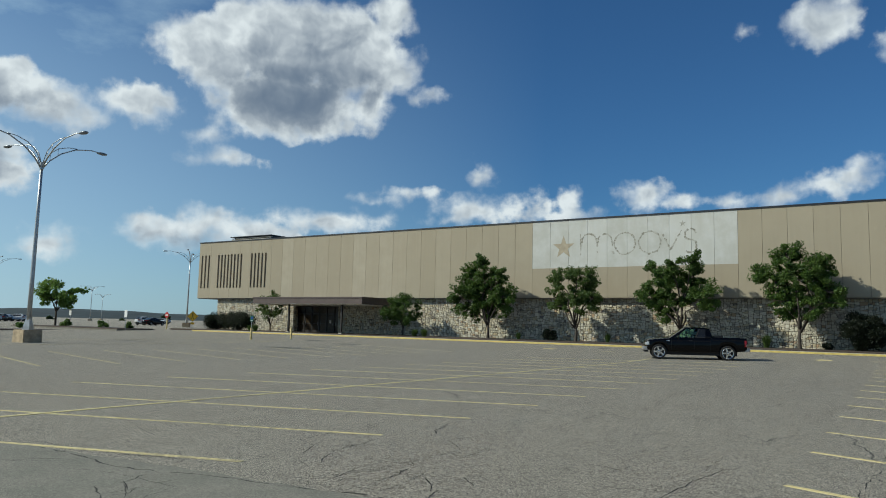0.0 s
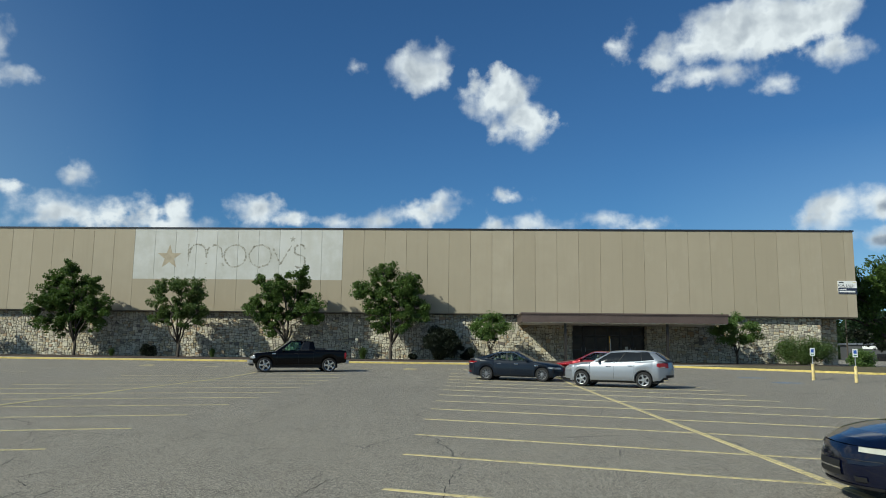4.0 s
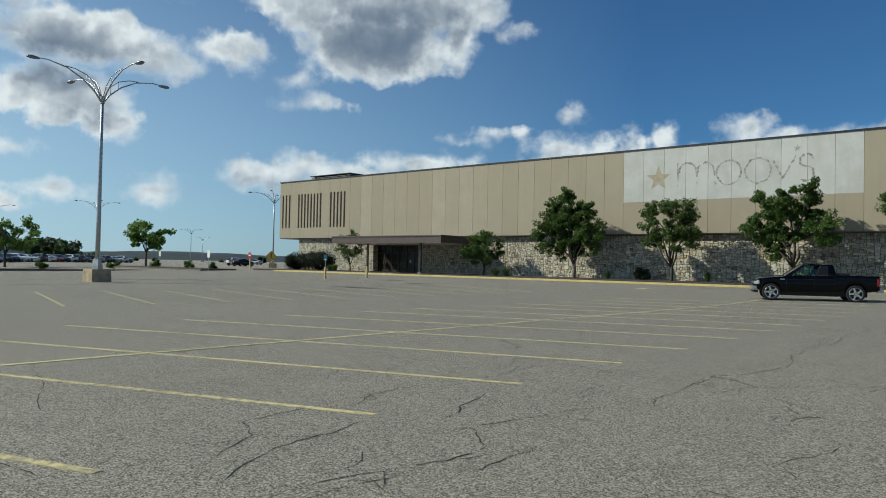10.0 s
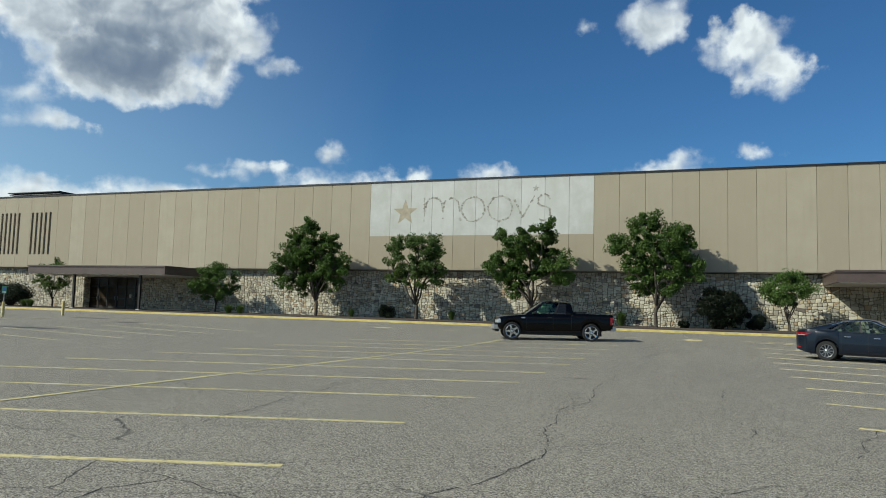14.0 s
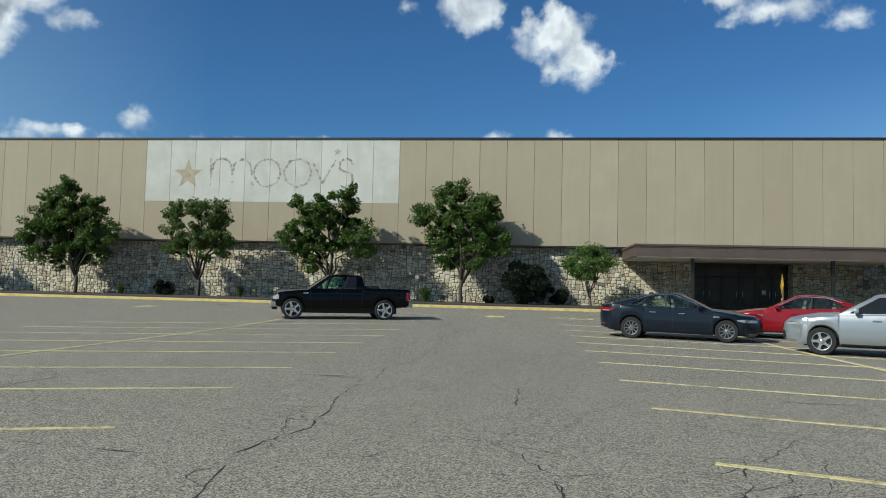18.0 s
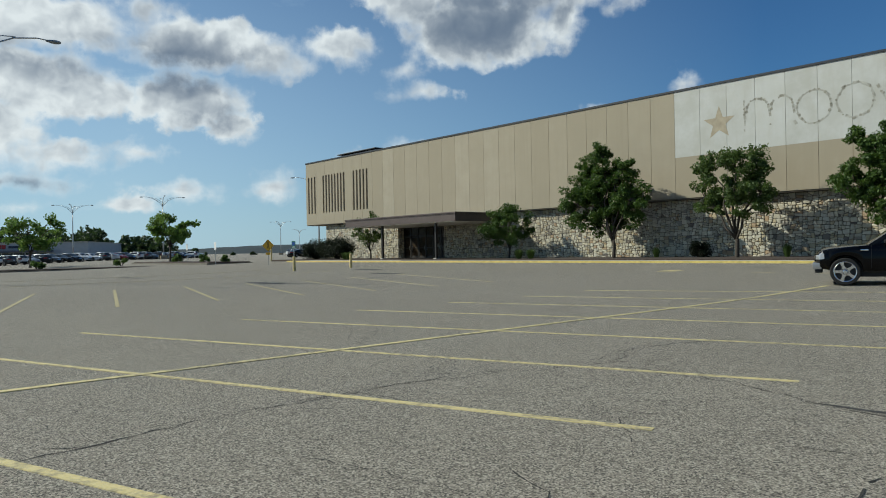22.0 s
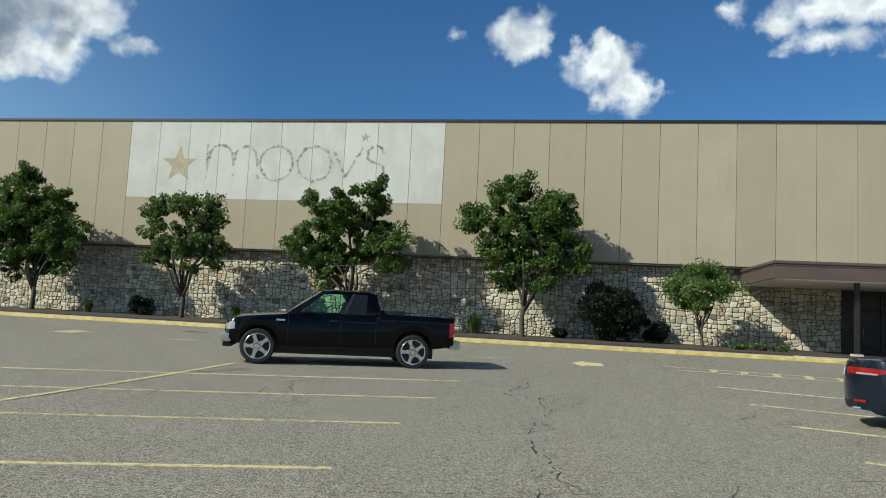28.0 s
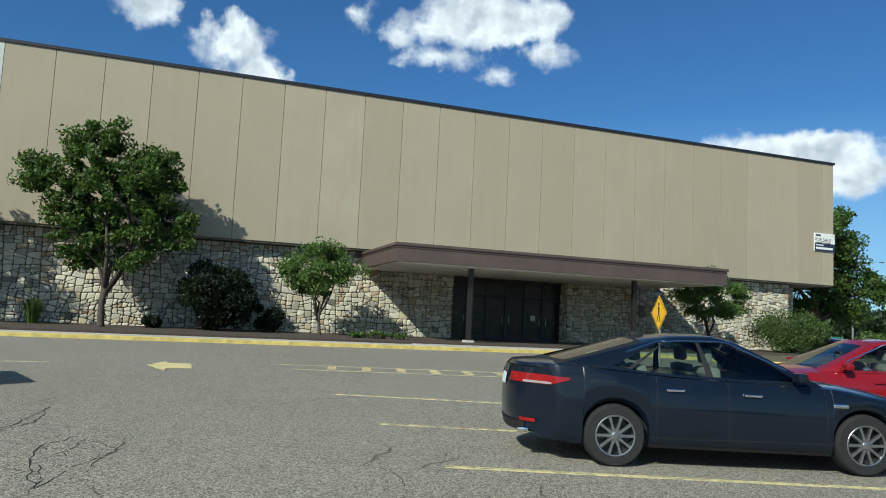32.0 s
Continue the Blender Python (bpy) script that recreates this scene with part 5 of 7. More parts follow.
def car(name, m, s, paint, label, category="car", group="", glass=None):
    c = thing(name, m, label, category, group)
    body = Shell(s)
    small = s.get("small", False)
    part("body", body.mesh(), paint, c, smooth=32)
    x0, x1 = s["ends"]
    wide = max(w for _, w in s["wide"])
    part("underbody", box(x0 + 0.5, -wide + 0.18, s["r"] * 0.62, x1 - 0.5, wide - 0.18, s["r"] * 1.6), M["trim_black"], c)
    for ax in body.axles:
        part("wheel_well", box(ax - s["arch"] * 0.97, -wide + 0.25, s["r"] * 1.1, ax + s["arch"] * 0.97, wide - 0.25, s["r"] * 0.98 + s["arch"] * 0.97), M["trim_black"], c)
    cabin(s, c, paint, glass or M["glass"])
    zb = curve_at(s["top"], 0) + 0.012
    part("interior", box(s["belt"][0] + 0.25, -wide * 0.86, zb - 0.05, s["belt"][1] - 0.12, wide * 0.86, zb + 0.006), M["dash"], c)
    for ax in body.axles:
        for side in (1, -1):
            wheel(c, ax, side * (wide - 0.13), s["r"], s.get("tyre", 0.23), side, s["rim"], s["spokes"], s["style"], s.get("tyre_part", 0.3), small)
    for side in (1, -1):
        x, z0, z1, f1, tip = s["head"]
        part("headlight", body.lamp(1, x, z0, z1, f1, side, tip, pinch=s.get("pinch", 0.0)), s.get("light_mat", M["headlight"]), c, "clear headlight lens", smooth=True)
        x, z0, z1, f1, tip = s["tail"]
        tail = part("tail_light", body.lamp(0, x, z0, z1, f1, side, tip), M["red_lens"], c, "red tail light lens", smooth=True)
        if not small:
            xe, m0 = s["ends"][0], z0 + 0.04 * (z1 - z0)
            part("reversing_lens", body.lamp(0, xe + (x - xe) * 0.25, m0, m0 + 0.24 * (z1 - z0), f1 * 0.45, side, 0.2, 0.011), M["lens_grey"], tail, "clear reversing lens", smooth=True)
        mx, mz = s["mirror"]
        base = Vector((mx, side * (curve_at(s["wide"], mx) * 0.93), mz))
        bm = box(-0.055, -0.085, -0.05, 0.06, 0.085, 0.055, 0.03)
        mir = part("mirror", bm, s.get("mirror_mat", paint), c, smooth=40)
        mir.location = base + Vector((0, side * 0.1, 0.06))
        part("mirror_stalk", tube([(0.02, -side * 0.14, -0.05), (0.0, -side * 0.05, -0.02)], 0.02, 6), M["trim_black"], mir)
        if not small:
            for xs in s["seams"]:
                part("door_seam", body.patch(xs - 0.004, xs + 0.004, 0.02, 0.8, side, 0.0025, 1, 12, s.get("seam_lean", 0.0)), M["trim_black"], c)
            part("sill_strip", body.patch(body.axles[1] + s["arch"] + 0.02, body.axles[0] - s["arch"] - 0.02, 0.0, 0.05, side, 0.004, 10, 1), s.get("sill_mat", M["trim_black"]), c)
            for xs in s["handles"]:
                p = body.point(xs, 0.66, side, 0.02)
                h = part("door_handle", box(-0.1, -0.012, -0.014, 0.1, 0.012, 0.014, 0.008), s.get("handle_mat", M["chrome"]), c)
                h.location = p
    for x, y in s.get("seats", ()):
        seat(c, x, y, zb - 0.16, mat=s.get("seat_mat"))
    if not small:
        p = Vector((s["belt"][1] - 0.55, 0.36, zb + 0.1))
        bm = bmesh.new()
        ring = [Vector((0.05 * math.sin(a), 0.18 * math.cos(a), 0.18 * math.sin(a))) for a in [2 * math.pi * i / 16 for i in range(17)]]
        tube(ring, 0.014, 6, bm, caps=False)
        w = part("steering_wheel", bm, M["trim_black"], c)
        w.location = p
    for name, end, v0, v1, f0, f1, mat in s.get("caps", ()):
        part(name, body.cap_patch(end, v0, v1, f0, f1, 0.012), M[mat], c, smooth=True)
    for name, (px0, py0, pz0, px1, py1, pz1), mat in s.get("boxes", ()):
        part(name, box(px0, py0, pz0, px1, py1, pz1, min(0.02, abs(px1 - px0) * 0.3, abs(pz1 - pz0) * 0.3)), M[mat], c, smooth=40)
    return c


M["trim_black"] = plain("black_trim", (0.007, 0.007, 0.007), 0.65, vary=0.2)
M["rim_dark"] = plain("dark_rim_well", (0.03, 0.03, 0.032), 0.5, 0.3)
M["dash"] = plain("grey_dashboard", (0.05, 0.048, 0.045), 0.7, vary=0.2)
M["chrome"] = plain("chrome", (0.75, 0.75, 0.76), 0.12, 1.0, vary=0.05)
M["bumper_steel"] = plain("dull_bumper_steel", (0.42, 0.41, 0.40), 0.35, 0.6, vary=0.12)
M["alloy_grey"] = plain("grey_alloy", (0.30, 0.30, 0.31), 0.3, 0.85, vary=0.08)
M["alloy"] = plain("silver_alloy", (0.52, 0.52, 0.53), 0.3, 0.85, vary=0.08)
M["cloth"] = plain("grey_seat_cloth", (0.28, 0.27, 0.25), 0.9, vary=0.15, scale=10)
M["headlight"] = plain("headlight_lens", (0.34, 0.35, 0.36), 0.1, 0.3, vary=0.1, scale=12)
M["cloudy_light"] = plain("clouded_headlight_lens", (0.42, 0.42, 0.36), 0.3, 0.0, vary=0.12, scale=8)
M["lens_grey"] = plain("reversing_lens", (0.30, 0.26, 0.26), 0.15, 0.0, vary=0.2, scale=12)
M["red_lens"] = plain("red_lens", (0.24, 0.008, 0.01), 0.12, vary=0.15, scale=9)
M["plate"] = plain("number_plate", (0.6, 0.62, 0.66), 0.5, vary=0.1, scale=20)
M["slate"] = car_paint("slate_car_paint", (0.0046, 0.0085, 0.0165), 0.0, 0.3)
M["silver"] = car_paint("silver_car_paint", (0.30, 0.32, 0.35), 0.55, 0.35)
M["red"] = car_paint("red_car_paint", (0.22, 0.008, 0.014), 0.15, 0.22)
M["blue"] = car_paint("blue_car_paint", (0.0012, 0.0028, 0.013), 0.0, 0.2, 0.75)
M["white_paint"] = car_paint("white_car_paint", (0.70, 0.70, 0.68), 0.0, 0.35)
M["grey_paint"] = car_paint("grey_car_paint", (0.10, 0.105, 0.11), 0.3, 0.25)

SEDAN = dict(
    wb=2.805, r=0.335, arch=0.375, ends=(-2.46, 2.36), bow=(0.34, 0.42),
    wide=[(-2.46, 0.76), (-2.2, 0.87), (-1.4, 0.925), (0, 0.93), (1.4, 0.925), (2.1, 0.86), (2.36, 0.76)],
    top=[(-2.46, 1.02), (-2.42, 1.055), (-2.0, 1.07), (-1.6, 1.05), (-0.8, 0.985), (0.2, 0.955), (0.85, 0.95), (1.3, 0.90), (1.9, 0.81), (2.2, 0.75), (2.36, 0.69)],
    crown=[(-2.46, 0.0), (-2.3, 0.02), (-1.6, 0.04), (0.8, 0.06), (1.6, 0.07), (2.2, 0.04), (2.36, 0.0)],
    sill=[(-2.46, 0.30), (-2.3, 0.26), (-1.8, 0.23), (-1.0, 0.22), (1.0, 0.2), (1.8, 0.2), (2.3, 0.22), (2.36, 0.28)],
    belt=(-2.02, 0.98), roof=(-1.02, 0.05), roof_w=0.60, kick=(0.27, 0.5, 0.1), roof_z=[(-1.05, 1.37), (-0.6, 1.44), (-0.2, 1.455), (0.06, 1.42)],
    windows=[(0.175, 0.235, False), (0.255, 0.545, False), (0.575, 0.915, False)], chrome=True,
    head=(1.72, 0.60, 0.70, 0.16, 0.5), tail=(-1.98, 0.84, 0.945, 0.30, 0.62), mirror=(0.62, 0.98),
    seams=(-0.95, -0.15, 0.95), handles=(-0.75, 0.12), seats=((-0.15, 0.38), (-0.15, -0.38), (-1.0, 0.38), (-1.0, -0.38)),
    rim=M["alloy_grey"], spokes=10, style="split", tyre_part=0.33, sill_mat=M["trim_black"],
    
    caps=[("grille", 1, 0.5, 0.62, 0.3, 0.7, "trim_black"), ("lower_grille", 1, 0.1, 0.36, 0.22, 0.78, "trim_black"), ("number_plate", 0, 0.56, 0.68, 0.41, 0.59, "plate"), ("rear_valance", 0, 0.0, 0.14, 0.12, 0.88, "trim_black"), ("reflector", 0, 0.15, 0.19, 0.05, 0.16, "red_lens"), ("reflector", 0, 0.15, 0.19, 0.84, 0.95, "red_lens")],
    boxes=[("exhaust", (-2.42, -0.62, 0.29, -2.3, -0.5, 0.345), "chrome"), ("roof_fin", (-0.98, -0.02, 1.36, -0.82, 0.02, 1.46), "trim_black"), ("fender_vent", (1.02, -0.932, 0.73, 1.2, -0.915, 0.775), "chrome"), ("fender_vent", (1.02, 0.915, 0.73, 1.2, 0.932, 0.775), "chrome")],
)
SUV = dict(
    wb=2.69, r=0.345, arch=0.395, ends=(-2.36, 2.26), bow=(0.30, 0.42),
    wide=[(-2.36, 0.76), (-2.1, 0.86), (-1.3, 0.90), (0, 0.90), (1.3, 0.895), (2.0, 0.83), (2.26, 0.74)],
    top=[(-2.36, 1.08), (-2.33, 1.12), (-2.0, 1.15), (-1.0, 1.09), (0.3, 1.03), (0.95, 1.02), (1.4, 0.98), (1.9, 0.91), (2.15, 0.86), (2.26, 0.80)],
    crown=[(-2.36, 0.0), (-2.2, 0.02), (0.8, 0.06), (1.5, 0.08), (2.1, 0.04), (2.26, 0.0)],
    sill=[(-2.36, 0.46), (-2.2, 0.36), (-1.7, 0.30), (-0.9, 0.27), (0.9, 0.26), (1.8, 0.25), (2.2, 0.27), (2.26, 0.34)],
    belt=(-2.26, 0.98), roof=(-1.78, 0.12), roof_w=0.60, kick=(0.34, 0.75, 0.2), roof_z=[(-1.8, 1.51), (-1.2, 1.575), (-0.5, 1.59), (0.12, 1.535)],
    windows=[(0.13, 0.30, True), (0.306, 0.612, True), (0.625, 0.945, True)],
    head=(1.5, 0.73, 0.85, 0.17, 0.75), tail=(-1.98, 0.86, 1.07, 0.16, 0.35), mirror=(0.58, 1.06),
    seams=(-0.95, -0.08, 0.98), handles=(-0.78, 0.15), seats=((-0.1, 0.36), (-0.1, -0.36)),
    rim=M["alloy"], spokes=5, style="five", tyre_part=0.33,
    
    caps=[("grille", 1, 0.5, 0.68, 0.3, 0.7, "chrome"), ("lower_grille", 1, 0.1, 0.4, 0.2, 0.8, "trim_black"), ("number_plate", 0, 0.42, 0.58, 0.42, 0.58, "plate"), ("rear_valance", 0, 0.0, 0.16, 0.08, 0.92, "trim_black")],
    boxes=[("exhaust", (-2.28, 0.5, 0.36, -2.14, 0.58, 0.42), "trim_black")],
)
PICKUP = dict(
    wb=3.63, r=0.40, arch=0.46, ends=(-2.82, 2.60), bow=(0.02, 0.14), tyre=0.27,
    wide=[(-2.82, 0.94), (-1.8, 0.97), (0, 0.975), (1.8, 0.975), (2.4, 0.95), (2.60, 0.92)],
    top=[(-2.82, 1.25), (-0.96, 1.27), (-0.94, 1.20), (-0.86, 1.20), (1.2, 1.17), (1.5, 1.14), (2.2, 1.07), (2.45, 1.03), (2.56, 0.97), (2.60, 0.9)],
    crown=[(-2.82, -0.02), (-2.76, -0.02), (-2.75, -0.5), (-1.04, -0.5), (-1.03, 0.0), (1.0, 0.05), (2.3, 0.06), (2.60, 0.0)],
    inner=[(-2.76, 0.55), (-2.75, 0.86), (-1.04, 0.86), (-1.03, 0.55)],
    sill=[(-2.82, 0.55), (-2.3, 0.48), (-1.0, 0.42), (1.2, 0.38), (2.2, 0.44), (2.60, 0.5)],
    belt=(-1.0, 1.22), roof=(-0.9, 0.42), roof_w=0.70, roof_z=[(-0.92, 1.76), (-0.6, 1.80), (0.1, 1.80), (0.45, 1.76)],
    windows=[(0.16, 0.37, True), (0.42, 0.88, False)],
    head=(2.44, 0.76, 0.94, 0.17, 0.1), tail=(-2.7, 0.78, 1.12, 0.03, 0.0), mirror=(0.78, 1.2), mirror_mat=M["trim_black"],
    seams=(-0.9, -0.06, 1.15), handles=(0.1,), handle_mat=M["trim_black"], seats=((-0.15, 0.42), (-0.15, -0.42)), black_screen=False,
    rim=M["chrome"], spokes=5, style="five", tyre_part=0.24,
    lip=(0.0, 0.02),
    caps=[("grille", 1, 0.42, 0.8, 0.2, 0.8, "chrome"), ("tailgate_handle", 0, 0.52, 0.6, 0.44, 0.56, "trim_black"), ("number_plate", 0, 0.1, 0.24, 0.42, 0.58, "plate")],
    boxes=[("front_bumper", (2.42, -0.9, 0.47, 2.66, 0.9, 0.66), "bumper_steel"), ("bumper_valance", (2.4, -0.86, 0.36, 2.6, 0.86, 0.47), "trim_black"), ("rear_bumper", (-2.97, -0.9, 0.5, -2.72, 0.9, 0.7), "bumper_steel"), ("toolbox", (-1.6, -0.75, 0.8, -1.08, 0.75, 1.36), "trim_black"), ("running_gear", (-1.2, -0.6, 0.28, 1.0, 0.6, 0.42), "trim_black"), ("fender_badge", (1.22, 0.962, 1.0, 1.42, 0.98, 1.05), "chrome"), ("fender_badge", (1.22, -0.98, 1.0, 1.42, -0.962, 1.05), "chrome"), ("muffler", (-2.4, -0.3, 0.35, -1.9, 0.3, 0.5), "trim_black")],
)
BLUE = dict(
    SEDAN, wb=2.74, r=0.32, arch=0.365, ends=(-2.44, 2.02), bow=(0.3, 0.34), chrome=False, mirror=(0.2, 0.92), belt=(-2.02, 0.66), roof=(-1.02, -0.2), crown=[(-2.44, 0.0), (-2.3, 0.02), (-1.6, 0.04), (0.8, 0.03), (1.5, 0.02), (1.85, 0.01), (2.02, 0.0)], rim=M["alloy"], spokes=14, style="thin", tyre_part=0.34,
    top=[(-2.44, 0.80), (-2.40, 0.98), (-1.9, 1.0), (-1.0, 0.95), (0.2, 0.90), (0.8, 0.86), (1.3, 0.81), (1.7, 0.745), (1.92, 0.69), (2.02, 0.64)],
    wide=[(-2.44, 0.76), (-2.2, 0.85), (-1.4, 0.87), (0, 0.88), (1.4, 0.87), (1.8, 0.82), (2.02, 0.74)], lip=(0.05, 0.07),
    roof_z=[(-1.05, 1.31), (-0.6, 1.37), (-0.2, 1.385), (0.06, 1.35)], head=(1.95, 0.57, 0.70, 0.19, 0.0), pinch=0.35, handle_mat=M["blue"],
    light_mat=M["cloudy_light"],
    caps=[("grille", 1, 0.2, 0.5, 0.34, 0.66, "trim_black"), ("grille_bar", 1, 0.33, 0.36, 0.34, 0.66, "chrome"), ("fog_lamp_recess", 1, 0.16, 0.25, 0.14, 0.22, "trim_black"), ("fog_lamp_recess", 1, 0.16, 0.25, 0.78, 0.86, "trim_black"), ("bumper_lip", 1, 0.0, 0.07, 0.05, 0.95, "trim_black"), ("bumper_seam", 1, 0.555, 0.565, 0.06, 0.94, "trim_black"), ("number_plate", 0, 0.4, 0.6, 0.42, 0.58, "plate")],
    boxes=(),
)


def heading(rear, front):
    """A pose for a car whose axles stand over the two points."""
    a, b = Vector(rear), Vector(front)
    mid = (a + b) / 2
    return pose(mid.x, mid.y, ground_z(mid.y), 0, 0, math.degrees(math.atan2(b.y - a.y, b.x - a.x)))


def beside(m, dy):
    return m @ Matrix.Translation((0, dy, 0))


car("pickup_truck", beside(heading((70.93, -20.5), (67.5, -21.8)), -0.86), PICKUP, M["black"], "black extended-cab pickup truck with large chrome five-spoke wheels", "pickup truck", glass=M["green_glass"])
car("sedan_car", beside(heading((79.93, -25.79), (82.61, -26.57)), 0.80), SEDAN, M["slate"], "dark slate four-door sedan with silver alloy wheels")
car("crossover_car", beside(heading((86.47, -31.11), (84.03, -29.98)), -0.77), SUV, M["silver"], "silver crossover car with dark rear windows")
car("sedan_car", heading((86.94, -24.44), (84.34, -23.39)), dict(SEDAN, handle_mat=M["red"]), M["red"], "red four-door sedan parked nose to nose with another car")
car("sedan_car", heading((86.74, -54.17), (84.03, -54.02)), BLUE, M["blue"], "dark blue older sedan with clouded headlights")
# ---------------------------------------------------------------- faded sign and boards on the store


def stroke(points, wide, y, rng, gap=0.0):
    """A flat stain band along points on the wall, broken here and there, with round spots where its fixings sat."""
    bm = bmesh.new()
    pts = [Vector((x, 0, z)) for x, z in points]

    def flat_piece(ring, lift):
        v0 = [bm.verts.new((p.x, y, p.z)) for p in ring]
        v1 = [bm.verts.new((p.x, y - lift, p.z)) for p in ring]
        face = bm.faces.new(v1)
        sides = [bm.faces.new((v0[i], v0[(i + 1) % len(ring)], v1[(i + 1) % len(ring)], v1[i])) for i in range(len(ring))]
        return [face, *sides]

    for a, b in zip(pts, pts[1:]):
        d = (b - a).normalized()
        n = Vector((-d.z, 0, d.x))
        if rng.random() > gap:
            w = wide / 2 * rng.uniform(0.5, 1.25)
            jog = n * rng.uniform(-0.03, 0.03)
            flat_piece([a - n * w + jog, a + n * w * 0.8 + jog, b + n * w + jog, b - n * w * 0.7 + jog], 0.004)
        if rng.random() < 0.55:
            c, r = a.lerp(b, rng.random()) + n * rng.uniform(-0.05, 0.05), wide * rng.uniform(0.35, 0.62)
            m = 9
            for f in flat_piece([c + Vector((math.cos(6.283 * i / m), 0, math.sin(6.283 * i / m))) * r * rng.uniform(0.7, 1.2) for i in range(m)], 0.007):
                f.material_index = 1
    return bm


def arc(cx, cz, r, a0, a1, n=16, rz=None):
    return [(cx + r * math.cos(radians(a0 + (a1 - a0) * i / n)), cz + (rz or r) * math.sin(radians(a0 + (a1 - a0) * i / n))) for i in range(n + 1)]


def star(cx, cz, r, y):
    out = [(cx + r * (1 if i % 2 == 0 else 0.4) * math.sin(math.pi * i / 5), cz + r * (1 if i % 2 == 0 else 0.4) * math.cos(math.pi * i / 5)) for i in range(10)]
    bm = prism(out, y - 0.006, y)
    return bm


def build_sign_ghost():
    rng = random.Random(3)
    t = thing("sign_ghost", pose(0, 0, 0), "faded grey outlines of a removed store sign on the wall", "sign")
    part("star_mark", star(52.2, 9.25, 1.12, 0.0), M["star_stain"], t, "dull tan five-pointed star")
    part("star_mark", star(63.2, 10.92, 0.3, 0.0), M["stain"], t)
    shapes = [
        [(53.9, 10.45 - 0.2 * i) for i in range(11)],
        [(53.98, 9.6)] + arc(54.75, 9.7, 0.72, 180, 0, 12) + [(55.5, 9.2), (55.5, 8.7), (55.45, 8.45)],
        [(55.62, 9.6)] + arc(56.25, 9.7, 0.65, 180, 0, 12) + [(56.95, 9.2), (56.97, 8.75), (57.1, 8.5)],
        arc(58.1, 9.4, 0.98, 0, 360, 26),
        arc(60.35, 9.4, 0.98, 0, 360, 26),
        [(61.5 + 0.11 * i, 10.1 - 0.24 * i) for i in range(7)] + [(62.16 + 0.135 * i, 8.7 + 0.235 * i) for i in range(8)],
        arc(63.85, 9.95, 0.48, 10, 250, 12) + arc(63.8, 8.95, 0.55, 80, -130, 12),
    ]
    for pts in shapes:
        tagged(part("outline_mark", stroke(pts, 0.17, 0.0, rng, 0.2), [M["stain"], M["stain_spot"]], t, "row of blotchy grey stains"), kind="stuff")


build_sign_ghost()


def text(body, size, m, material, parent, label=""):
    cu = bpy.data.curves.new("lettering", "FONT")
    cu.body, cu.size, cu.align_x, cu.align_y, cu.extrude = body, size, "CENTER", "CENTER", 0.002
    cu.materials.append(material)
    ob = new("lettering", cu)
    ob.parent = parent
    ob.matrix_local = m
    if label:
        ob["label"] = label
    return ob


def sale_board():
    t = thing("sale_board", pose(110.65, -0.005, 7.05), "white and navy for-sale board fixed to the wall", "sign")
    part("board", box(-0.78, -0.05, -0.54, 0.78, 0.0, 0.54, 0.006), M["board_white"], t)
    part("navy_field", box(-0.77, -0.056, -0.53, 0.77, -0.05, -0.06), M["navy"], t)
    up = pose(0, 0, 0, 90, 0, 0)
    text("FOR SALE", 0.3, pose(-0.15, -0.053, 0.13) @ up, M["board_text"], t)
    part("logo_bar", box(-0.68, -0.054, 0.36, -0.3, -0.05, 0.46), M["board_text"], t)
    part("logo_bar", box(0.45, -0.054, 0.38, 0.7, -0.05, 0.44), M["line"], t)
    part("text_bar", box(-0.68, -0.054, -0.045, 0.4, -0.05, -0.01), M["board_text"], t)
    part("text_bar", box(-0.68, -0.06, -0.2, -0.1, -0.056, -0.14), M["board_white"], t)
    part("text_bar", box(-0.68, -0.06, -0.42, 0.62, -0.056, -0.29), M["board_white"], t)


sale_board()


def roof_unit():
    t = thing("roof_unit", pose(6.6, 3.2, TOP + 0.13), "low louvred rooftop unit near the corner of the roof", "rooftop unit")
    part("casing", box(-3.6, 0.0, 0.0, 3.6, 5, 0.85, 0.03), M["coping"], t)
    for i in range(4):
        part("louvre", box(-3.9, -0.3, 0.12 + 0.18 * i, 3.6, -0.02, 0.19 + 0.18 * i), M["concrete"], t)
    part("cover", box(-4.0, -0.45, 0.85, 3.7, 5.1, 0.96, 0.02), M["coping"], t)


roof_unit()

# ---------------------------------------------------------------- lamps, posts and signs in the lot


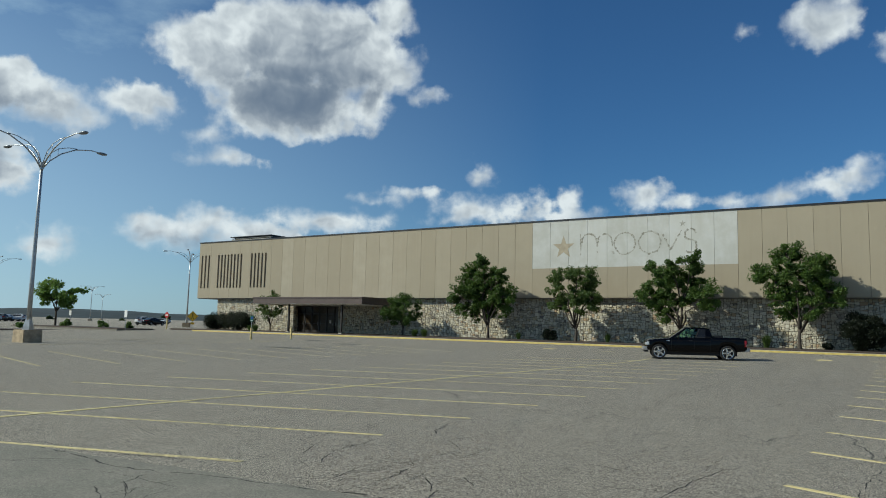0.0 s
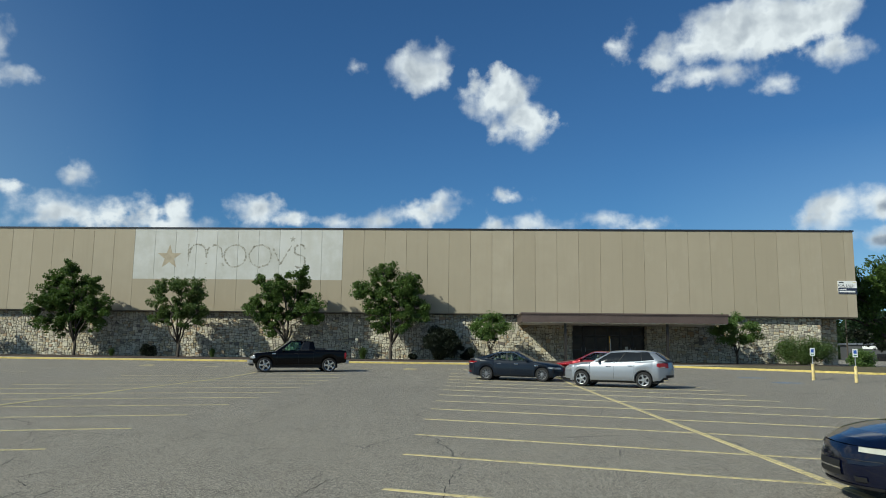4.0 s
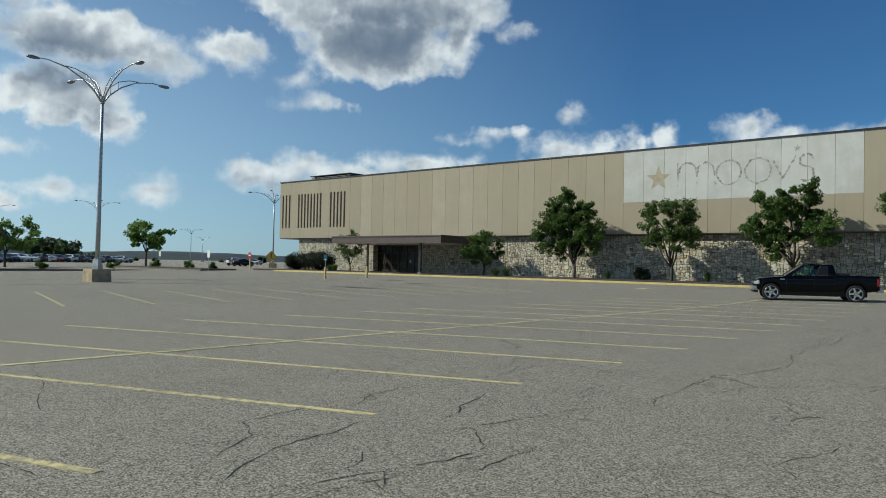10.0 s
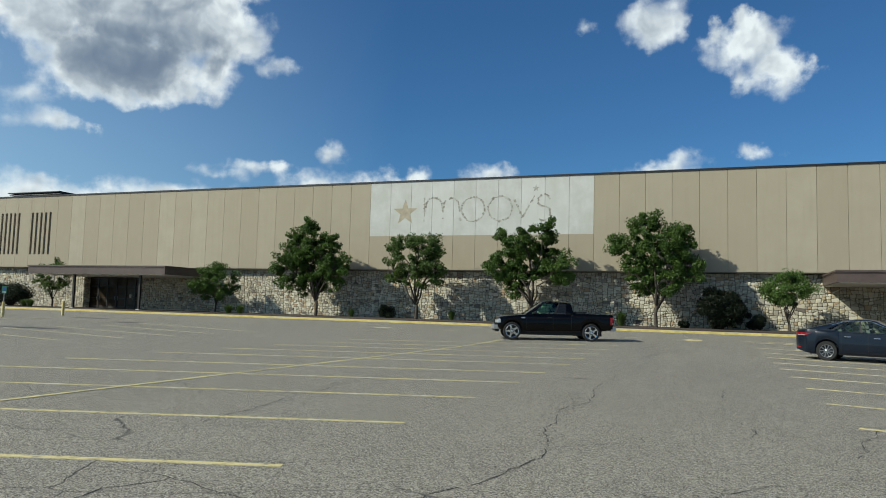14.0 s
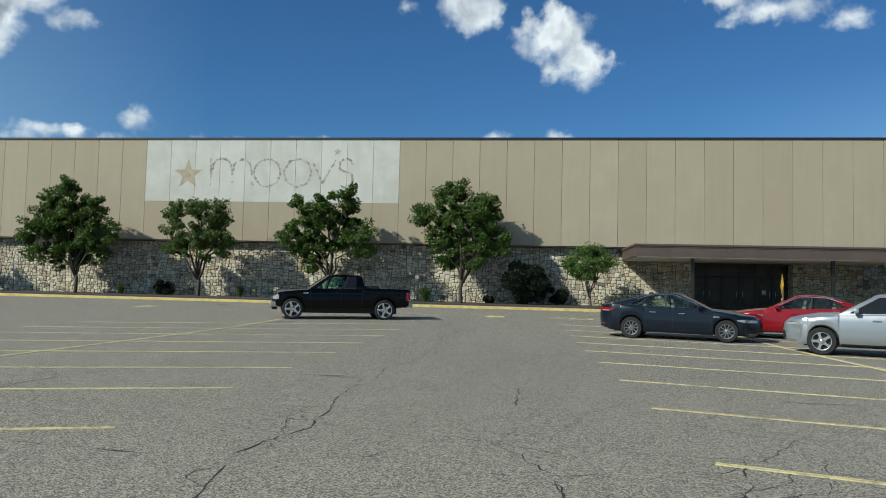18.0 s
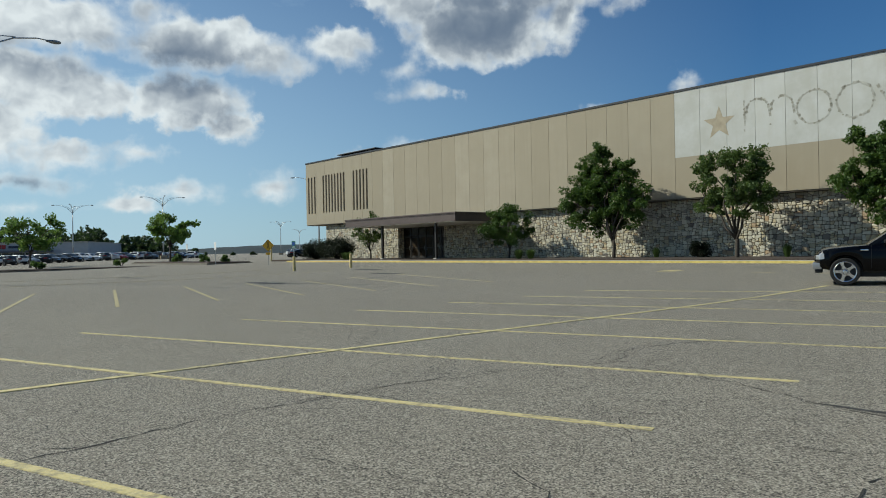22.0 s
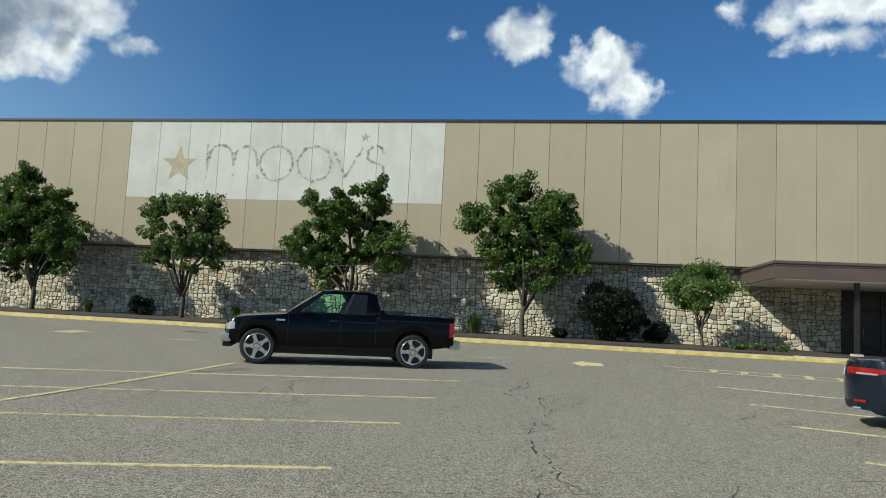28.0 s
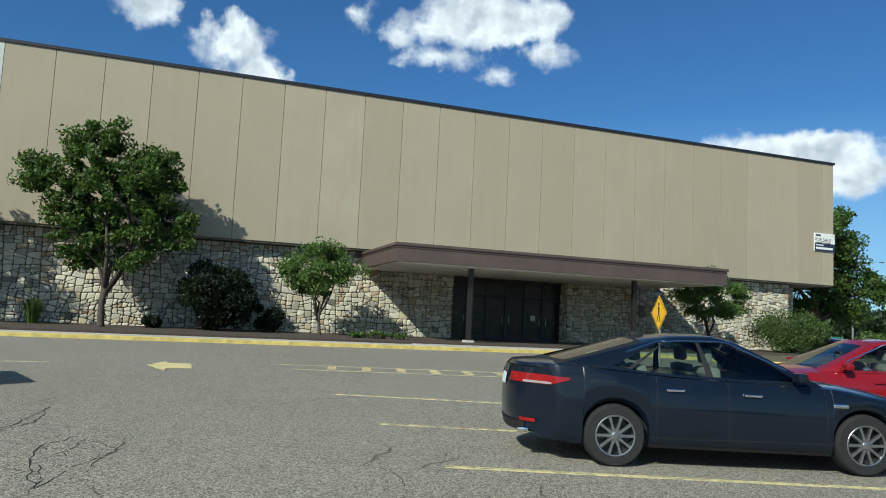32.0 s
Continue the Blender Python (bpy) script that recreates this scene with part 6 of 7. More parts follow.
def street_lamp(x, y, label="tall galvanised lamp with four curved arms on a concrete base", s=1.0, turn=20.0, sides=8):
    z = ground_z(y, x)
    t = thing("street_lamp", pose(x, y, z, 0, 0, turn) @ Matrix.Scale(s, 4), label, "street lamp", "parking lot lamps")
    bm = bmesh.new()
    prism([(-0.62, -0.2), (-0.6, 0.78), (0.6, 0.78), (0.62, -0.2)], -0.6, 0.6, bm)
    bmesh.ops.bevel(bm, geom=bm.edges[:], offset=0.04, segments=2, affect="EDGES")
    part("base", bm, M["stained_concrete"], t, "rust-stained concrete base")
    part("base_cover", tube([(0, 0, 0.78), (0, 0, 1.0), (0, 0, 1.5)], [0.32, 0.3, 0.16], 4), M["steel"], t)
    part("pole", tube([(0, 0, 0.78), (0, 0, 4), (0, 0, 8), (0, 0, 11.3)], [0.15, 0.13, 0.105, 0.085], 12), M["steel"], t, smooth=True)
    part("collar", tube([(0, 0, 11.0), (0, 0, 11.45)], [0.13, 0.13], 10), M["steel"], t)
    for k in range(4):
        a = math.pi / 2 * k
        c, sn = math.cos(a), math.sin(a)
        at = lambda r, h: (c * r, sn * r, h)
        bm = tube([at(0.08, 11.1), at(0.5, 11.65), at(1.2, 12.25), at(2.2, 12.75), at(3.3, 12.95), at(3.8, 12.93)], [0.055, 0.05, 0.045, 0.04, 0.035, 0.03], sides)
        tube([at(0.08, 11.4), at(0.45, 12.1), at(1.0, 12.55), at(1.7, 12.78), at(2.3, 12.82)], 0.028, sides, bm)
        for r, h0, h1 in ((0.5, 11.65, 12.15), (1.0, 12.08, 12.55)):
            tube([at(r, h0), at(r, h1)], 0.018, 6, bm)
        arm = part("arm", bm, M["steel"], t, smooth=True)
        head = lathe([(0.0, -0.38), (0.1, -0.33), (0.17, -0.1), (0.19, 0.12), (0.12, 0.34), (0.0, 0.38)], 14)
        bmesh.ops.scale(head, vec=(1.0, 1.0, 0.55), verts=head.verts)
        h = part("lamp_head", head, M["lamp_grey"], arm, "grey cobra lamp head", smooth=True)
        h.matrix_local = pose(*at(4.1, 12.9), 0, 0, math.degrees(a) - 90)
    return t


main_lamp = street_lamp(33.1, -38.7, turn=3.0)
for x, y, s in ((-76.5, 10.7, 1.0), (-109.4, 1.6, 1.0), (-180.0, 94.0, 1.0), (-263.0, 150.0, 1.0), (-19.4, 13.5, 0.95), (-98.5, -30.0, 1.0), (163.7, 44.5, 1.0)):
    copy_thing(main_lamp, pose(x, y, ground_z(y, x), 0, 0, random.uniform(0, 90)) @ Matrix.Scale(s, 4))


def bollard_sign(x, y, turn=0.0, plate="white"):
    z = ground_z(y, x)
    if plate == "none":
        t = thing("bollard", pose(x, y, z, 0, 0, turn), "chipped yellow concrete bollard standing in the lot", "bollard")
    else:
        t = thing("parking_sign_post", pose(x, y, z, 0, 0, turn), "blue and white accessible parking sign on a yellow concrete bollard" if plate == "white" else "small green parking sign on a yellow concrete bollard", "sign post", "accessible parking signs")
    part("bollard" if plate != "none" else "shaft", tube([(0, 0, -0.1), (0, 0, 0.93), (0, 0, 0.98)], [0.1, 0.09, 0.07], 14), M["bollard"], t, "chipped yellow bollard", smooth=40)
    if plate == "none":
        part("cap", lathe([(0.07, 0.98), (0.05, 1.01), (0.0, 1.02)], 14, "Z"), M["bollard"], t)
        return t
    part("post", tube([(0, 0, 0.96), (0, 0, 1.9)], 0.025, 8), M["steel"], t)
    p = part("sign_plate", box(-0.15, -0.035, 1.5, 0.15, -0.027, 1.98), M["board_white" if plate == "white" else "sign_green"], t)
    part("blue_symbol", box(-0.09, -0.041, 1.7, 0.09, -0.035, 1.9), M["sign_blue"], p)
    part("text_bar", box(-0.1, -0.04, 1.56, 0.1, -0.035, 1.62), M["sign_green" if plate == "white" else "board_white"], p)
    return t


for x, y in ((97.6, -21.9), (99.0, -23.6)):
    bollard_sign(x, y).scale = (0.87, 0.87, 0.87)
bollard_sign(33.1, -20.45, 25.0, "small")
bollard_sign(33.6, -16.3, 25.0, "none")


def diamond_sign(x, y, z0, size, foot, turn=0.0):
    t = thing("warning_sign", pose(x, y, z0, 0, 0, turn), "yellow diamond pedestrian crossing sign on a post", "road sign", "pedestrian signs")
    part("post", tube([(0, 0.02, -0.1), (0, 0.02, foot + 0.3)], 0.022, 8), M["steel"], t)
    d = [(0, -size), (size, 0), (0, size), (-size, 0)]
    plate = part("diamond_plate", prism([(px, foot + pz) for px, pz in d], -0.025, -0.015), M["sign_yellow"], t)
    ring = bmesh.new()
    k = size * 0.9
    for i in range(4):
        (ax, az), (bx, bz) = [(q[0] * k / size, foot + q[1] * k / size) for q in (d[i], d[(i + 1) % 4])]
        tube([(ax, -0.027, az), (bx, -0.027, bz)], 0.008, 4, ring)
    part("border", ring, M["trim_black"], plate)
    s = size
    bm = lathe([(0.0, -0.03), (s * 0.09, -0.03), (s * 0.09, -0.026), (0.0, -0.026)], 12, m=Matrix.Translation((0, 0, foot + s * 0.5)))
    prism([(-s * 0.1, foot + s * 0.36), (s * 0.1, foot + s * 0.36), (s * 0.07, foot - s * 0.05), (-s * 0.07, foot - s * 0.05)], -0.03, -0.026, bm)
    prism([(-s * 0.07, foot - s * 0.05), (s * 0.0, foot - s * 0.05), (-s * 0.16, foot - s * 0.5), (-s * 0.25, foot - s * 0.48)], -0.03, -0.026, bm)
    prism([(0.0, foot - s * 0.05), (s * 0.07, foot - s * 0.05), (s * 0.24, foot - s * 0.48), (s * 0.15, foot - s * 0.5)], -0.03, -0.026, bm)
    part("walking_symbol", bm, M["trim_black"], plate)
    part("lower_plate", box(-size * 0.35, -0.025, foot - size * 1.5, size * 0.35, -0.015, foot - size * 1.12), M["sign_yellow"], t)
    return t


diamond_sign(87.9, -15.6, ground_z(-15.6), 0.5, 1.73, -101)
diamond_sign(17.5, -14.2, ground_z(-14.2), 0.55, 1.75, 40)


def stop_sign(x, y):
    z = ground_z(y, x)
    t = thing("stop_sign", pose(x, y, z, 0, 0, 0), "red octagonal road sign on a yellow post", "road sign")
    part("post", tube([(0, 0, -0.1), (0, 0, 1.6)], 0.09, 10), M["bollard"], t)
    out = [(0.4 * math.cos(math.pi / 8 + i * math.pi / 4), 1.75 + 0.4 * math.sin(math.pi / 8 + i * math.pi / 4)) for i in range(8)]
    plate = part("octagon", prism(out, -0.1, -0.085), M["sign_red"], t)
    part("text_bar", box(-0.24, -0.106, 1.68, 0.24, -0.1, 1.82), M["board_white"], plate)


stop_sign(1.5, -5.5)
for x, y in ((-14.0, -9.0), (5.5, -13.8)):
    t = thing("small_sign", pose(x, y, ground_z(y, x)), "small white traffic sign on a thin post", "road sign", "small traffic signs")
    part("post", tube([(0, 0, -0.1), (0, 0, 2.3)], 0.03, 8), M["steel"], t)
    part("plate", box(-0.25, -0.04, 1.5, 0.25, -0.03, 2.3), M["board_white"], t)

# ---------------------------------------------------------------- painted marks, cracks and patches on the lot


def crack(points, wide, rng, bm):
    """A jagged dark crack through the points."""
    pts = [Vector((x, y)) for x, y in points]
    walk_pts = []
    for a, b in zip(pts, pts[1:]):
        n = max(2, int((b - a).length / 0.12))
        side = Vector((-(b - a).y, (b - a).x)).normalized()
        for i in range(n):
            walk_pts.append(a.lerp(b, i / n) + side * rng.gauss(0, 0.019))
    walk_pts.append(pts[-1])
    last = None
    for i, p in enumerate(walk_pts):
        q = walk_pts[min(i + 1, len(walk_pts) - 1)] - walk_pts[max(i - 1, 0)]
        side = Vector((-q.y, q.x)).normalized() if q.length > 1e-5 else Vector((1, 0))
        w = wide * rng.uniform(0.15, 1.0) * (0.4 if i in (0, len(walk_pts) - 1) else 1)
        pair = [bm.verts.new((p.x + side.x * w * k, p.y + side.y * w * k, ground_z(p.y, p.x) + 0.0035)) for k in (-0.5, 0.5)]
        if last and rng.random() > 0.1:
            bm.faces.new((last[0], last[1], pair[1], pair[0]))
        last = pair


def wander(x0, y0, x1, y1, rng):
    """Way points of a crack between two places, that stray to the sides."""
    far = math.hypot(x1 - x0, y1 - y0)
    n = max(2, int(far / 0.55))
    nx, ny = -(y1 - y0) / far, (x1 - x0) / far
    off, pts = 0.0, []
    for i in range(n + 1):
        f = i / n
        off = (off + rng.gauss(0, 0.09)) * 0.9
        o = off * math.sin(math.pi * f) ** 0.5
        pts.append((x0 + (x1 - x0) * f + nx * o, y0 + (y1 - y0) * f + ny * o))
    return pts


START_CRACKS = (
    (74.1, -57.1, 74.2, -56.2), (74.2, -56.2, 74.3, -55.3), (74.3, -55.3, 74.4, -54.2), (74.7, -56.9, 74.8, -56.6), (74.8, -56.6, 74.7, -56.1), (74.7, -56.1, 74.3, -55.3),
    (74.4, -54.2, 74.0, -53.1), (74.8, -54.8, 74.7, -53.9), (73.1, -55.9, 72.2, -55.0), (72.2, -55.0, 72.1, -54.1), (73.7, -56.2, 73.2, -55.3), (73.2, -55.3, 73.0, -54.3),
    (70.1, -55.0, 70.1, -53.9), (70.1, -53.9, 69.8, -52.1), (75.5, -56.6, 75.1, -56.1), (75.7, -56.1, 75.4, -55.8), (73.2, -58.4, 72.7, -57.8), (73.3, -58.6, 73.2, -58.3),
    (73.8, -51.7, 73.8, -50.9), (76.4, -54.3, 76.7, -54.4), (74.2, -57.0, 74.5, -57.0), (74.5, -57.0, 74.9, -56.5), (77.4, -55.5, 77.8, -52.8), (79.0, -55.1, 79.2, -52.0),
)
MIDDLE_CRACKS = (
    (72.4, -53.8, 72.0, -52.7), (72.0, -52.7, 72.3, -51.7), (72.3, -51.7, 72.1, -50.4), (72.1, -50.4, 72.3, -49.2), (72.2, -53.8, 71.9, -53.2), (73.5, -53.6, 72.9, -52.2),
    (74.0, -53.1, 74.3, -51.9), (73.7, -51.5, 73.7, -50.3), (74.7, -51.6, 74.5, -50.5), (74.5, -50.5, 74.6, -48.1), (74.6, -48.1, 74.7, -46.2), (74.7, -46.2, 74.2, -43.4),
    (70.6, -46.9, 70.1, -44.0), (76.0, -51.5, 76.2, -50.7), (76.2, -48.7, 76.7, -47.4), (77.2, -48.8, 77.7, -48.0), (70.1, -44.0, 69.8, -41.8), (69.8, -41.8, 70.0, -38.6),
    (72.2, -43.4, 73.6, -43.6), (70.3, -37.3, 70.1, -35.9), (70.1, -35.9, 70.6, -34.2), (76.3, -42.5, 77.2, -44.9), (78.6, -42.4, 77.8, -45.4),
)
END_CRACKS = (
    (74.2, -43.4, 74.5, -42.2), (74.5, -42.2, 74.4, -41.1), (74.4, -41.1, 74.2, -39.8), (74.2, -39.8, 74.1, -38.2), (74.3, -42.6, 74.1, -41.8), (74.1, -41.8, 74.2, -41.5),
    (74.3, -38.1, 74.2, -36.1), (74.2, -36.1, 74.5, -34.1), (74.5, -34.1, 74.4, -31.2), (76.5, -38.6, 76.5, -40.3), (74.4, -31.2, 74.7, -31.0), (74.7, -31.0, 74.6, -30.4),
    (74.4, -30.8, 74.5, -29.9), (74.5, -29.9, 74.7, -29.6), (74.3, -29.6, 74.2, -28.5), (74.2, -28.5, 74.0, -28.8), (74.1, -28.3, 74.2, -27.1), (73.8, -26.4, 74.4, -26.1),
    (74.4, -26.1, 74.4, -23.9), (74.4, -26.1, 74.9, -24.0), (73.5, -24.2, 73.8, -21.8), (69.5, -26.8, 69.4, -25.4), (77.3, -29.7, 78.6, -29.8), (77.4, -31.0, 77.4, -31.4),
)
FAR_CRACKS = (
    (69.9, -41.6, 69.9, -41.2), (69.9, -41.2, 69.8, -40.7), (69.8, -40.7, 69.7, -40.4), (69.7, -40.4, 69.8, -39.9), (69.8, -39.9, 70.0, -39.2), (70.0, -39.2, 70.1, -38.6),
    (70.1, -38.6, 70.3, -37.9), (70.3, -37.9, 70.4, -36.8), (70.4, -36.9, 70.1, -35.7), (70.1, -35.7, 70.5, -35.0), (70.5, -35.0, 70.6, -34.3), (70.7, -37.5, 71.5, -37.6),
    (71.5, -37.6, 72.7, -37.8), (72.7, -37.8, 73.0, -38.0), (71.7, -34.1, 71.9, -34.6), (74.1, -28.4, 74.2, -27.2), (74.2, -27.2, 74.0, -26.6), (74.2, -26.8, 74.4, -25.8),
    (74.4, -25.8, 74.3, -25.0), (74.3, -25.0, 74.5, -24.1), (73.8, -24.9, 73.4, -23.9), (73.4, -23.9, 73.8, -21.8), (74.5, -24.1, 74.9, -24.7), (74.9, -24.7, 74.7, -25.6),
    (73.2, -26.8, 73.6, -26.7), (73.6, -26.7, 74.0, -27.0), (74.8, -26.1, 75.2, -27.0),
)
OPEN_JOINTS = ((73.2, -38.1, 74.1, -38.2), (74.7, -38.3, 75.9, -38.7), (70.3, -57.65, 73.6, -57.38), (73.6, -57.38, 75.8, -57.1), (72.8, -58.5, 73.5, -58.85))


def build_cracks():
    rng = random.Random(19)
    bm = bmesh.new()
    for rows, least, most in ((START_CRACKS, 0.016, 0.023), (MIDDLE_CRACKS, 0.018, 0.026), (END_CRACKS, 0.022, 0.031), (FAR_CRACKS, 0.016, 0.023), (OPEN_JOINTS, 0.030, 0.038)):
        for row in rows:
            pts = wander(*row, rng)
            crack(pts, rng.uniform(least, most), rng, bm)
            for p in pts[1:-1]:
                if rng.random() < 0.4:
                    a, d = rng.uniform(0, 6.283), rng.uniform(0.3, 1.0)
                    crack(wander(*p, p[0] + d * math.cos(a), p[1] + d * math.sin(a), rng), 0.014, rng, bm)
    for i in range(110):
        x, y = rng.uniform(52, 92), rng.uniform(-60, -11)
        a = rng.choice((0.0, 0.34, 1.57, 1.5, -0.3)) + rng.gauss(0, 0.35)
        d = rng.uniform(1.0, 6.0)
        x1, y1 = x + d * math.cos(a), y + d * math.sin(a)
        if -64 < y1 < -10:
            crack(wander(x, y, x1, y1, rng), rng.uniform(0.010, 0.017), rng, bm)
    for i in range(90):
        x, y, a, d = rng.uniform(68, 82), rng.uniform(-60, -30), rng.uniform(0, 6.283), rng.uniform(0.5, 1.8)
        crack(wander(x, y, x + d * math.cos(a), y + d * math.sin(a), rng), 0.012, rng, bm)
    tagged(part("asphalt_cracks", bm, M["crack"], ground, "thin dark cracks in the asphalt"), kind="stuff")


build_cracks()


def build_paving_strip():
    """An older, finer strip of paving that meets the lot along an open joint."""
    rng = random.Random(29)
    bm = bmesh.new()
    last = None
    for i in range(46):
        x = 66.0 + 0.22 * i
        edge = -57.65 + 0.1 * (x - 70.3) + rng.gauss(0, 0.02)
        row = [bm.verts.new((x, y, ground_z(y, x) + 0.0025)) for y in (edge, -60.2 + rng.gauss(0, 0.03) + max(0.0, x - 73.4))] if x < 75.6 else None
        if last and row:
            bm.faces.new((last[0], last[1], row[1], row[0]))
        last = row
    tagged(part("paving_strip", bm, M["smooth_asphalt"]), "older smooth grey asphalt strip along an open joint", "pavement", kind="structure")


build_paving_strip()


def patch_blob(x, y, rx, ry, rng, name, mat, label, category, group, lift=0.004):
    bm = bmesh.new()
    n = 22
    ring = [bm.verts.new((x + rx * math.cos(2 * math.pi * i / n) * rng.uniform(0.65, 1.15), y + ry * math.sin(2 * math.pi * i / n) * rng.uniform(0.65, 1.15), 0)) for i in range(n)]
    for v in ring:
        v.co.z = ground_z(v.co.y, v.co.x) + lift
    bm.faces.new(ring)
    return tagged(part(name, bm, mat), label, category, group, "")


rng = random.Random(23)
for x, y, rx, ry in ((80.5, -39.0, 0.6, 0.022), (80.75, -42.7, 0.2, 0.05), (73.5, -38.0, 0.5, 0.035), (66.5, -14.5, 0.7, 0.25), (60.5, -12.0, 0.6, 0.3), (38.0, -18.0, 1.6, 0.5), (44.0, -21.0, 1.5, 0.4), (30.0, -30.0, 2.5, 0.25), (46.0, -29.0, 2.6, 0.35), (88.0, -30.2, 0.6, 0.08), (92.5, -33.0, 0.7, 0.1), (95.0, -27.0, 0.8, 0.08)):
    patch_blob(x, y, rx, ry, rng, "tar_patch", M["tar"], "dark tar patch on the worn asphalt", "patch", "tar patches")
for x, y in ((94.8, -20.6), (95.0, -24.6)):
    patch_blob(x, y, 0.9, 0.55, rng, "accessible_mark", M["blue_mark"], "worn blue accessible parking mark on the asphalt", "road marking", "accessible marks")


def build_fire_lane():
    for k in range(12):
        x = 78.75 + 0.81 * k
        y = -15.55 - 0.165 * k * 0.9
        tagged(part("hatch_mark", strip(x - 0.08, y - 0.42, x + 0.1, y + 0.42, 0.2), M["line"]), "short yellow hatch mark of the crossing", "road marking", "hatch marks")
    tagged(part("crossing_line", strip(77.4, -15.0, 88.5, -16.6, 0.07), M["line_faint"]), "thin faded line of the crossing", "road marking", "crossing lines")
    tagged(part("crossing_line", strip(77.7, -16.1, 88.5, -17.8, 0.07), M["line_faint"]), "thin faded line of the crossing", "road marking", "crossing lines")
    for x, y in ((75.15, -16.0), (58.0, -15.6)):
        bm = bmesh.new()
        pts = [(-0.62, 0), (-0.1, 0.6), (-0.08, 0.34), (0.6, 0.32), (0.62, -0.3), (-0.08, -0.34), (-0.1, -0.62)]
        ring = [bm.verts.new((x + px * 0.75, y + py * 1.7, ground_z(y + py * 1.7) + 0.008)) for px, py in pts]
        bm.faces.new(ring)
        tagged(part("lane_arrow", bm, M["line"]), "yellow painted lane arrow on the asphalt", "road marking", "lane arrows")
    for x, y in ((62.0, -16.2), (64.5, -15.9), (68.8, -16.6), (71.9, -15.8), (67.6, -13.2)):
        tagged(part("faded_dash", strip(x, y, x + 0.9, y + 0.1, 0.09), M["line"]), "short faded yellow dash on the asphalt", "road marking", "faded dashes")


build_fire_lane()

# ---------------------------------------------------------------- distance


def island(x0, y0, x1, y1):
    z = ground_z((y0 + y1) / 2, x0)
    tagged(part("island_kerb", box(x0, y0, z - 0.2, x1, y1, z + 0.1, 0.03), M["old_kerb"]), "weathered concrete kerb round a planted island", "kerb", kind="structure")
    tagged(part("island_bed", box(x0 + 0.2, y0 + 0.2, z, x1 - 0.2, y1 - 0.2, z + 0.2, 0.04), M["mulch"]), "planted island with mulch and dry grass", "planting bed", kind="structure")


island(-6.0, -80.0, -0.5, -15.0)
island(-18.0, -14.5, 5.0, -9.5)
island(129.0, -12.0, 160.0, -8.0)
wide = "broad flat-topped locust tree on a planted island"
tree("locust_tree", -13.0, -11.5, 0.4, 6.0, 3.3, 2.2, 61, M["leaf_locust"], 8500, wide, 44, 2.0, 0.14, 0.6, 0.16, "locust trees", narrow_top=0.1)
tree("locust_tree", -24.0, -24.5, 0.1, 6.8, 4.2, 2.0, 62, M["leaf_locust"], 6500, wide, 44, 1.8, 0.14, 0.7, 0.18, "locust trees", narrow_top=0.1)
tree("locust_tree", -30.0, -38.0, 0.0, 6.8, 3.6, 2.0, 63, M["leaf_locust"], 5500, wide, 40, 1.8, 0.14, 0.7, 0.18, "locust trees", narrow_top=0.1)
tree("maple_tree", 118.5, 8.0, ground_z(8.0, 118.5), 11.0, 6.6, 2.6, 64, M["leaf"], 34000, "large spreading shade tree behind the corner of the store", 150, 2.4, 0.3, 0.9, 0.15, "shade trees", lobes=((0.0, 8.6, 2.2), (-3.0, 7.0, 2.3), (3.0, 7.2, 2.3), (5.2, 5.0, 1.6), (-5.0, 4.8, 1.6), (0.0, 5.8, 2.8), (2.6, 4.2, 1.6)))
tree("maple_tree", 126.0, 22.0, ground_z(22, 126), 9.0, 5.0, 1.5, 65, M["leaf_dark"], 9000, "dark shade tree beyond the store", 50, 1.6, 0.25, 1.0, 0.2, "shade trees", narrow_top=0.2)
for x, y, r, h in ((-4.0, -20, 0.8, 0.7), (-3.5, -28, 0.9, 0.7), (-3.5, -36, 0.9, 0.6), (-10, -12, 1.0, 0.8), (-2, -12, 0.9, 0.7), (3, -11.5, 0.7, 0.6), (114, -9.5, 0.9, 0.9), (117, -9.6, 1.0, 0.9), (121, -9.4, 0.9, 0.8)):
    shrub("island_shrub", x, y, ground_z(y, x) + 0.2, r, r, h, int(900 + 7 * x + y), M["leaf_light"], 900, "low green shrub on a planted island", 0.12, "island shrubs", 10)
shrub("yew_shrub", 109.4, -4.2, BED - 0.3, 1.2, 1.0, 1.5, 25, M["leaf_light"], 5000, "bright green rounded shrub past the corner of the store", 0.07, lobes=20)


def far_store():
    t = thing("retail_store", pose(-155, -6, 0, 0, 0, math.degrees(math.atan2(39, 22))), "low white retail store with a red sign and dark awning", "building")
    part("wall", box(-60, 0, -0.5, 23, 40, 5.2), M["pale_wall"], t)
    part("roof_edge", box(-60.2, -0.2, 5.2, 23.2, 40.2, 5.5), M["concrete"], t)
    part("awning", box(-12, -2.2, 2.7, 14, 0, 3.3, 0.05), M["slate_roof"], t)
    for i in range(8):
        w = part("window", box(-11 + 3 * i, -0.08, 0.2, -8.4 + 3 * i, -0.01, 2.5), M["dark_glass"], t)
        part("window_frame", box(-11.1 + 3 * i, -0.12, 2.5, -8.3 + 3 * i, -0.01, 2.62), M["concrete"], w)
    for i in range(7):
        part("sign_block", box(-6 + 1.15 * i, -0.2, 3.7, -5.0 + 1.15 * i, -0.02, 4.8, 0.05), M["sign_red"], t)
    part("sign_bar", box(2.6, -0.15, 3.9, 8, -0.02, 4.5), M["navy"], t)


far_store()


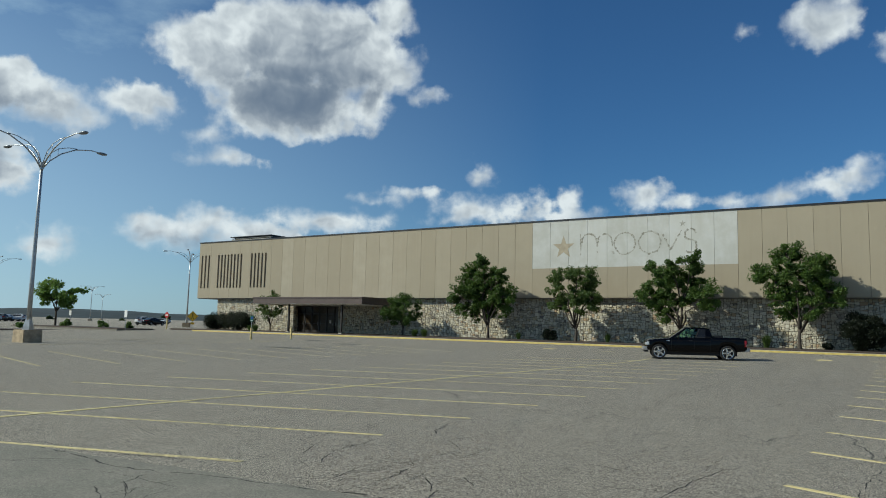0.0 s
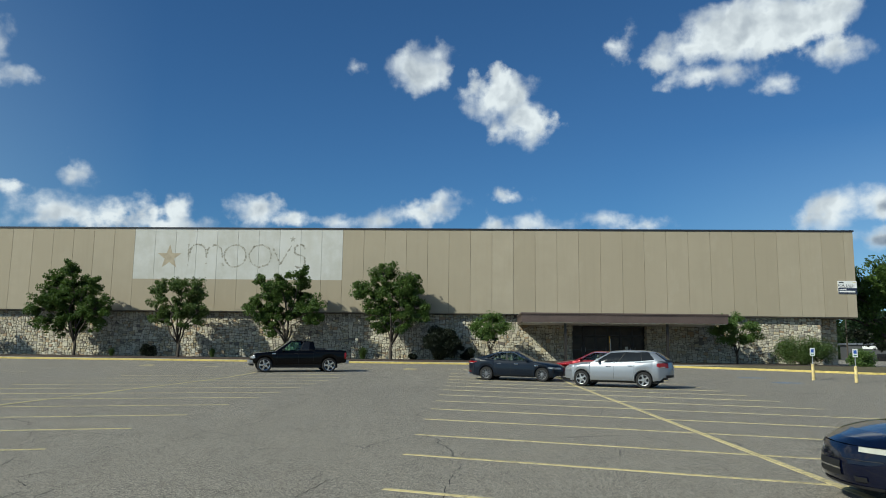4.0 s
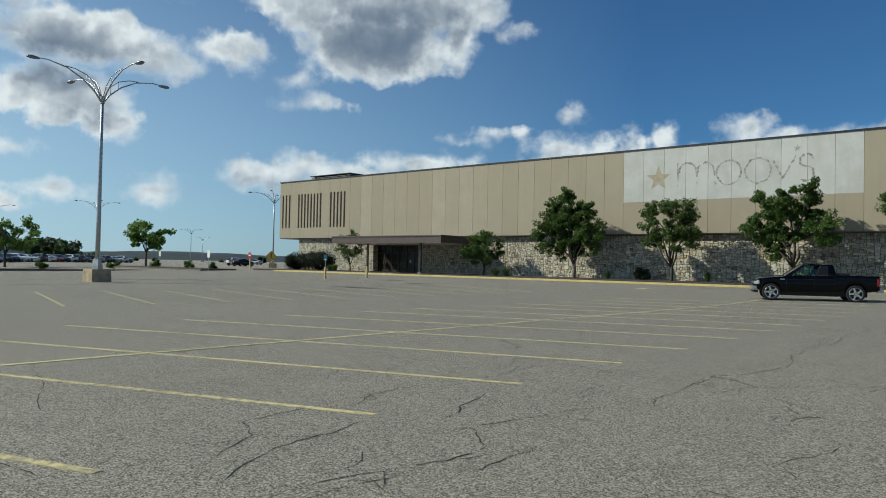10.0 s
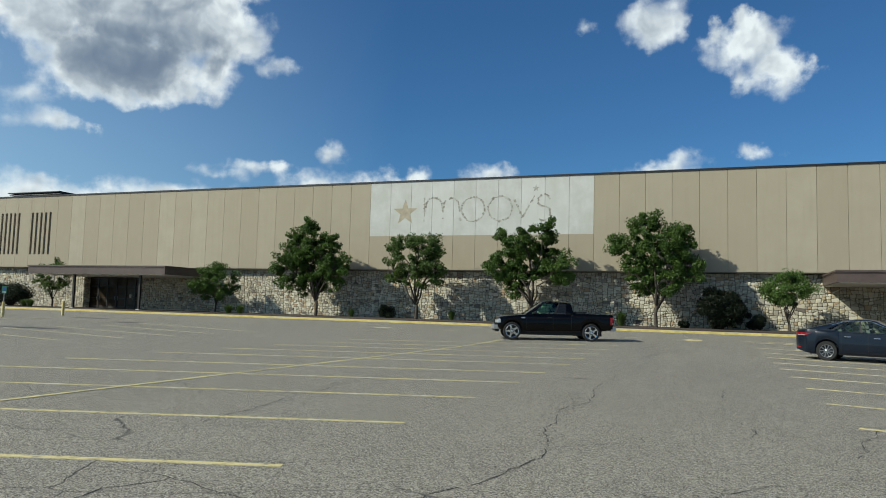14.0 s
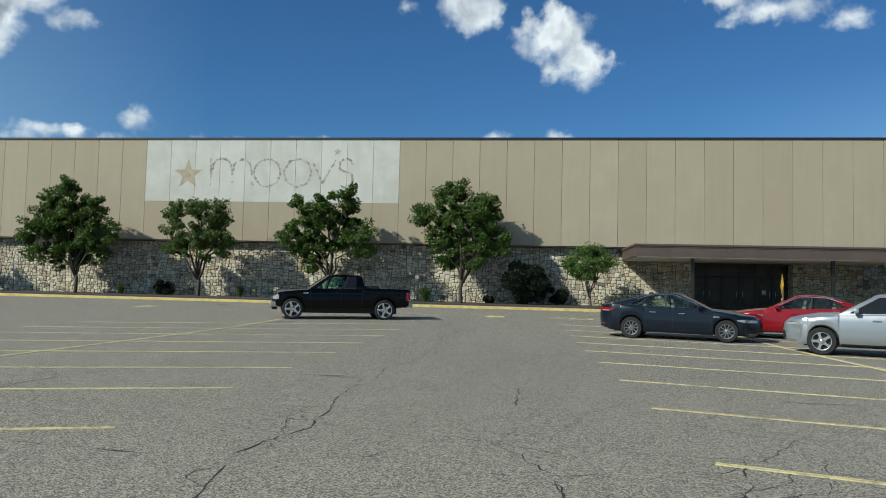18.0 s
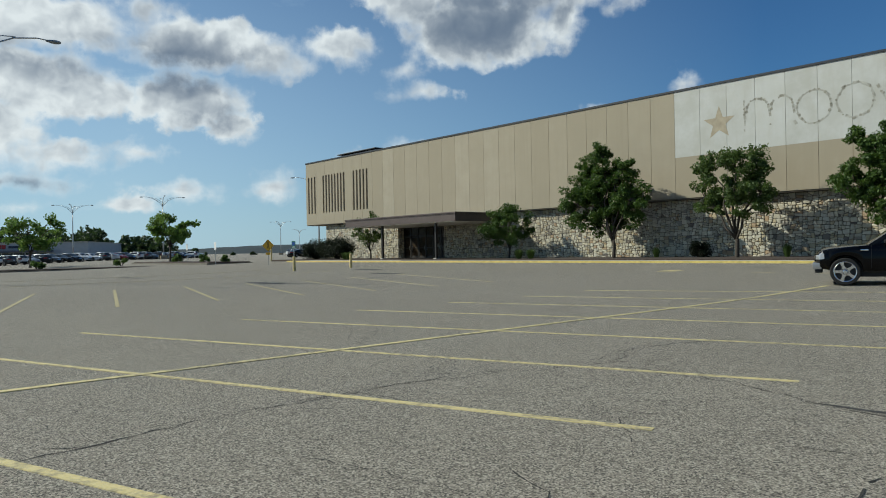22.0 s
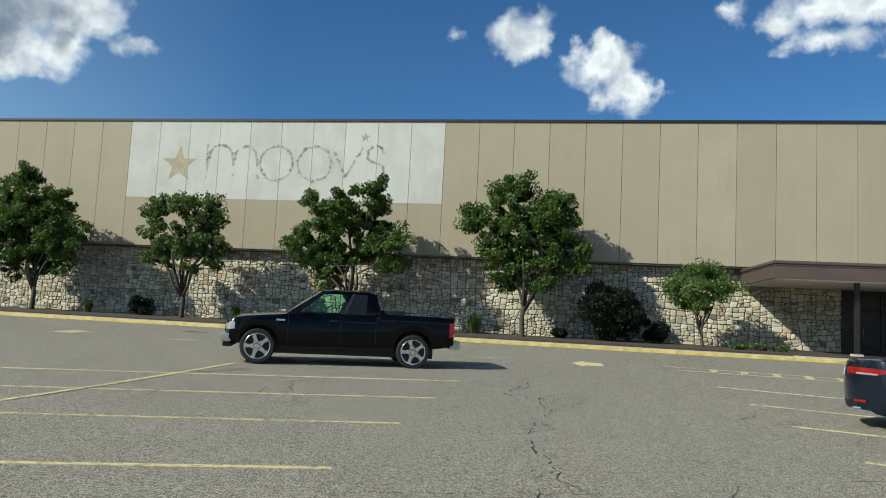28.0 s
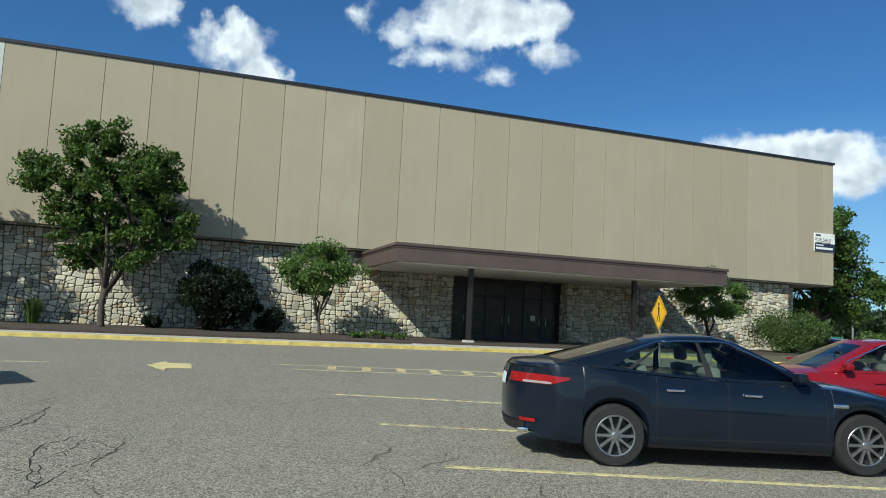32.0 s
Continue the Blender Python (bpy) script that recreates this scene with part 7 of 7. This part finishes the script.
def roadside_shop(x, y, w, h, mat, label):
    t = thing("roadside_shop", pose(x, y, -1.0, 0, 0, -20), label, "building", "roadside shops")
    part("wall", box(-w / 2, 0, -0.5, w / 2, 14, h), M[mat], t)
    part("roof", box(-w / 2 - 0.4, -0.4, h, w / 2 + 0.4, 14.4, h + 0.5, 0.05), M["slate_roof"], t)
    for i in range(int(w / 3)):
        part("window", box(-w / 2 + 0.6 + 3 * i, -0.08, 0.6, -w / 2 + 2.6 + 3 * i, -0.01, 2.4), M["dark_glass"], t)
    part("sign_board", box(-w / 4, -0.2, h - 1.0, w / 4, -0.02, h - 0.2), M["board_white"], t)


roadside_shop(205, 110, 26, 5, "grey_wall", "low grey roadside shop with a slate roof")
roadside_shop(262, 102, 10, 4.5, "dark_red_wall", "dark red roadside shop with a flat roof")
roadside_shop(180, 125, 14, 4.5, "grey_wall", "small grey roadside building")
for i, (x, y, h) in enumerate(((150, 60, 11), (178, 75, 12), (215, 62, 12), (160, 100, 13))):
    t = thing("utility_pole", pose(x, y, -1.0), "weathered wooden utility pole with a cross arm", "utility pole", "utility poles")
    part("pole", tube([(0, 0, -0.3), (0, 0, h)], [0.17, 0.11], 10), M["bark"], t)
    part("cross_arm", box(-1.1, -0.06, h - 0.9, 1.1, 0.06, h - 0.75), M["bark"], t)
t = thing("street_name_sign", pose(142, 27.5, -1.0) @ Matrix.Scale(0.65, 4), "green street name sign on steel posts", "road sign")
for x in (-1.2, 1.2):
    part("post", tube([(x, 0, -0.3), (x, 0, 4.0)], 0.06, 8), M["steel"], t)
part("sign_plate", box(-1.4, -0.05, 2.7, 1.4, 0.0, 3.9), M["sign_green"], t)
part("text_bar", box(-1.0, -0.06, 3.2, 1.0, -0.05, 3.45), M["board_white"], t)

FAR_SEDAN = dict(SEDAN, small=True, seats=(), boxes=(), chrome=False)
FAR_SUV = dict(SUV, small=True, seats=(), boxes=())
colours = [("silver", FAR_SEDAN), ("white_paint", FAR_SUV), ("grey_paint", FAR_SUV), ("red", FAR_SEDAN), ("black", FAR_SEDAN), ("white_paint", FAR_SEDAN), ("slate", FAR_SUV)]
words = {"silver": "silver", "white_paint": "white", "grey_paint": "grey", "red": "red", "black": "black", "slate": "dark slate"}
rng = random.Random(31)
spots = []
for i in range(30):
    spots.append((-46 - 0.55 * i * 2.6, -36 + 1.0 * i * 2.0, 30 + rng.uniform(-4, 4)))
for i in range(22):
    spots.append((-78 - 1.5 * i, -42 + 2.2 * i, 30 + rng.uniform(-4, 4)))
for i in range(20):
    spots.append((124 + 2.9 * i, 14 + 0.7 * i, 75 + rng.uniform(-6, 6)))
for i in range(12):
    spots.append((134 + 3.0 * i, 34 + 0.7 * i, 75 + rng.uniform(-6, 6)))
spots += [(-40.0, 22.0, 100), (-48.0, 26.0, 95), (-90.0, 60.0, 20)]
firsts = {}
for x, y, a in spots:
    if rng.random() < 0.12:
        continue
    mat, spec = rng.choice(colours)
    key = (mat, spec is FAR_SUV)
    m = pose(x, y, ground_z(y, x), 0, 0, a + (180 if rng.random() < 0.5 else 0))
    if key in firsts:
        copy_thing(firsts[key], m)
    else:
        kind = "crossover_car" if spec is FAR_SUV else "sedan_car"
        firsts[key] = car(kind, m, spec, M[mat], f"{words[mat]} {'crossover' if spec is FAR_SUV else 'sedan'} parked in a far row of the lot", "car", "parked cars", M["dark_glass"])


def woods(name, a0, a1, d0, d1, h0, h1, n, seed, leaf, label):
    """A belt of trees in the distance: crowns of leaf clumps on stems, between two bearings to the left of north."""
    rng = np.random.default_rng(seed)
    cs, sp = [], []
    for i in range(n):
        a = radians(rng.uniform(a0, a1))
        d = rng.uniform(d0, d1)
        x, y = 76 - d * math.sin(a), -45 + d * math.cos(a)
        h = rng.uniform(h0, h1)
        for k in range(7):
            cs.append((x + rng.normal(0, h * 0.18), y + rng.normal(0, h * 0.18), -2.0 + h * rng.uniform(0.12, 0.95)))
            sp.append(h * rng.uniform(0.16, 0.26))
    ob = leaves(name, cs, n * 420, sp, 0.75, leaf, None, rng, 0.8)
    return tagged(ob, label, "woods", kind="stuff")


woods("far_woods", 74, 97, 270, 350, 8, 14, 190, 81, M["leaf_far"], "belt of dark green trees behind the far store")
woods("far_woods", 69.5, 74.5, 270, 350, 6, 10, 45, 84, M["leaf_far"], "lower dark trees past the end of the far store")
woods("far_woods", 50, 69, 330, 520, 3, 7, 14, 82, M["leaf_far"], "low trees beyond the far end of the lot")
woods("far_woods", -64, -22, 210, 330, 9, 16, 300, 83, M["leaf_far"], "wooded slope beyond the roadside shops")


def hills():
    bm = bmesh.new()
    rng = random.Random(5)
    rows = []
    n = 200
    for i in range(n + 1):
        a = radians(-100 + 220 * i / n)
        h = 12 + 3 * math.sin(a * 7 + 1) + 2 * math.sin(a * 19) + rng.uniform(-1.0, 1.0)
        if a < radians(-15):
            h += 26
        d = 1500
        p = lambda dd, z: bm.verts.new((76 - dd * math.sin(a), -45 + dd * math.cos(a), z))
        rows.append((p(d - 250, -3), p(d - 90, h * 0.62), p(d, h), p(d + 300, h * 0.7), p(d + 700, -5)))
    for r, s in zip(rows, rows[1:]):
        for j in range(4):
            bm.faces.new((r[j], r[j + 1], s[j + 1], s[j]))
    tagged(part("backdrop_hills", bm, M["hill"], smooth=True), "low wooded blue-green hills on the horizon", "hills", kind="structure")


hills()
